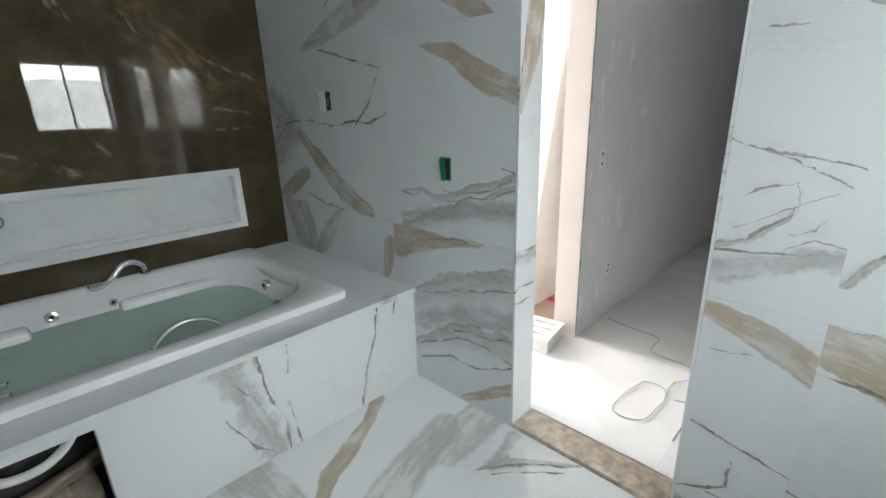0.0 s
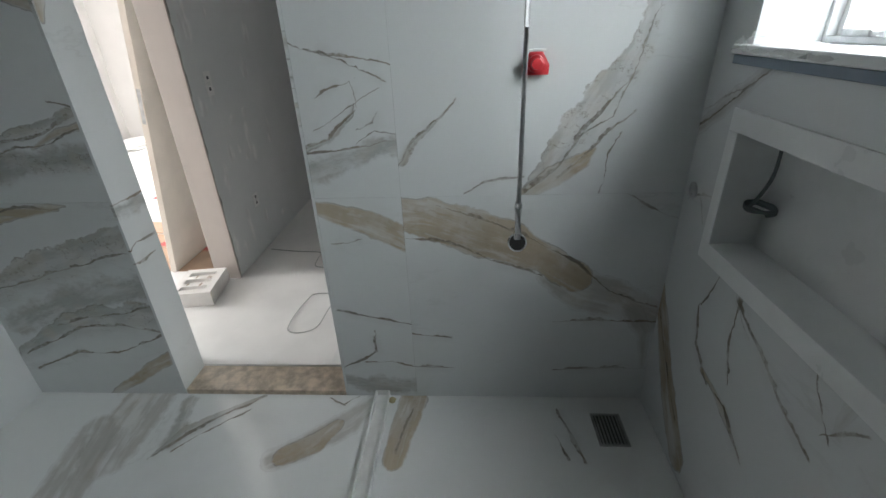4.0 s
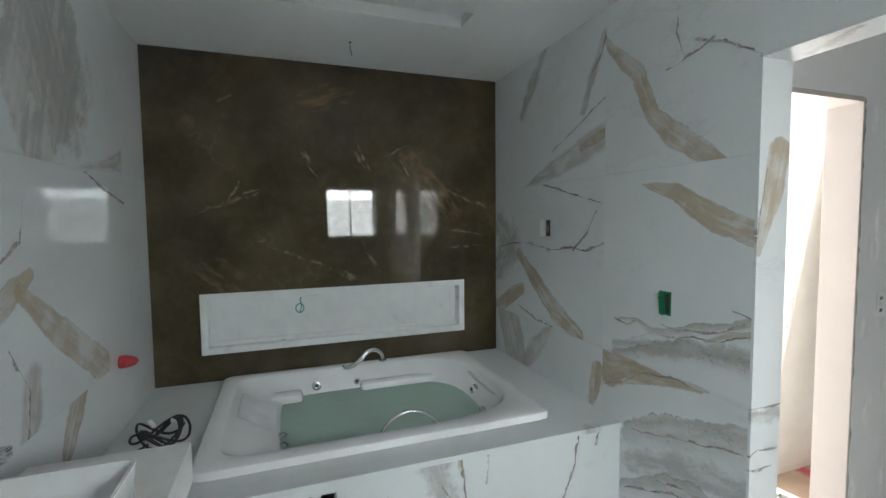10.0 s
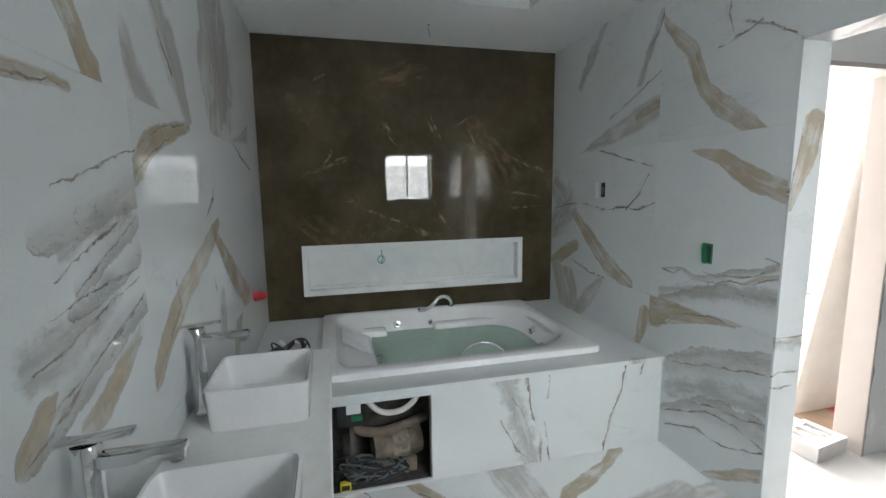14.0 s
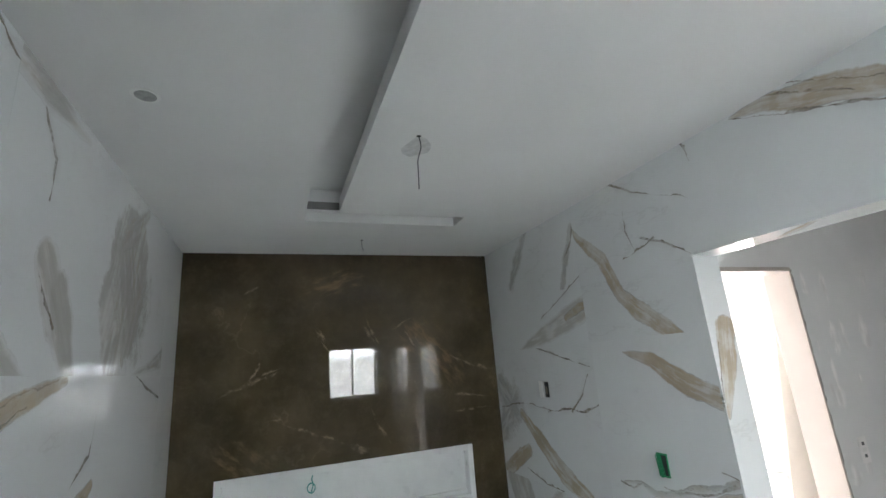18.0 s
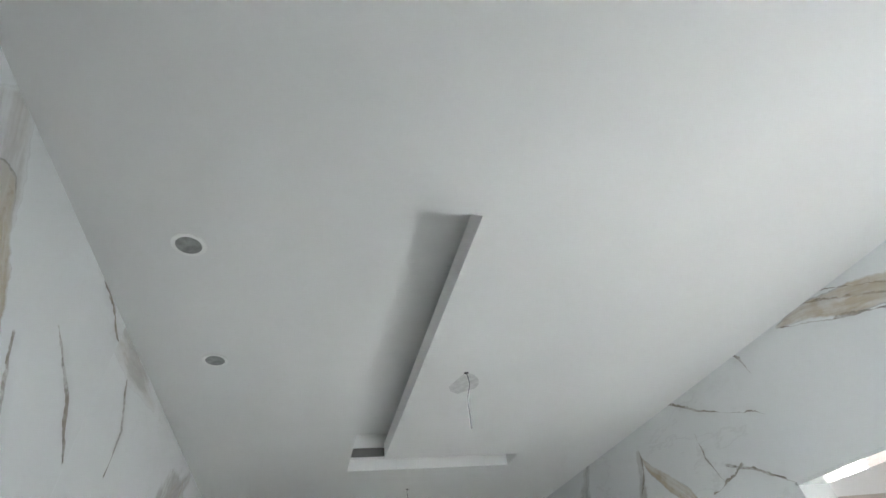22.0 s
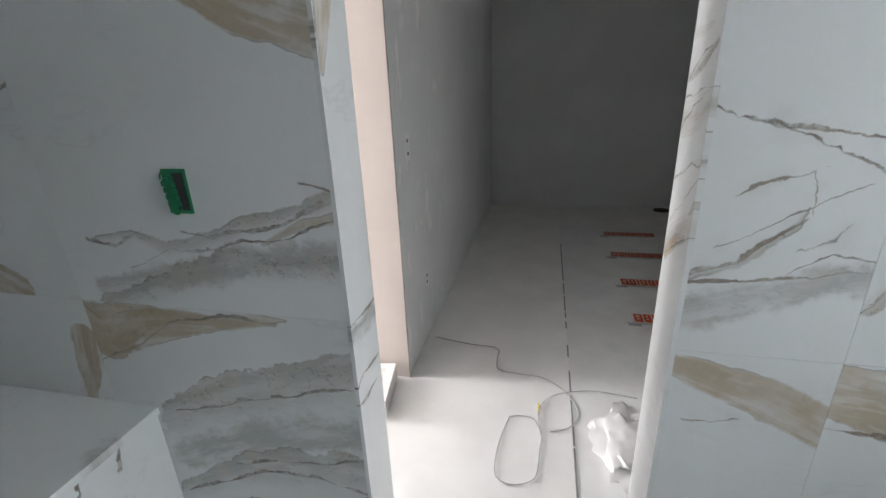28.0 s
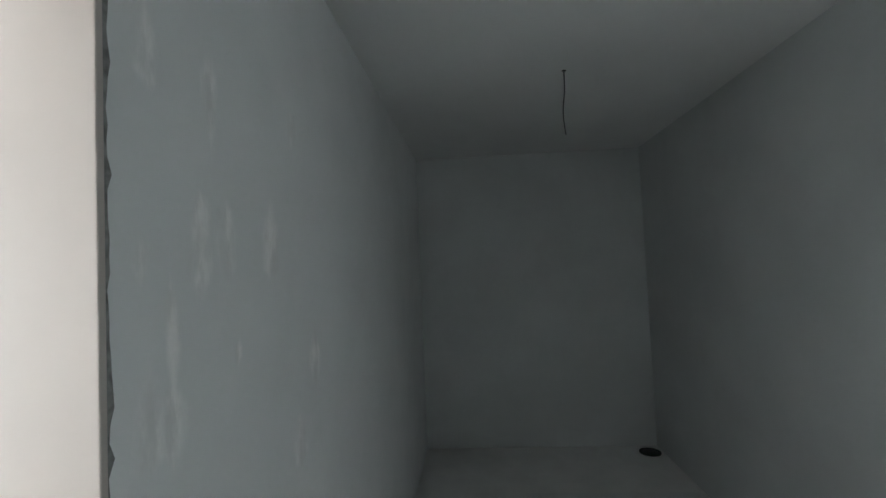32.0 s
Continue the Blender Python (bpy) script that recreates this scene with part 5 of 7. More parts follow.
part("plasterboard", box(WT, CX1, CY0, CY1 + 0.14, H, H + 0.1), M_CEIL, ceil2)
# bedroom
R0, RX1, RY1 = CY1 + 0.14, 5.05, 1.75
floor3 = structure("floor_bedroom", "bright bedroom floor under white protective sheet", "floor")
part("slab", box(0.20, RX1, R0, RY1, -0.1, CF), M_SHEET, floor3)
BCH = H + 0.29      # bedroom ceiling
wall = structure("wall_bedroom", "white painted bedroom walls with tall windows", "wall")
# the narrow opening is added to let light through to the dressing room
part("plaster", sheet("y", RY1, RY1 + 0.15, 0.05, RX1 + 0.15, CF, BCH + 0.1, [(0.21, 0.87, 0.25, 2.25)]), M_WHITEWALL, wall)
part("plaster", sheet("x", RX1, RX1 + 0.15, R0, RY1, CF, BCH + 0.1, [(-0.38, 1.26, 0.87, 2.10)]), M_WHITEWALL, wall)
part("plaster", box(0.146, 0.20, R0, RY1, CF, BCH + 0.1), M_WHITEWALL, wall)
part("plaster", box(0.2, CX1 + 0.12, R0 - 0.1, R0, H + 0.101, BCH + 0.1), M_WHITEWALL, wall)
part("plaster", box(CX1 + 0.12, RX1, R0 - 0.1, R0, CF, BCH + 0.1), M_WHITEWALL, wall)
ceil3 = structure("ceiling_bedroom", "white bedroom ceiling with a dropped border", "ceiling")
bm = box(0.05, RX1, R0, RY1, BCH, BCH + 0.1)
for x0, x1, y0, y1 in ((0.20, RX1, RY1 - 0.35, RY1), (RX1 - 0.35, RX1, R0, RY1 - 0.35)):
    add_box(bm, x0, x1, y0, y1, BCH - 0.12, BCH)
part("plasterboard", bm, M_CEIL, ceil3)

# ---- bath surround ----
deck = thing("bath_surround", (0, DECK_Y, 0), "white marble-clad bath surround with an open service hatch", "bath surround")
HX0, HX1, HZ0, HZ1 = -1.905, -1.398, 0.015, 0.478
part("front_panel", sheet("y", 0.012, 0.024, XL, -0.002, 0.0, 0.512, [(HX0, HX1, HZ0, HZ1)]), MAT_DECK, deck)
part("deck_top", sheet("z", 0.512, DECK_Z, XL + 0.002, -0.002, 0.0, -DECK_Y - 0.002, [(-1.90, -0.42, 0.30, 1.26)]), MAT_DECKTOP, deck)

# ---- bathroom: fixed things ----
M_STONE = plain("white_niche_stone", (0.80, 0.82, 0.82), 0.3, vary=0.04, scale=8, bump=0.04)
M_BEIGEPIPE = plain("brown_pvc_pipe", (0.20, 0.155, 0.12), 0.6, vary=0.3, scale=12)
M_PUMP = plain("dusty_pump_housing", (0.185, 0.15, 0.115), 0.8, vary=0.5, scale=12)
M_HOSE = plain("white_hose", (0.74, 0.74, 0.70), 0.45)
M_BLACK = plain("black_cable", (0.02, 0.02, 0.022), 0.45)
M_GREY = plain("grey_cable", (0.11, 0.125, 0.135), 0.5)
M_YELLOW = plain("yellow_plastic", (0.70, 0.55, 0.04), 0.4)
# near-black that carries the shade inside the hatch, props included
M_HATCHSHADE = plain("painted_hatch_shade", (0.075, 0.07, 0.065), 0.95, vary=0.5, scale=14)
M_FILM = plain("clear_film", (0.90, 0.93, 0.92), 0.15, vary=0.03, bump=0.0)
M_FILM.node_tree.nodes["Principled BSDF"].inputs["Alpha"].default_value = 0.28
M_STEEL = plain("dull_steel", (0.48, 0.49, 0.50), 0.32, metal=1.0, vary=0.2, scale=30)
M_DARKSTEEL = plain("blue_grey_sill_edge", (0.20, 0.25, 0.31), 0.4, vary=0.1)
M_RUBBER = plain("black_rubber", (0.018, 0.018, 0.018), 0.6)
M_SMUDGE = plain("grey_pencil_smudge", (0.60, 0.61, 0.61), 0.9, vary=0.15, scale=30)

NICHE_D = 0.085
niche = thing("wall_niche", (0, 0, NZ0), "long white stone shelf niche set into the brown marble wall", "wall niche")
hz = NZ1 - NZ0
part("back", box(NX0 + 0.02, NX1 - 0.02, NICHE_D, NICHE_D + 0.02, 0.02, hz - 0.02), M_STONE, niche)
part("side", box(NX0 + 0.0, NX0 + 0.042, -0.006, NICHE_D, 0.0, hz, 0.002), M_STONE, niche)
part("side", box(NX1 - 0.042, NX1, -0.006, NICHE_D, 0.0, hz, 0.002), M_STONE, niche)
part("shelf", box(NX0 + 0.042, NX1 - 0.042, -0.006, NICHE_D, 0.0, 0.042, 0.002), M_STONE, niche)
part("head", box(NX0 + 0.042, NX1 - 0.042, -0.006, NICHE_D, hz - 0.042, hz, 0.002), M_STONE, niche)
part("inner_ledge", box(NX0 + 0.042, NX1 - 0.042, 0.060, NICHE_D, 0.042, 0.066, 0.002), M_STONE, niche)

wire = thing("cable_curl", (-1.475, NICHE_D - 0.004, 0.96), "teal cable curl hanging in the wall niche", "cable")
pts = [(0.012, 0, 0.075), (0.004, -0.02, 0.055), (0.012, -0.028, 0.02)]
pts += [(0.0 + 0.026 * math.sin(a), -0.028, 0.002 - 0.030 * math.cos(a)) for a in [k * 0.5 for k in range(26)]]
part("loop", rod(curve_of(pts, 3), 0.0045, 6), plain("teal_cable", (0.10, 0.34, 0.32), 0.45), wire, smooth=True)

# bath
TX0, TX1, TY0, TY1, RIM = -1.945, -0.297, -1.232, -0.045, 0.572
bath = thing("bathtub", ((TX0 + TX1) / 2, (TY0 + TY1) / 2, DECK_Z), "large white acrylic whirlpool bathtub filled with greenish water", "bathtub")
TCX, TCY = (TX0 + TX1) / 2, (TY0 + TY1) / 2
N_RING = 72


def ring_point(a, rx, ry, p_left, p_right, dx=0.0, dy=0.0):
    c, s = math.cos(a), math.sin(a)
    p = p_right if c > 0 else p_left
    return (dx + math.copysign(abs(c) ** (2 / p), c) * rx, dy + math.copysign(abs(s) ** (2 / p), s) * ry)


def lofted(levels, cap=True):
    """levels: rx, ry, left and right squareness, dx, dy, z."""
    bm = bmesh.new()
    rings = []
    for rx, ry, pl, pr, dx, dy, z in levels:
        rings.append([bm.verts.new((*ring_point(k * math.tau / N_RING, rx, ry, pl, pr, dx, dy), z)) for k in range(N_RING)])
    for a, b in zip(rings, rings[1:]):
        for k in range(N_RING):
            bm.faces.new((a[k], a[(k + 1) % N_RING], b[(k + 1) % N_RING], b[k]))
    if cap:
        bm.faces.new(rings[-1])
    return bm, rings


ox, oy = (TX1 - TX0) / 2, (TY1 - TY0) / 2
rim = RIM - DECK_Z
bm, _ = lofted([
    (ox, oy, 30, 30, 0, 0, -0.004), (ox, oy, 30, 30, 0, 0, rim - 0.007), (ox - 0.003, oy - 0.003, 30, 30, 0, 0, rim - 0.002),
    (ox - 0.010, oy - 0.010, 28, 28, 0, 0, rim), (0.748, 0.518, 11.0, 3.4, 0.005, 0.005, rim + 0.002), (0.738, 0.508, 11.0, 3.4, 0.005, 0.005, rim - 0.004),
    (0.728, 0.498, 10.0, 3.3, 0.008, 0.003, rim - 0.022), (0.690, 0.482, 9.0, 3.2, 0.022, 0.0, rim - 0.050), (0.575, 0.452, 7.0, 3.0, 0.070, 0.0, rim - 0.115),
    (0.550, 0.438, 6.0, 3.0, 0.070, 0.0, rim - 0.150), (0.500, 0.380, 4.5, 2.8, 0.06, 0, rim - 0.32), (0.450, 0.320, 3.6, 2.8, 0.05, 0, rim - 0.395), (0.380, 0.24, 3.0, 2.8, 0.05, 0, rim - 0.41)])
part("shell", bm, M_ACRYL, bath, smooth=True)
part("headrest", box(-0.105, 0.105, -0.19, 0.13, -0.006, 0.006, 0.005, pose(-0.605, 0.15, rim - 0.066, 0, 29, 0)), plain("pale_grey_pad", (0.74, 0.74, 0.76), 0.35), bath, "pale grey headrest pad", smooth=True)
part("armrest", box(-0.56, -0.36, 0.33, 0.46, rim - 0.16, rim - 0.085, 0.030), M_ACRYL, bath, smooth=True)
part("armrest", box(0.01, 0.56, 0.375, 0.475, rim - 0.15, rim - 0.085, 0.028), M_ACRYL, bath, smooth=True)
for x, y, turn, r in ((-0.27, 0.466, 90, 0.030), (-0.01, 0.455, 90, 0.020), (0.662, 0.04, 0, 0.032), (-0.47, -0.29, 180, 0.016), (-0.475, -0.18, 180, 0.016), (0.585, -0.26, -30, 0.018)):
    m = pose(x, y, rim - 0.09, 0, 0, turn) @ pose(0, 0, 0, 0, -78, 0)
    jet = part("jet", lathe([(r * 0.35, 0.012), (r * 0.55, 0.014), (r, 0.010), (r * 1.05, 0.0), (r * 1.02, -0.02)], 20, m), M_CHROME, bath, "chrome water jet", smooth=True)
    part("nozzle", lathe([(r * 0.30, 0.0125), (r * 0.30, 0.016), (r * 0.1, 0.017)], 12, m), M_DARK, jet)
arc = [(-0.055, -0.452, rim - 0.115), (-0.035, -0.40, rim - 0.085), (0.03, -0.345, rim - 0.035), (0.12, -0.325, rim - 0.005), (0.20, -0.335, rim - 0.012), (0.255, -0.37, rim - 0.04), (0.275, -0.41, rim - 0.07), (0.28, -0.458, rim - 0.09)]
part("grab_handle", rod(curve_of(arc, 6), 0.010, 10), M_CHROME, bath, "chrome grab handle", smooth=True)
sp = [(0.185, 0.545, rim), (0.180, 0.545, rim + 0.05), (0.135, 0.545, rim + 0.083), (0.08, 0.54, rim + 0.075), (0.035, 0.53, rim + 0.035), (-0.01, 0.515, rim + 0.005), (-0.06, 0.50, rim - 0.004), (-0.095, 0.49, rim + 0.004)]
part("spout", rod(curve_of(sp, 6), [0.014] * 18 + [0.015] * 12 + [0.017] * 13, 12), M_CHROME, bath, "curved chrome bath spout", smooth=True)
part("spout_base", lathe([(0.026, 0.0), (0.026, 0.006), (0.018, 0.010)], 20, pose(0.185, 0.545, rim)), M_CHROME, bath, smooth=True)
bm, _ = lofted([(0.375, 0.235, 3.0, 2.8, 0.05, 0, rim - 0.405), (0.444, 0.314, 3.6, 2.8, 0.05, 0, rim - 0.390), (0.494, 0.374, 4.5, 2.8, 0.06, 0, rim - 0.318),
                (0.545, 0.433, 6.0, 3.0, 0.070, 0, rim - 0.150), (0.562, 0.442, 6.4, 3.0, 0.070, 0, rim - 0.130)])
bm.faces.new([bm.verts[k] for k in range(N_RING)][::-1]) if bm.verts.ensure_lookup_table() is None else None
water = thing("bath_water", (TCX, TCY, DECK_Z), "still greenish bath water", "water")
part("surface", bm, M_WATER, water)

# inside of the service hatch; its shade is painted into the near-black walls
cav = part("cavity", bmesh.new(), M_HATCHSHADE, deck, "service space with its shade painted in near-black")
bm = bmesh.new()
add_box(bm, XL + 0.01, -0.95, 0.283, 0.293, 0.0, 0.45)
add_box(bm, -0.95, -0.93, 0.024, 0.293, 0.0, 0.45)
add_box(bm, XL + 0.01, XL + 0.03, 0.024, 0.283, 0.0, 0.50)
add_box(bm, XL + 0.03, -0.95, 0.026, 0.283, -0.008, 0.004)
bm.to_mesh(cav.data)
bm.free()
part("hatch_edge", box(HX1 - 0.004, HX1 + 0.006, 0.0245, 0.060, HZ0, HZ1), plain("grey_board_edge", (0.35, 0.36, 0.36), 0.6), deck)

pump = thing("whirlpool_pump", (-1.56, DECK_Y + 0.18, 0.004), "dusty brown whirlpool pump inside the hatch", "pump")
part("motor", lathe([(0.02, -0.14), (0.075, -0.135), (0.085, -0.10), (0.085, 0.10), (0.075, 0.13), (0.03, 0.135)], 24, pose(0, 0, 0.15, 0, 90, 8)), M_PUMP, pump, smooth=True)
part("foot", box(-0.10, 0.10, -0.07, 0.07, 0.0, 0.085, 0.01), M_PUMP, pump)
part("label_band", lathe([(0.0865, -0.04), (0.0865, 0.05)], 24, pose(0, 0, 0.15, 0, 90, 8)), plain("worn_paper_label", (0.26, 0.225, 0.175), 0.8, vary=0.4, scale=30), pump)
pipe = thing("drain_pipe", (-1.62, DECK_Y + 0.15, 0.004), "brown plastic drain pipe under the bath", "pipe")
part("tube", rod(curve_of([(-0.20, 0.10, 0.30), (-0.14, 0.03, 0.245), (-0.02, 0.0, 0.235), (0.14, 0.01, 0.262), (0.22, 0.04, 0.27)]), 0.026, 14), M_BEIGEPIPE, pipe, smooth=True)
part("prop", box(0.10, 0.13, 0.0, 0.03, 0.0, 0.245), M_HATCHSHADE, pipe)
hose = thing("suction_hose", (-1.60, DECK_Y + 0.10, 0.44), "white flexible hose looping under the bath", "hose")
part("tube", rod(curve_of([(-0.13, 0.04, 0.05), (-0.11, 0.02, -0.01), (-0.04, 0.0, -0.065), (0.06, 0.0, -0.068), (0.135, 0.01, -0.02), (0.165, 0.03, 0.05)]), 0.015, 12), M_HOSE, hose, smooth=True)
ctrl = thing("control_box", (-1.79, DECK_Y + 0.12, 0.30), "black pump control box with a white label", "control box")
part("case", box(-0.09, 0.04, 0.0, 0.08, 0.0, 0.15, 0.008), M_BLACK, ctrl)
part("label", box(-0.035, 0.038, -0.004, -0.001, 0.075, 0.145), M_WHITEPLASTIC, ctrl, "white paper label")
part("terminal", box(-0.01, 0.045, -0.006, -0.001, 0.035, 0.068), M_GREEN, ctrl, "green terminal strip")
part("bracket", box(-0.02, 0.0, 0.02, 0.05, -0.297, 0.0), M_HATCHSHADE, ctrl)
rnd = random.Random(4)
tangle = thing("cable_tangle", (-1.76, DECK_Y + 0.10, 0.004), "tangle of black cables on the hatch floor", "cables")
for k in range(13):
    pts = [(rnd.uniform(-0.13, 0.26), rnd.uniform(-0.06, 0.08), rnd.uniform(0.008, 0.05 + 0.10 * rnd.random())) for _ in range(8)]
    part("cable", rod(curve_of(pts, 6), rnd.choice((0.005, 0.006, 0.004)), 6), M_BLACK if k % 3 else M_GREY, tangle, smooth=True)
con = thing("cable_connector", (-1.845, DECK_Y + 0.05, 0.004), "yellow cable connector lying in the hatch", "connector")
part("plug", box(-0.028, 0.028, -0.015, 0.015, 0.0, 0.045, 0.006), M_YELLOW, con)
part("collar", box(-0.02, 0.02, -0.018, -0.015, 0.01, 0.035), M_BLACK, con)

coil = thing("cable_bundle", (-2.13, -0.80, DECK_Z), "black cable bundle lying on the bath surround", "cable")
for k, tilt in enumerate((20, -30, 55, 80, -60)):
    pts = [Matrix.Rotation(radians(tilt), 3, "Z") @ Vector((0.12 * math.cos(a) * (1 - 0.1 * k), 0.075 * math.sin(a), 0.045 + 0.040 * math.sin(a * 2 + k))) for a in [q * 0.45 for q in range(15)]]
    part("loop", rod(curve_of(pts, 3), 0.006, 6), M_BLACK, coil, smooth=True)
for x, y, z, turn in ((0.05, 0.06, 0.07, 30), (-0.04, 0.02, 0.085, -50)):
    part("connector", box(-0.022, 0.022, -0.010, 0.010, -0.008, 0.008, 0.003, pose(x, y, z, 15, 20, turn)), M_WHITEPLASTIC, coil, "white cable connector")
part("tail", rod(curve_of([(-0.05, -0.02, 0.006), (-0.10, -0.14, 0.006), (-0.06, -0.26, 0.006), (-0.13, -0.36, 0.006)]), 0.006, 6), M_BLACK, coil, smooth=True)

# vanity
CT = 0.795
counter = thing("vanity_counter", (XL, -2.4, CT - 0.06), "white stone vanity worktop fixed to the marble wall", "worktop")
part("slab", box(0.001, 0.455, -0.95, 0.97, 0.03, 0.06, 0.002), M_QUARTZ, counter)
part("apron", box(0.437, 0.455, -0.95, 0.97, -0.08, 0.030, 0.002), M_QUARTZ, counter)
part("bracket", box(0.001, 0.40, -0.5, -0.47, -0.05, 0.029), M_STEEL, counter)
part("bracket", box(0.001, 0.40, 0.47, 0.50, -0.05, 0.029), M_STEEL, counter)


def build_basin(at):
    basin = thing("wash_basin", at, "square white ceramic vessel basin on the worktop", "wash basin", "vessel basins on the worktop")
    w = 0.158
    p = 14
    bm, _ = lofted([(0.146, 0.146, p, p, 0, 0, 0.0), (0.149, 0.149, p, p, 0, 0, 0.004), (w - 0.001, w - 0.001, p, p, 0, 0, 0.130), (w, w, p, p, 0, 0, 0.133),
                    (w - 0.001, w - 0.001, p, p, 0, 0, 0.135), (w - 0.009, w - 0.009, p, p, 0, 0, 0.135), (w - 0.010, w - 0.010, p, p, 0, 0, 0.133),
                    (0.132, 0.132, p, p, 0, 0, 0.045), (0.122, 0.122, 9, 9, 0, 0, 0.032), (0.02, 0.02, 2, 2, 0, 0, 0.026)])
    part("bowl", bm, M_CERAMIC, basin, smooth=True)
    part("waste", lathe([(0.004, 0.0295), (0.020, 0.029), (0.022, 0.0265)], 20), M_CHROME, basin, "chrome waste", smooth=True)
    return basin


basin = build_basin((-2.103, -1.937, CT))
copy_thing(basin, pose(-2.103, -2.628, CT))


def build_tap(at):
    tap = thing("basin_tap", at, "tall chrome single-lever basin tap", "tap", "tall basin taps")
    part("base", lathe([(0.027, 0.0), (0.027, 0.005), (0.0235, 0.008)], 24), M_CHROME, tap, smooth=True)
    part("body", lathe([(0.0235, 0.008), (0.0235, 0.225), (0.0255, 0.235), (0.0255, 0.292), (0.023, 0.296)], 24), M_CHROME, tap, smooth=True)
    spout = part("spout", box(0.0, 0.162, -0.0165, 0.0165, 0.247, 0.274, 0.006), M_CHROME, tap, smooth=True)
    part("aerator", lathe([(0.012, 0.240), (0.012, 0.247)], 16, pose(0.143, 0, 0)), M_STEEL, spout)
    part("lever", box(-0.022, 0.100, -0.016, 0.016, 0.298, 0.308, 0.004, pose(0, 0, 0, 0, -4, 0)), M_CHROME, tap, smooth=True)
    return tap


tap = build_tap((-2.302, -1.937, CT))
copy_thing(tap, pose(-2.302, -2.622, CT))

# caps, boxes and switches on the walls


def wall_cap(at, turn, tag):
    cap = thing("plumbing_cap", at, tag, "pipe cap", "red pipe caps")
    cap.rotation_euler = (0, radians(turn), 0)
    bm = bmesh.new()
    outline = ((-0.030, -0.036), (-0.030, 0.036), (-0.004, 0.038), (0.030, 0.018), (0.030, -0.018), (-0.004, -0.038))
    face = bm.faces.new([bm.verts.new((x, y, 0.0)) for x, y in outline])
    top = bmesh.ops.extrude_face_region(bm, geom=[face])["geom"]
    bmesh.ops.translate(bm, verts=[v for v in top if isinstance(v, bmesh.types.BMVert)], vec=(0, 0, 0.014))
    bmesh.ops.bevel(bm, geom=list(bm.edges), offset=0.002, segments=2, profile=0.5, affect="EDGES")
    part("plate", bm, M_RED, cap, smooth=True)
    part("plug", lathe([(0.024, 0.012), (0.023, 0.022), (0.016, 0.026), (0.014, 0.040), (0.005, 0.041)], 20), M_RED, cap, smooth=True)
    part("clip", rod([(0.034, -0.026, 0.012), (0.036, 0.0, 0.014), (0.034, 0.026, 0.012)], 0.003, 6), M_WHITEPLASTIC, cap, "white wire clip")
    return cap


wall_cap((-0.001, -3.447, 1.266), -90, "red plastic plumbing cap on the shower valve")
cone = thing("plumbing_cap", (XL + 0.001, -0.586, 0.876), "pointed red plastic plumbing plug in the marble wall", "pipe cap", "red pipe caps")
cone.rotation_euler = (0, radians(90), 0)
part("collar", lathe([(0.022, 0.0), (0.031, 0.002), (0.033, 0.012), (0.030, 0.018), (0.033, 0.022), (0.032, 0.030), (0.027, 0.034)], 20), M_RED, cone, smooth=True)
part("plug", lathe([(0.029, 0.033), (0.027, 0.050), (0.020, 0.066), (0.010, 0.078), (0.003, 0.082)], 20), M_RED, cone, smooth=True)

gb = thing("socket_box", (-0.001, -1.652, 1.182), "green electrical back box with a curled conduit in the wall", "socket box")
bm = bmesh.new()
for y0, y1, z0, z1 in ((-0.031, -0.027, -0.052, 0.052), (0.027, 0.031, -0.052, 0.052), (-0.027, 0.027, -0.052, -0.048), (-0.027, 0.027, 0.048, 0.052)):
    add_box(bm, -0.003, 0.001, y0, y1, z0, z1)
add_box(bm, -0.0012, -0.0004, -0.027, 0.027, -0.048, 0.048)
part("box", bm, M_GREEN, gb)
part("shade", box(-0.0016, -0.0012, -0.024, 0.006, -0.045, 0.043), M_DARK, gb)
for k in range(5):
    pts = [(-0.004 - 0.002 * k, 0.012 + 0.017 * math.cos(a), -0.034 + 0.016 * k + 0.020 * math.sin(a)) for a in [q * 0.5 for q in range(13)]]
    part("conduit", rod(pts, 0.0022, 5), M_GREEN, gb, smooth=True)

sw = thing("light_switch", (-0.001, -0.715, 1.50), "white switch plate beside an open dark module", "light switch")
part("plate", box(-0.010, 0.0, 0.012, 0.062, -0.055, 0.055, 0.003), M_WHITEPLASTIC, sw)
part("module", box(-0.006, 0.0, -0.045, -0.005, -0.050, 0.050, 0.002), M_DARK, sw, "dark open module")
part("rocker", box(-0.009, -0.006, -0.038, -0.012, -0.030, 0.020, 0.001), plain("dusty_brown_module", (0.16, 0.14, 0.11), 0.6), sw)

# window: marble reveal, sill, sliding sashes
win = structure("window_1", "white aluminium sliding window with bright frosted daylight", "window")
REV = 0.155
part("window_sill", box(WX0 - 0.02, WX1 + 0.035, YW - REV, YW + 0.028, WZ0 - 0.022, WZ0, 0.003), M_STONE, win)
part("sill_edge", box(WX0 - 0.02, WX1 + 0.030, YW + 0.002, YW + 0.022, WZ0 - 0.044, WZ0 - 0.0225, 0.002), M_DARKSTEEL, win, "blue-grey drip edge")
MAT_REV = marble("marble_reveal", (1, 2), [("d", ((YW - 0.05, 1.45, 0.004), (YW - 0.04, 1.6, 0.008), (YW - 0.07, 1.75, 0.004))), ("g", ((YW - 0.04, 1.62, 0.02), (YW - 0.06, 1.70, 0.03))), ("s", ((YW - 0.02, 1.95, 0.03), (YW - 0.13, 2.05, 0.04)))], 61.0)
part("reveal", box(WX1, WX1 + 0.010, YW - REV, YW - 0.0005, WZ0, WZ1), MAT_REV, win)
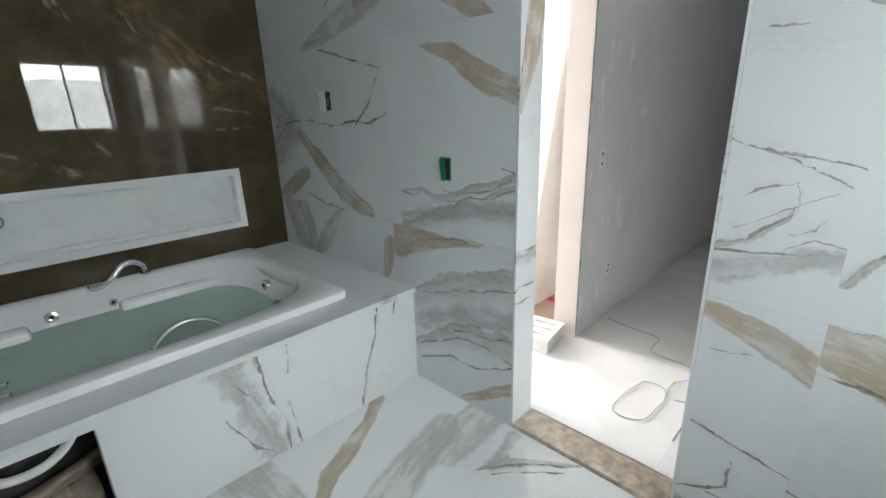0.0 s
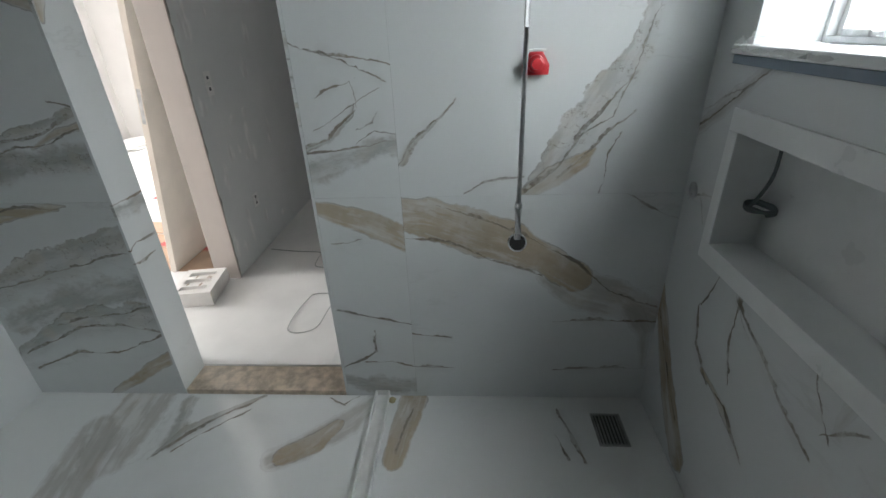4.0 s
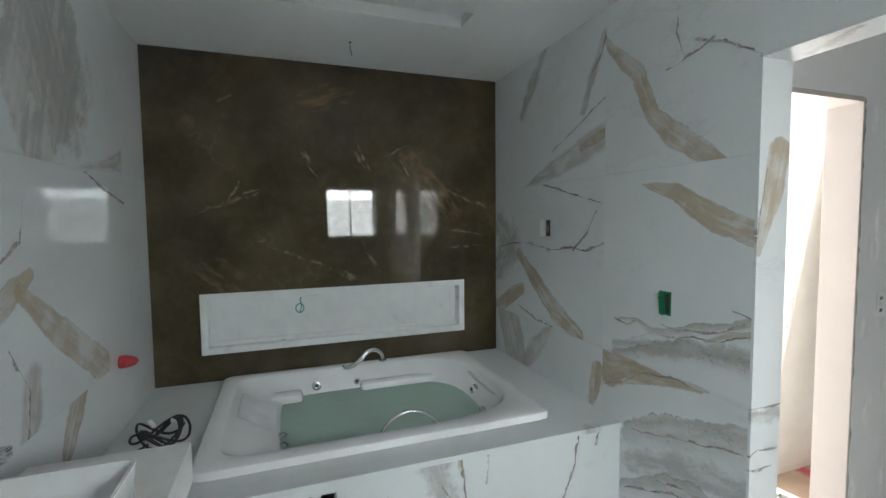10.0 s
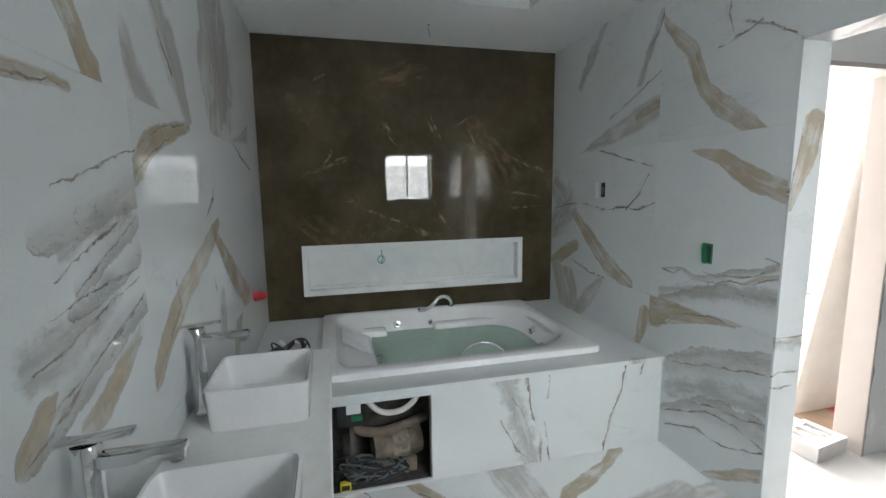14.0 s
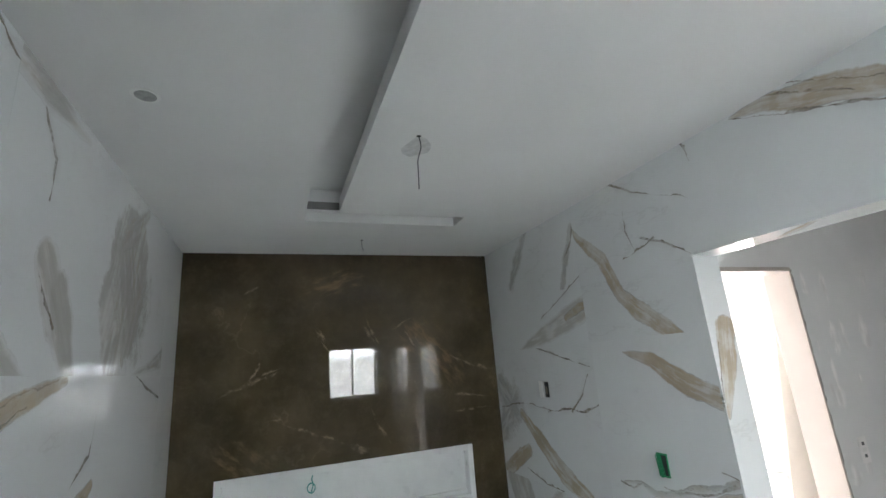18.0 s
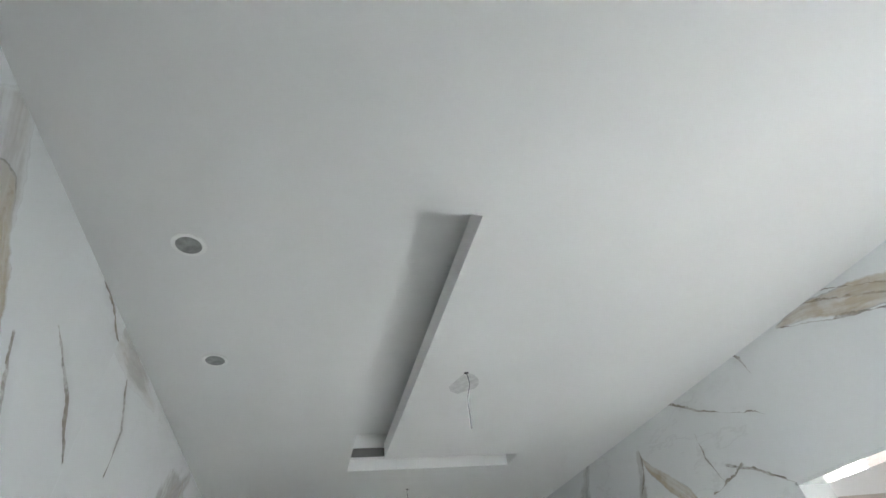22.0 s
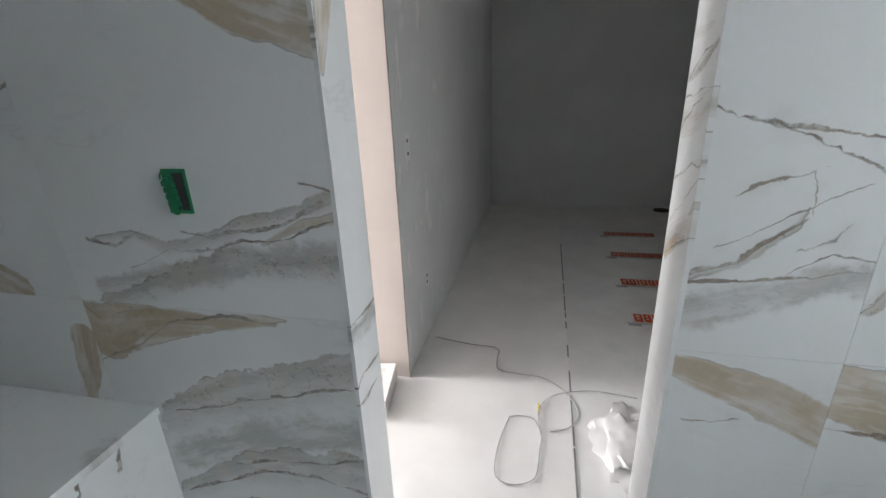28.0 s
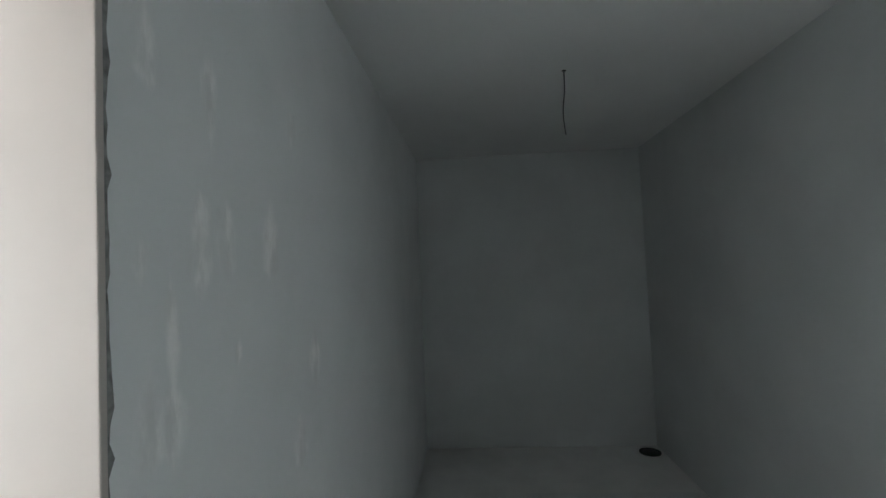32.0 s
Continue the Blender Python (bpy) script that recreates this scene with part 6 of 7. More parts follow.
part("reveal", box(WX0 - 0.010, WX0, YW - REV, YW - 0.0005, WZ0, WZ1), MAT_REV, win)
part("reveal", box(WX0 - 0.01, WX1 + 0.01, YW - REV, YW - 0.0005, WZ1, WZ1 + 0.010), M_STONE, win)
FY = YW - REV
frame_bm = sheet("y", FY - 0.045, FY, WX0 - 0.02, WX1 + 0.02, WZ0 - 0.02, WZ1 + 0.02, [(WX0 + 0.008, WX1 - 0.008, WZ0 + 0.012, WZ1 - 0.012)])
part("window_frame", frame_bm, M_ALU, win)
mid = (WX0 + WX1) / 2
for x0, x1, y in ((WX0 + 0.009, mid + 0.010, FY - 0.020), (mid - 0.010, WX1 - 0.009, FY - 0.042)):
    sash = part("sash", sheet("y", y, y + 0.018, x0, x1, WZ0 + 0.013, WZ1 - 0.013, [(x0 + 0.013, x1 - 0.013, WZ0 + 0.028, WZ1 - 0.026)]), M_ALU, win)
    pane = part("pane", box(x0 + 0.011, x1 - 0.011, y + 0.006, y + 0.010, WZ0 + 0.026, WZ1 - 0.024), glassy("clear_glass", (1, 1, 1), 0.0, 1.45), sash)
    pane.visible_shadow = False
part("track", box(WX0 + 0.03, WX1 - 0.03, FY + 0.0005, FY + 0.012, WZ0 + 0.001, WZ0 + 0.014), M_STEEL, win)
part("latch", box(WX1 - 0.17, WX1 - 0.09, FY + 0.002, FY + 0.030, WZ0 + 0.0145, WZ0 + 0.030, 0.004), M_STEEL, win)
sky_card = part("daylight_backdrop", box(WX0 - 2.5, WX1 + 3.0, FY - 1.42, FY - 1.40, WZ0 - 0.6, WZ1 + 3.0), M_SKY, None)
tagged(sky_card, "bright overcast daylight outside the bathroom window", "backdrop", kind="structure")
sky_card.name = "backdrop"

film = thing("plastic_film", (WX1 - 0.02, YW, WZ0), "crumpled clear plastic film on the window sill", "plastic film")
bm = bmesh.new()
rnd = random.Random(9)
grid = [[bm.verts.new((-0.30 + 0.34 * i / 14, -0.02 + 0.055 * j / 6 + rnd.uniform(-0.004, 0.004), 0.003 + rnd.uniform(0, 0.008) + (-0.022 * (j - 4) / 2 if j > 4 else 0) + (0.02 * max(0, i - 11) / 3) * rnd.random())) for j in range(7)] for i in range(15)]
for i in range(14):
    for j in range(6):
        bm.faces.new((grid[i][j], grid[i + 1][j], grid[i + 1][j + 1], grid[i][j + 1]))
part("sheet", bm, M_FILM, film)
bm = bmesh.new()
grid = [[bm.verts.new((-0.03 + 0.05 * j / 4 + rnd.uniform(-0.004, 0.004), -0.11 + 0.11 * i / 8, 0.004 + (0.11 * (i / 8) ** 2) * (j / 4) + rnd.uniform(0, 0.012))) for j in range(5)] for i in range(9)]
for i in range(8):
    for j in range(4):
        bm.faces.new((grid[i][j], grid[i + 1][j], grid[i + 1][j + 1], grid[i][j + 1]))
part("fold", bm, M_FILM, film)

# long niche under the window
fn = thing("shower_niche", (0, YW, FZ0), "long white stone niche in the shower wall", "wall niche")
fh, fd = FZ1 - FZ0, 0.115
part("back", box(FX0 + 0.035, FX1 - 0.035, -fd - 0.02, -fd, 0.05, fh - 0.05), M_STONE, fn)
part("head", box(FX0, FX1, -fd, 0.006, fh - 0.056, fh, 0.002), M_STONE, fn)
part("shelf", box(FX0, FX1, -fd, 0.006, 0.0, 0.055, 0.002), M_STONE, fn)
part("side", box(FX1 - 0.042, FX1, -fd, 0.006, 0.055, fh - 0.056, 0.002), M_STONE, fn)
part("side", box(FX0, FX0 + 0.042, -fd, 0.006, 0.055, fh - 0.056, 0.002), M_STONE, fn)
cc = thing("cable_coil", (-0.265, YW - 0.055, 0.93), "coiled grey cable hanging from the niche top", "cable")
pts = [(0.005, -0.02, 0.174), (0.0, -0.02, 0.10), (0.0, -0.01, 0.05)] + [(0.042 * math.sin(a), 0.030 * math.cos(a) - 0.01, -0.005 + 0.005 * math.sin(1.7 * a)) for a in [q * 0.45 for q in range(40)]]
part("loop", rod(curve_of(pts, 3), 0.0045, 6), M_GREY, cc, smooth=True)
hole = thing("pipe_outlet", (-0.05, YW, 0.90), "small uncovered pipe outlet in the marble wall", "pipe outlet")
part("ring", lathe([(0.024, 0.0), (0.024, 0.003), (0.016, 0.003), (0.015, 0.0005)], 20, pose(0, 0, 0, -90, 0, 0)), M_STEEL, hole, smooth=True)

# shower
sh = thing("overhead_shower", (-0.10, -3.47, 1.965), "chrome shower head wrapped in clear plastic with loose wires", "shower")
tilt = pose(-0.06, 0.0, 0.030, 0, 5, 0)
part("rose", lathe([(0.018, -0.004), (0.050, -0.004), (0.066, -0.002), (0.074, 0.004), (0.076, 0.032), (0.070, 0.038), (0.030, 0.046)], 40, tilt), M_STEEL, sh, smooth=True)
part("nozzle_ring", lathe([(0.052, -0.0045), (0.052, -0.0065), (0.036, -0.0065), (0.036, -0.0045)], 32, tilt, caps=False), M_RUBBER, sh, "black nozzle ring")
part("nozzle_plate", lathe([(0.034, -0.0055), (0.016, -0.0075), (0.004, -0.0075)], 24, tilt), M_CHROME, sh)
part("neck", lathe([(0.030, 0.040), (0.024, 0.09), (0.019, 0.15), (0.023, 0.18)], 20, pose(-0.05, 0.03, 0.0, 0, 12, 0)), M_CHROME, sh, smooth=True)
bm = lathe([(0.060, 0.045), (0.045, 0.08), (0.050, 0.11), (0.034, 0.15), (0.040, 0.19)], 22, pose(-0.05, 0.03, 0.0, 0, 12, 0))
rnd = random.Random(3)
for v in bm.verts:
    v.co += Vector((rnd.uniform(-1, 1), rnd.uniform(-1, 1), rnd.uniform(-1, 1))) * 0.006
part("plastic_wrap", bm, M_FILM, sh, "crumpled clear plastic wrap")
part("arm", rod(curve_of([(0.099, 0.04, 0.21), (0.05, 0.04, 0.215), (0.0, 0.035, 0.20), (-0.02, 0.03, 0.17)]), 0.013, 12), M_CHROME, sh, smooth=True)
bm = lathe([(0.010, 0.0), (0.034, 0.005), (0.040, 0.02), (0.032, 0.045), (0.012, 0.05)], 18, pose(0.0, 0.035, 0.185, 0, -20, 0))
for v in bm.verts:
    v.co += Vector((rnd.uniform(-1, 1), rnd.uniform(-1, 1), rnd.uniform(-1, 1))) * 0.005
part("bracket", bm, plain("dirty_olive_fitting", (0.16, 0.17, 0.07), 0.5, vary=0.5, scale=60), sh, "dirty olive wall fitting")
for pts in ([(0.02, 0.05, 0.20), (-0.01, 0.075, 0.21), (-0.02, 0.095, 0.235), (-0.02, 0.09, 0.27)], [(0.02, 0.05, 0.20), (-0.01, 0.08, 0.225), (-0.01, 0.085, 0.28)],
            [(0.0, 0.02, 0.19), (-0.03, -0.02, 0.185), (-0.03, -0.04, 0.20)], [(0.0, 0.02, 0.17), (-0.03, -0.03, 0.165), (-0.05, -0.065, 0.18), (-0.055, -0.085, 0.183)],
            [(-0.02, 0.0, 0.16), (-0.05, -0.04, 0.13), (-0.07, -0.05, 0.07)], [(0.0, 0.03, 0.22), (0.0, 0.025, 0.27)], [(-0.02, -0.06, 0.03), (-0.04, -0.10, 0.032), (-0.04, -0.125, 0.034)]):
    part("wire", rod(curve_of(pts, 5), 0.003, 6), M_BLACK, sh, "loose black wire", smooth=True)
for pts in ([(0.07, 0.0, 0.0), (0.06, -0.02, -0.05), (0.05, -0.06, -0.065), (0.05, -0.07, -0.07)], [(0.07, -0.01, 0.01), (0.05, -0.03, -0.04), (0.045, -0.05, -0.08)]):
    part("wire", rod(curve_of(pts, 5), 0.0028, 6), plain("green_wire", (0.02, 0.30, 0.16), 0.4), sh, "thin green wire", smooth=True)
hs = thing("hand_shower", (-0.105, -3.405, 0.76), "chrome hand shower hanging on a straight metal hose", "hand shower")
part("hose", rod([(0.0, 0.0, 0.12), (0.003, -0.002, 0.6), (0.004, 0.003, 0.95), (0.0, 0.0, 1.215)], 0.0075, 10), M_STEEL, hs, smooth=True)
loop = [(0.0, 0.0, 1.205), (0.02, 0.01, 1.16), (0.04, 0.035, 1.135), (0.05, 0.03, 1.18), (0.04, -0.01, 1.215), (0.03, -0.02, 1.17), (0.05, 0.0, 1.13), (0.08, 0.02, 1.15)]
part("hose_loop", rod(curve_of(loop, 6), 0.0065, 8), M_STEEL, hs, smooth=True)
part("grip", rod([(0.0, 0.0, 0.13), (0.0, 0.0, 0.115), (0.0, 0.0, 0.03), (-0.004, 0.0, 0.01)], [0.011, 0.013, 0.012, 0.013], 14), M_CHROME, hs, smooth=True)
rose = part("rose", lathe([(0.012, 0.018), (0.027, 0.010), (0.030, 0.0), (0.027, -0.003)], 24, pose(-0.008, 0.0, 0.0, 0, 112, 0)), M_CHROME, hs, smooth=True)
part("face", lathe([(0.025, -0.0035), (0.004, -0.0045)], 20, pose(-0.008, 0.0, 0.0, 0, 112, 0)), M_RUBBER, rose, "black spray face")
part("holder", rod([(0.100, 0.0, 1.16), (0.02, 0.0, 1.17), (0.0, 0.0, 1.19)], 0.006, 8), M_CHROME, hs, smooth=True)

# shower floor
rail = thing("screen_channel", (-0.72, -2.893, 0.0), "white aluminium floor channel for a shower screen", "floor channel")
M_RAIL = plain("white_coated_aluminium", (0.80, 0.81, 0.80), 0.4, vary=0.06, scale=30)
part("base", box(-0.70, 0.715, -0.030, 0.030, 0.0, 0.008), M_RAIL, rail)
part("lip", box(-0.70, 0.715, -0.030, -0.023, 0.008, 0.030, 0.001), M_RAIL, rail)
part("lip", box(-0.70, 0.715, 0.023, 0.030, 0.008, 0.030, 0.001), M_RAIL, rail)
part("end_cap", box(0.7155, 0.7185, -0.030, 0.030, 0.0, 0.030), M_RAIL, rail)
crumb = thing("sealant_scrap", (-0.03, -2.935, 0.0), "dried sealant scrap beside the screen channel", "scrap")
part("lump", lathe([(0.014, 0.0), (0.016, 0.006), (0.007, 0.016)], 9), plain("yellowed_foam", (0.45, 0.40, 0.24), 0.8), crumb)
dr = thing("floor_drain", (-0.163, -3.772, 0.0), "square steel shower drain flush in the floor", "floor drain")
part("frame", sheet("z", 0.0005, 0.004, -0.075, 0.075, -0.055, 0.055, [(-0.065, 0.065, -0.045, 0.045)]), M_STEEL, dr)
part("well", box(-0.065, 0.065, -0.045, 0.045, 0.0006, 0.0012), plain("drain_shadow", (0.12, 0.13, 0.13), 0.8), dr)
for k in range(7):
    part("bar", box(-0.065, 0.065, -0.042 + k * 0.0128, -0.036 + k * 0.0128, 0.0014, 0.0036), M_STEEL, dr)

# ceiling holes and wires


def spot(at):
    s = thing("recessed_spot", at, "empty recessed spotlight ring in the ceiling", "spotlight", "ceiling spotlights")
    part("ring", lathe([(0.031, -0.0005), (0.031, -0.003), (0.040, -0.003), (0.042, -0.0005)], 32, caps=False), M_WHITEPLASTIC, s, smooth=True)
    part("reflector", lathe([(0.004, -0.0006), (0.022, -0.0010), (0.032, -0.0026)], 28), plain("grey_spot_reflector", (0.30, 0.31, 0.31), 0.4, vary=0.3, scale=40), s, smooth=True)
    return s


s = spot((-2.118, -2.560, H))
copy_thing(s, pose(-2.117, -1.990, H))
for x, y, pts in ((-1.195, -1.925, [(0, 0, 0), (0.006, 0.0, -0.05), (-0.006, 0.012, -0.10), (0.0, 0.035, -0.15), (0.01, 0.07, -0.20)]),
                  (-1.16, -0.42, [(0, 0, 0), (0.0, 0.005, -0.035), (0.012, 0.012, -0.075)])):
    w = thing("ceiling_wire", (x, y, H), "thin wire hanging from a ceiling hole", "wire", "ceiling wires")
    part("wire", rod(curve_of(pts, 5), 0.0022, 6), M_GREY, w, smooth=True)
    part("hole", lathe([(0.010, -0.0015), (0.004, -0.0018)], 12), M_DARK, w)
sm = thing("ceiling_smudge", (-1.19, -1.90, H), "grey plaster smudge on the ceiling round a wire hole", "stain")
bm = bmesh.new()
rnd = random.Random(12)
vs = [bm.verts.new((0.015 + 0.075 * math.cos(a) * rnd.uniform(0.6, 1.1), 0.07 + 0.09 * math.sin(a) * rnd.uniform(0.7, 1.1), -0.0008)) for a in [k * math.tau / 11 for k in range(11)]]
bm.faces.new(vs)
part("patch", bm, M_SMUDGE, sm)

# ---- dressing room ----
M_PRINT = plain("orange_red_print", (0.66, 0.11, 0.04), 0.6, vary=0.15, scale=60)
M_SHEET2 = plain("printed_floor_sheet", (0.82, 0.83, 0.83), 0.6, vary=0.06, scale=5.0, bump=0.4, grain=18)
M_CARD = plain("brown_cardboard", (0.46, 0.33, 0.24), 0.85, vary=0.12, scale=7)
M_PANEL = plain("cream_primer_panel", (0.68, 0.62, 0.55), 0.6, vary=0.06)
M_SEAM = plain("grey_seam_dirt", (0.24, 0.24, 0.24), 0.9)
M_PATCH = plain("white_filler", (0.92, 0.92, 0.92), 0.8, vary=0.06)

lining = structure("door_lining", "cream timber lining of the bedroom doorway", "door lining")
part("jamb", box(BX1 - 0.012, BX1 + 0.001, CY1 - 0.006, R0 + 0.006, CF, BH - 0.001, 0.002), M_WOODFRAME, lining)
part("jamb", box(BX0 - 0.001, BX0 + 0.022, CY1 - 0.006, R0 + 0.006, CF, BH - 0.001, 0.002), M_WOODFRAME, lining)
part("head", box(BX0 + 0.022, BX1 - 0.012, CY1 - 0.006, R0 + 0.006, BH - 0.022, BH + 0.001, 0.002), M_WOODFRAME, lining)
# broken plaster edge beside the lining
bm = bmesh.new()
rnd = random.Random(21)
rows = []
for k in range(91):
    z = CF + (BH - 0.012 - CF) * k / 90
    w = 0.005 + 0.012 * max(0.0, noise.noise(Vector((3.1, 0.0, z * 9.0))) + 0.25) + 0.016 * max(0.0, noise.noise(Vector((0.0, 7.7, z * 34.0))) - 0.05)
    rows.append([bm.verts.new((BX1 + 0.0012 + u, CY1 - v, z)) for u, v in ((0.0, 0.0), (0.0, 0.0016), (w, 0.0016), (w + 0.001, 0.0))])
for low, top in zip(rows, rows[1:]):
    for q in range(3):
        bm.faces.new((low[q], low[q + 1], top[q + 1], top[q]))
part("broken_edge", bm, plain("raw_mortar", (0.30, 0.30, 0.29), 0.95, vary=0.4, scale=50), lining, "dark chipped plaster edge")

for x, zz, tall in ((1.125, 1.13, 1.0), (1.335, 0.385, 0.7)):
    so = thing("open_socket", (x, CY1, zz), "white uncovered socket box in the plaster", "socket", "open sockets")
    part("surround", box(-0.034, 0.034, -0.0032, -0.0004, -0.062 * tall, 0.062 * tall, 0.0012), M_PATCH, so)
    for dz in (0.030 * tall, -0.028 * tall):
        part("opening", box(-0.010, 0.010, -0.0042, -0.0033, dz - 0.008, dz + 0.008, 0.0004), M_GREY, so)
    part("insert", box(-0.016, 0.016, -0.005, -0.0025, -0.010, 0.010, 0.001), M_WHITEPLASTIC, so)

# printed protective sheet
SEAM = -2.632
ps = thing("protective_sheet", (WT, SEAM, CF), "white printed floor protection sheet taped along a seam", "floor sheet")
bm = bmesh.new()
rnd = random.Random(8)
nx, ny = 40, 12
lx, ly = 3.40, CY0 + 0.02 - SEAM
grid = [[bm.verts.new((0.02 + lx * i / nx, ly * j / ny, 0.0025 + 0.004 * max(0.0, noise.noise(Vector((i * 0.35, j * 0.5, 2.0)))))) for j in range(ny + 1)] for i in range(nx + 1)]
for i in range(nx):
    for j in range(ny):
        bm.faces.new((grid[i][j], grid[i + 1][j], grid[i + 1][j + 1], grid[i][j + 1]))
part("sheet", bm, M_SHEET2, ps, smooth=True)
x = 0.10
while x < 2.6:
    w = rnd.uniform(0.05, 0.30)
    if rnd.random() < 0.7:
        part("seam_edge", box(x, x + w, -0.004, 0.003, 0.003, 0.0055), M_SEAM, ps, "dirty open seam")
    x += w + rnd.uniform(0.0, 0.05)
# the printed trade word, drawn as plain blocks in its colour
WORD_W = (0.052, 0.052, 0.054, 0.050, 0.050, 0.052, 0.022, 0.050, 0.056)
for r, xr in enumerate((1.115, 1.655, 2.185, 2.735, 3.275)):
    for height in (0.098,):
        y = -3.462
        for k, w in enumerate(WORD_W):
            bm = sheet("z", 0.0072, 0.0078, xr - WT, xr - WT + height, y - SEAM, y - SEAM + w - 0.008,
                       [] if k == 6 else [(xr - WT + 0.030, xr - WT + 0.048, y - SEAM + 0.016, y - SEAM + w - 0.022), (xr - WT + 0.064, xr - WT + 0.080, y - SEAM + 0.014, y - SEAM + w - 0.020)])
            part("print_block", bm, M_PRINT, ps, "orange-red printed block")
            y += w
    part("print_line", box(xr - WT - 0.022, xr - WT - 0.017, -3.40 - SEAM, -2.985 - SEAM, 0.0072, 0.0077), M_GREY, ps)
    part("small_print", box(xr - WT - 0.050, xr - WT - 0.030, -3.06 - SEAM, -2.99 - SEAM, 0.0072, 0.0077), plain("faded_print", (0.45, 0.40, 0.40), 0.7), ps)

# loose cables on the floor
M_PALECABLE = plain("pale_grey_cable", (0.42, 0.43, 0.43), 0.5)
cb = thing("floor_cable", (0.60, -2.45, CF), "thin grey cable lying in loops on the floor sheet", "cable")
run = [(1.30, -1.90, 0), (1.26, -2.10, 0), (1.24, -2.26, 0), (1.14, -2.27, 0), (1.05, -2.29, 0), (1.03, -2.40, 0), (1.02, -2.50, 0), (0.94, -2.60, 0), (0.80, -2.66, 0), (0.70, -2.62, 0), (0.66, -2.54, 0)]
part("run", rod([(p.x - 0.60, p.y + 2.45, 0.006) for p in curve_of(run, 6)], 0.0024, 6), M_PALECABLE, cb, smooth=True)
ring = [(0.72, -2.37), (0.60, -2.345), (0.48, -2.335), (0.40, -2.345), (0.372, -2.39), (0.385, -2.45), (0.43, -2.49), (0.55, -2.50), (0.63, -2.505), (0.72, -2.475), (0.735, -2.42)]
part("loop", rod([(p.x - 0.60, p.y + 2.45, 0.006) for p in curve_of([(*q, 0) for q in ring + ring[:1]], 6)], 0.0024, 6), M_PALECABLE, cb, smooth=True)
part("second_run", rod([(p.x - 0.60, p.y + 2.45, 0.012) for p in curve_of([(0.63, -2.505, 0), (0.76, -2.49, 0), (0.86, -2.53, 0), (0.92, -2.62, 0), (0.95, -2.75, 0), (0.93, -2.92, 0)], 6)], 0.0024, 6), M_PALECABLE, cb, smooth=True)
part("twist", rod([(0.16 + 0.012 * k, -0.045 + 0.006 * (k % 2), 0.010) for k in range(6)], 0.004, 6), M_YELLOW, cb, "yellow cable twist")


def crumpled(name, at, label, category, mat, size, seed, squash=0.5, detail=3):
    """A soft heap: a ball pushed in and out, flat underneath."""
    ob = thing(name, at, label, category)
    bm = bmesh.new()
    bmesh.ops.create_icosphere(bm, subdivisions=detail + 1, radius=1)
    for v in bm.verts:
        n = v.co.normalized()
        k = 1 + 0.45 * noise.noise(n * 1.6 + Vector((seed, 0, 0))) + 0.22 * noise.noise(n * 4.5 + Vector((0, seed, 0))) + 0.10 * abs(noise.noise(n * 11 + Vector((0, 0, seed))))
        v.co = Vector((n.x * size[0] * k, n.y * size[1] * k, max(0.0, n.z * k + squash) * size[2]))
    part("folds", bm, mat, ob, smooth=True)
    return ob


bag = crumpled("black_bag", (1.655, -3.705, CF + 0.006), "crumpled black cloth bag on the floor sheet", "bag", plain("black_cloth", (0.010, 0.013, 0.014), 0.9, vary=0.4, scale=30), (0.21, 0.10, 0.075), 3.0)
bag.rotation_euler = (0, 0, radians(28))
crumpled("pink_cloth", (1.85, -3.755, CF + 0.004), "pink cloth behind the black bag", "cloth", plain("pink_cloth", (0.42, 0.08, 0.14), 0.85, vary=0.2, scale=30), (0.08, 0.045, 0.07), 7.0)
bag = crumpled("red_bag", (1.245, -3.735, CF + 0.006), "small red pouch with a carrying strap", "bag", plain("red_cloth", (0.48, 0.02, 0.03), 0.6, vary=0.2, scale=20), (0.075, 0.05, 0.105), 11.0)
part("strap", rod(curve_of([(0.05, 0.03, 0.125), (0.075, 0.075, 0.145), (0.08, 0.095, 0.10), (0.06, 0.08, 0.05), (0.03, 0.05, 0.03)], 6), 0.006, 6), plain("red_strap", (0.40, 0.02, 0.03), 0.6), bag, "red strap", smooth=True)
bottle = thing("drink_bottle", (1.115, -3.752, CF), "large green plastic bottle with a white cap", "bottle")
M_PET = plain("green_bottle_plastic", (0.012, 0.13, 0.05), 0.12, vary=0.25, scale=18, bump=0.0, coat=0.4)
part("body", lathe([(0.040, 0.0), (0.050, 0.008), (0.052, 0.05), (0.050, 0.06), (0.052, 0.07), (0.052, 0.125), (0.047, 0.150), (0.034, 0.178), (0.018, 0.198), (0.013, 0.204), (0.013, 0.214)], 24), M_PET, bottle, smooth=True)
part("label", lathe([(0.0527, 0.075), (0.0527, 0.120)], 24, caps=False), plain("pale_bottle_label", (0.30, 0.42, 0.30), 0.5, vary=0.5, scale=45), bottle, "pale printed label", smooth=True)
part("cap", lathe([(0.0155, 0.209), (0.0155, 0.226), (0.013, 0.229)], 18), M_WHITEPLASTIC, bottle, "white screw cap", smooth=True)
bag = crumpled("green_bag", (1.03, -3.60, CF + 0.006), "dark green plastic carrier bag", "bag", plain("green_film", (0.015, 0.10, 0.045), 0.3, vary=0.3, scale=20), (0.10, 0.11, 0.055), 15.0)
part("handle", rod(curve_of([(0.06, 0.06, 0.05), (0.12, 0.11, 0.045), (0.13, 0.15, 0.03), (0.08, 0.15, 0.025), (0.04, 0.09, 0.035)], 6), 0.010, 6), plain("green_film_handle", (0.02, 0.13, 0.06), 0.3), bag, smooth=True)
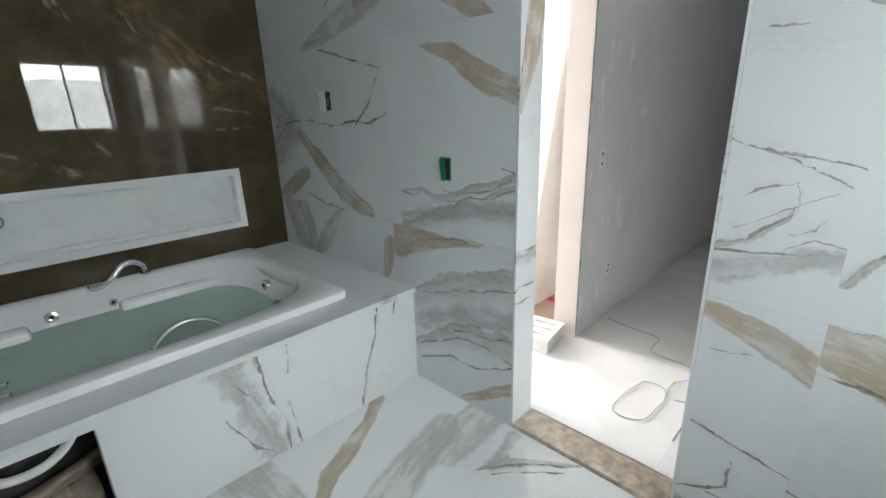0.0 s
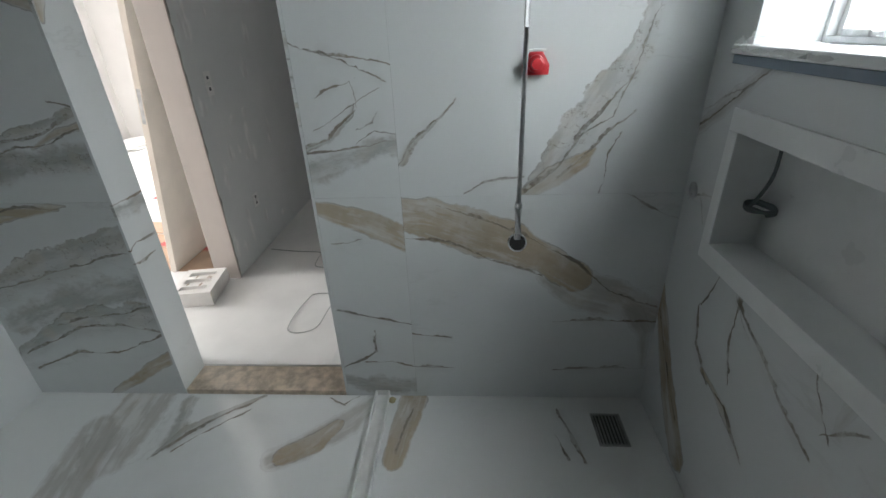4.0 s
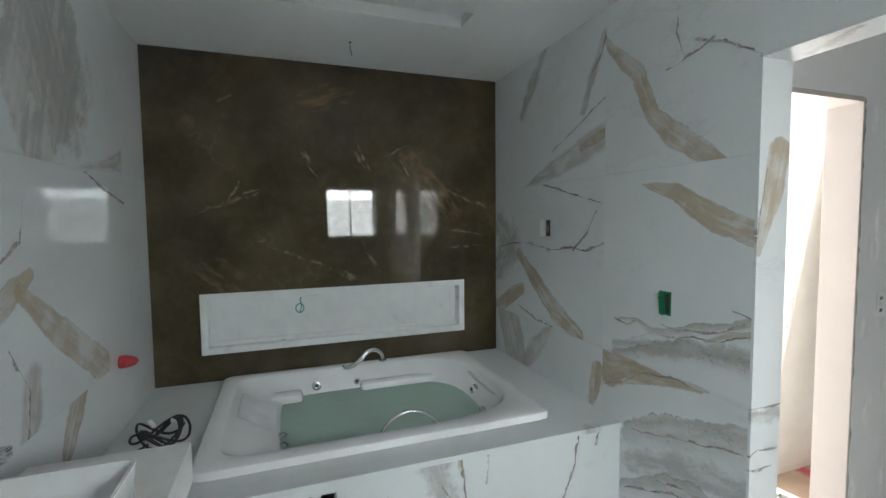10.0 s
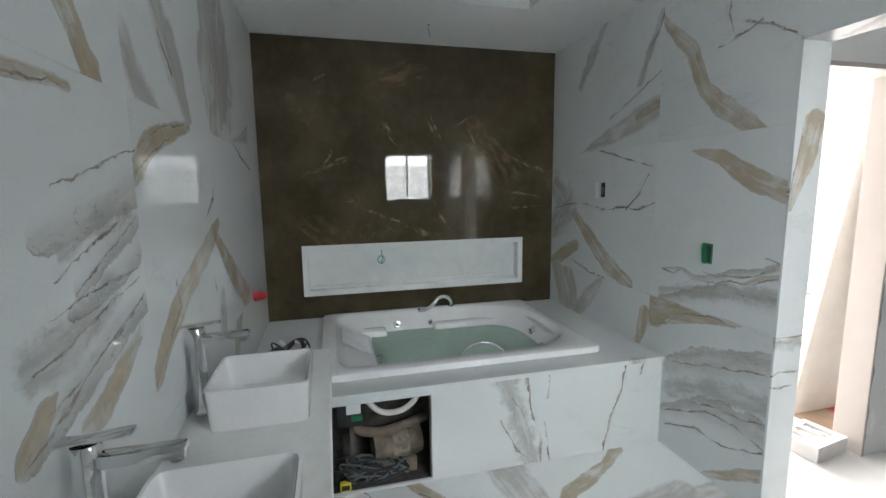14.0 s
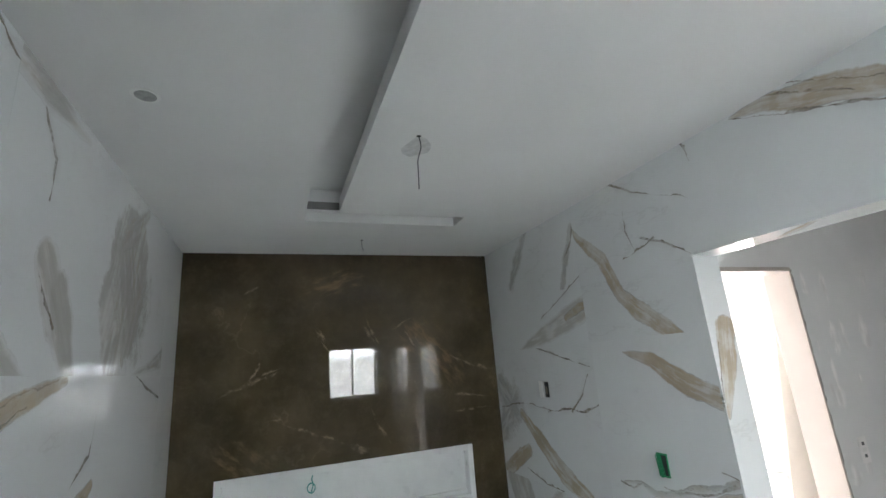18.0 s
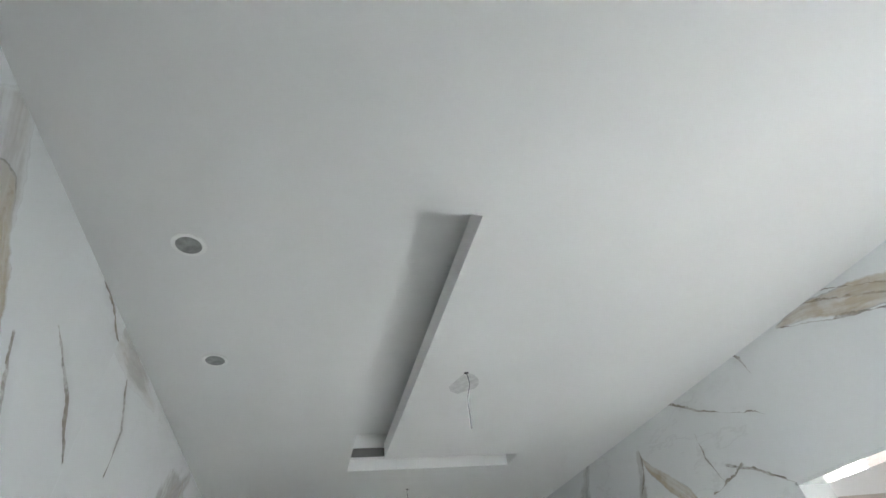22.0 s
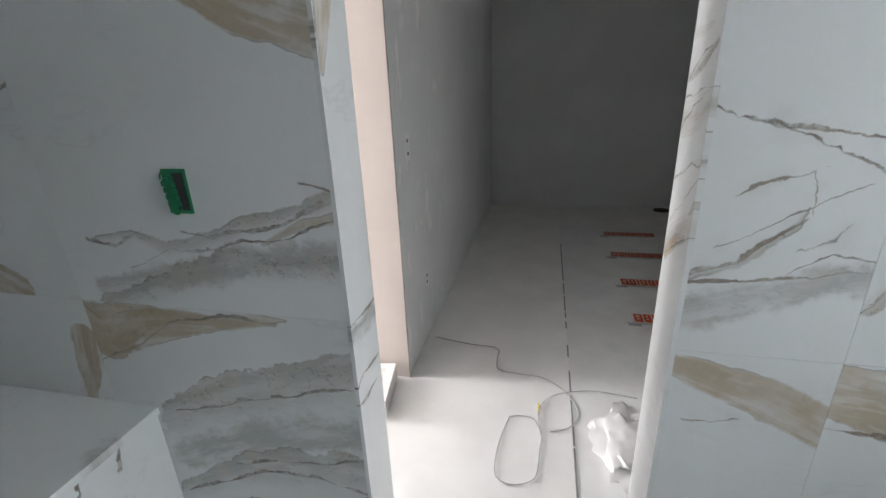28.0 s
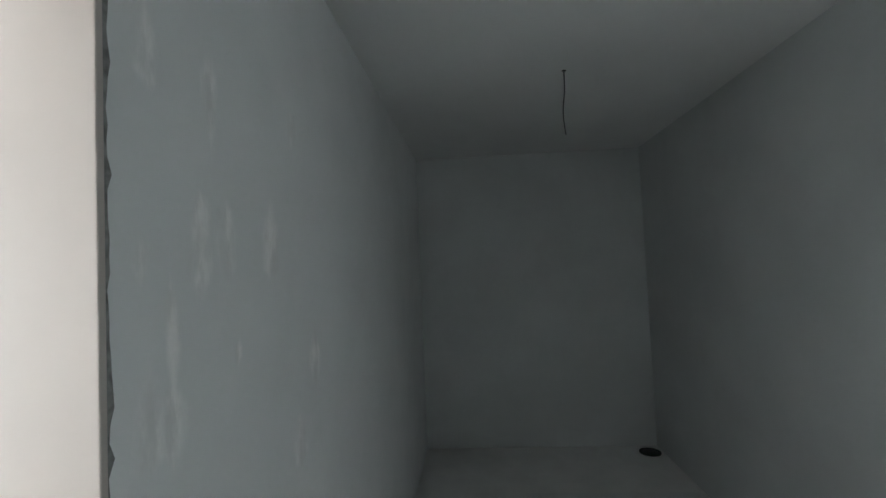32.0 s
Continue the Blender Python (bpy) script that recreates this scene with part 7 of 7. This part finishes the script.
crumpled("plastic_scrap", (0.60, -2.83, CF + 0.006), "crumpled white plastic scrap by the doorway", "plastic scrap", plain("white_film", (0.80, 0.80, 0.80), 0.4, vary=0.06), (0.20, 0.11, 0.05), 23.0)
slab = thing("foam_block", (0.76, -1.72, CF), "white slotted foam packing block with brown smears in the doorway", "packing block")
bm = sheet("z", 0.0, 0.085, -0.15, 0.13, -0.10, 0.12, [(-0.115, -0.070, -0.06, 0.085), (-0.035, 0.010, -0.06, 0.085), (0.045, 0.090, -0.06, 0.085)])
bmesh.ops.transform(bm, matrix=pose(0, 0, 0, 0, 0, 9), verts=bm.verts)
add_box(bm, -0.14, 0.12, -0.09, 0.11, 0.0, 0.066, 0.0, pose(0, 0, 0, 0, 0, 9))
part("block", bm, plain("soiled_white_foam", (0.86, 0.85, 0.83), 0.8, vary=0.05, scale=14), slab, smooth=True)
rnd = random.Random(17)
for k in range(6):
    x, y, w = rnd.choice((-0.052, 0.028)), rnd.uniform(-0.05, 0.06), rnd.uniform(0.008, 0.014)
    bm = bmesh.new()
    bm.faces.new([bm.verts.new((x + 1.6 * w * math.cos(q * 0.7) * rnd.uniform(0.6, 1), y + 0.5 * w * math.sin(q * 0.7) * rnd.uniform(0.5, 1), 0.0856)) for q in range(9)])
    part("smear", bm, plain("brown_smear", (0.42, 0.33, 0.26), 0.8, vary=0.3, scale=60), slab, "dry brown smear")
fd = thing("floor_outlet", (4.22, -3.72, CF), "round dark drain hole in the dressing room floor", "drain hole")
part("ring", lathe([(0.085, 0.0), (0.085, 0.006), (0.07, 0.006), (0.068, 0.002)], 24), M_DARK, fd)
part("plug", lathe([(0.066, 0.002), (0.03, 0.012), (0.006, 0.012)], 20), M_RUBBER, fd)
w = thing("ceiling_wire", (2.65, -2.85, H), "thin wire hanging from a ceiling hole", "wire", "ceiling wires")
part("wire", rod(curve_of([(0, 0, 0), (0.01, 0.0, -0.10), (0.0, 0.015, -0.22), (0.01, 0.005, -0.33)], 5), 0.003, 6), M_GREY, w, smooth=True)
part("hole", lathe([(0.012, -0.0015), (0.004, -0.0018)], 12), M_DARK, w)

# ---- bedroom ----
panel = thing("leaning_panel", (0.985, R0 + 0.30, CF + 0.0065), "cream door leaf leaning against the wall", "door leaf")
tilt = pose(0, 0, 0, math.degrees(math.atan2(0.255, 1.80)), 0, 0)
part("leaf", box(0.0, 0.80, 0.0, 0.035, 0.0, 1.84, 0.002, tilt), M_PANEL, panel)
part("lock_plate", box(-0.0012, 0.0, 0.008, 0.027, 0.92, 1.10, 0.0, tilt), M_STEEL, panel)

M_PRINTRED = plain("faded_red_print", (0.52, 0.10, 0.10), 0.75, vary=0.25, scale=40)
cd = thing("cardboard_sheet", (1.0, -1.66, CF), "flattened brown cardboard with a red printed band on the bedroom floor", "cardboard")
turn = pose(0, 0, 0, 0, 0, -2)
part("sheet", box(0.0, 0.54, 0.0, 0.99, 0.0, 0.006, 0.0, turn), M_CARD, cd)
part("flap", box(0.543, 0.74, 0.02, 1.0, 0.0, 0.006, 0.0, turn @ pose(0, 0, 0, 0, -1.2, 0)), M_CARD, cd)
part("loose_flap", box(-0.16, 0.16, -0.20, 0.20, 0.008, 0.013, 0.0, pose(0.16, 0.52, 0.006, 6, -4, 24)), M_CARD, cd)
part("print_band", box(0.285, 0.415, 0.06, 0.93, 0.0062, 0.0066, 0.0, turn), M_PRINTRED, cd, "faded red printed band")
for k in range(6):
    part("print_gap", box(0.305, 0.395, 0.11 + 0.135 * k, 0.155 + 0.135 * k, 0.0068, 0.0072, 0.0, turn @ pose(0.04, 0.0, 0, 0, 0, 0) @ pose(0, 0, 0, 0, 0, -4)), M_CARD, cd, "bare cardboard gap in the print")
for x in (0.270, 0.424):
    part("print_line", box(x, x + 0.006, 0.05, 0.94, 0.0062, 0.0066, 0.0, turn), M_PRINTRED, cd)
sh2 = thing("protective_sheet", (1.8, -1.55, CF), "white floor protection sheet with faded red print in the bedroom", "floor sheet")
part("sheet", box(0.0, 2.9, 0.0, 1.35, 0.0, 0.003), M_SHEET2, sh2)
for k in range(3):
    part("print_block", box(0.55 + 0.75 * k, 0.65 + 0.75 * k, 0.75, 1.20, 0.0031, 0.0036), M_PRINTRED, sh2, "faded red printed block")

so = thing("open_socket", (4.66, RY1, 0.27), "white uncovered socket box in the bedroom wall", "socket", "open sockets")
part("surround", box(-0.03, 0.03, -0.004, -0.0005, -0.05, 0.05, 0.001), M_PATCH, so)
part("opening", box(-0.015, 0.015, -0.0055, -0.0042, 0.012, 0.036), M_DARK, so)
part("opening", box(-0.015, 0.015, -0.0055, -0.0042, -0.036, -0.012), M_DARK, so)
crumpled("dust_sheet", (4.50, 1.20, CF + 0.001), "white dust sheet heaped in the bedroom corner", "dust sheet", plain("white_cloth", (0.80, 0.79, 0.77), 0.8), (0.30, 0.25, 0.06), 33.0)

# the narrow first window is unseen, added to brighten the dressing room
for n, (axis, at, u0, u1, v0, v1, div) in enumerate((("y", RY1 + 0.06, 0.21, 0.87, 0.25, 2.25, 1), ("x", RX1 + 0.06, -0.38, 1.26, 0.87, 2.10, 3))):
    win = structure("window_%d" % (n + 2), "white aluminium bedroom window with bright daylight, the narrow one added", "window")
    part("window_frame", sheet(axis, at, at + 0.05, u0, u1, v0, v1, [(u0 + 0.05, u1 - 0.05, v0 + 0.05, v1 - 0.05)]), M_ALU, win)
    for k in range(1, div):
        u = u0 + (u1 - u0) * k / div
        part("mullion", sheet(axis, at + 0.005, at + 0.045, u - 0.03, u + 0.03, v0 + 0.05, v1 - 0.05), M_ALU, win)
    card = part("backdrop", sheet(axis, at + 0.5, at + 0.52, u0 - 0.6, u1 + 0.6, v0 - 0.6, v1 + 0.6), M_SKY_BED, None)
    tagged(card, "bright overcast daylight outside the bedroom windows, the narrow one added", "backdrop", kind="structure")
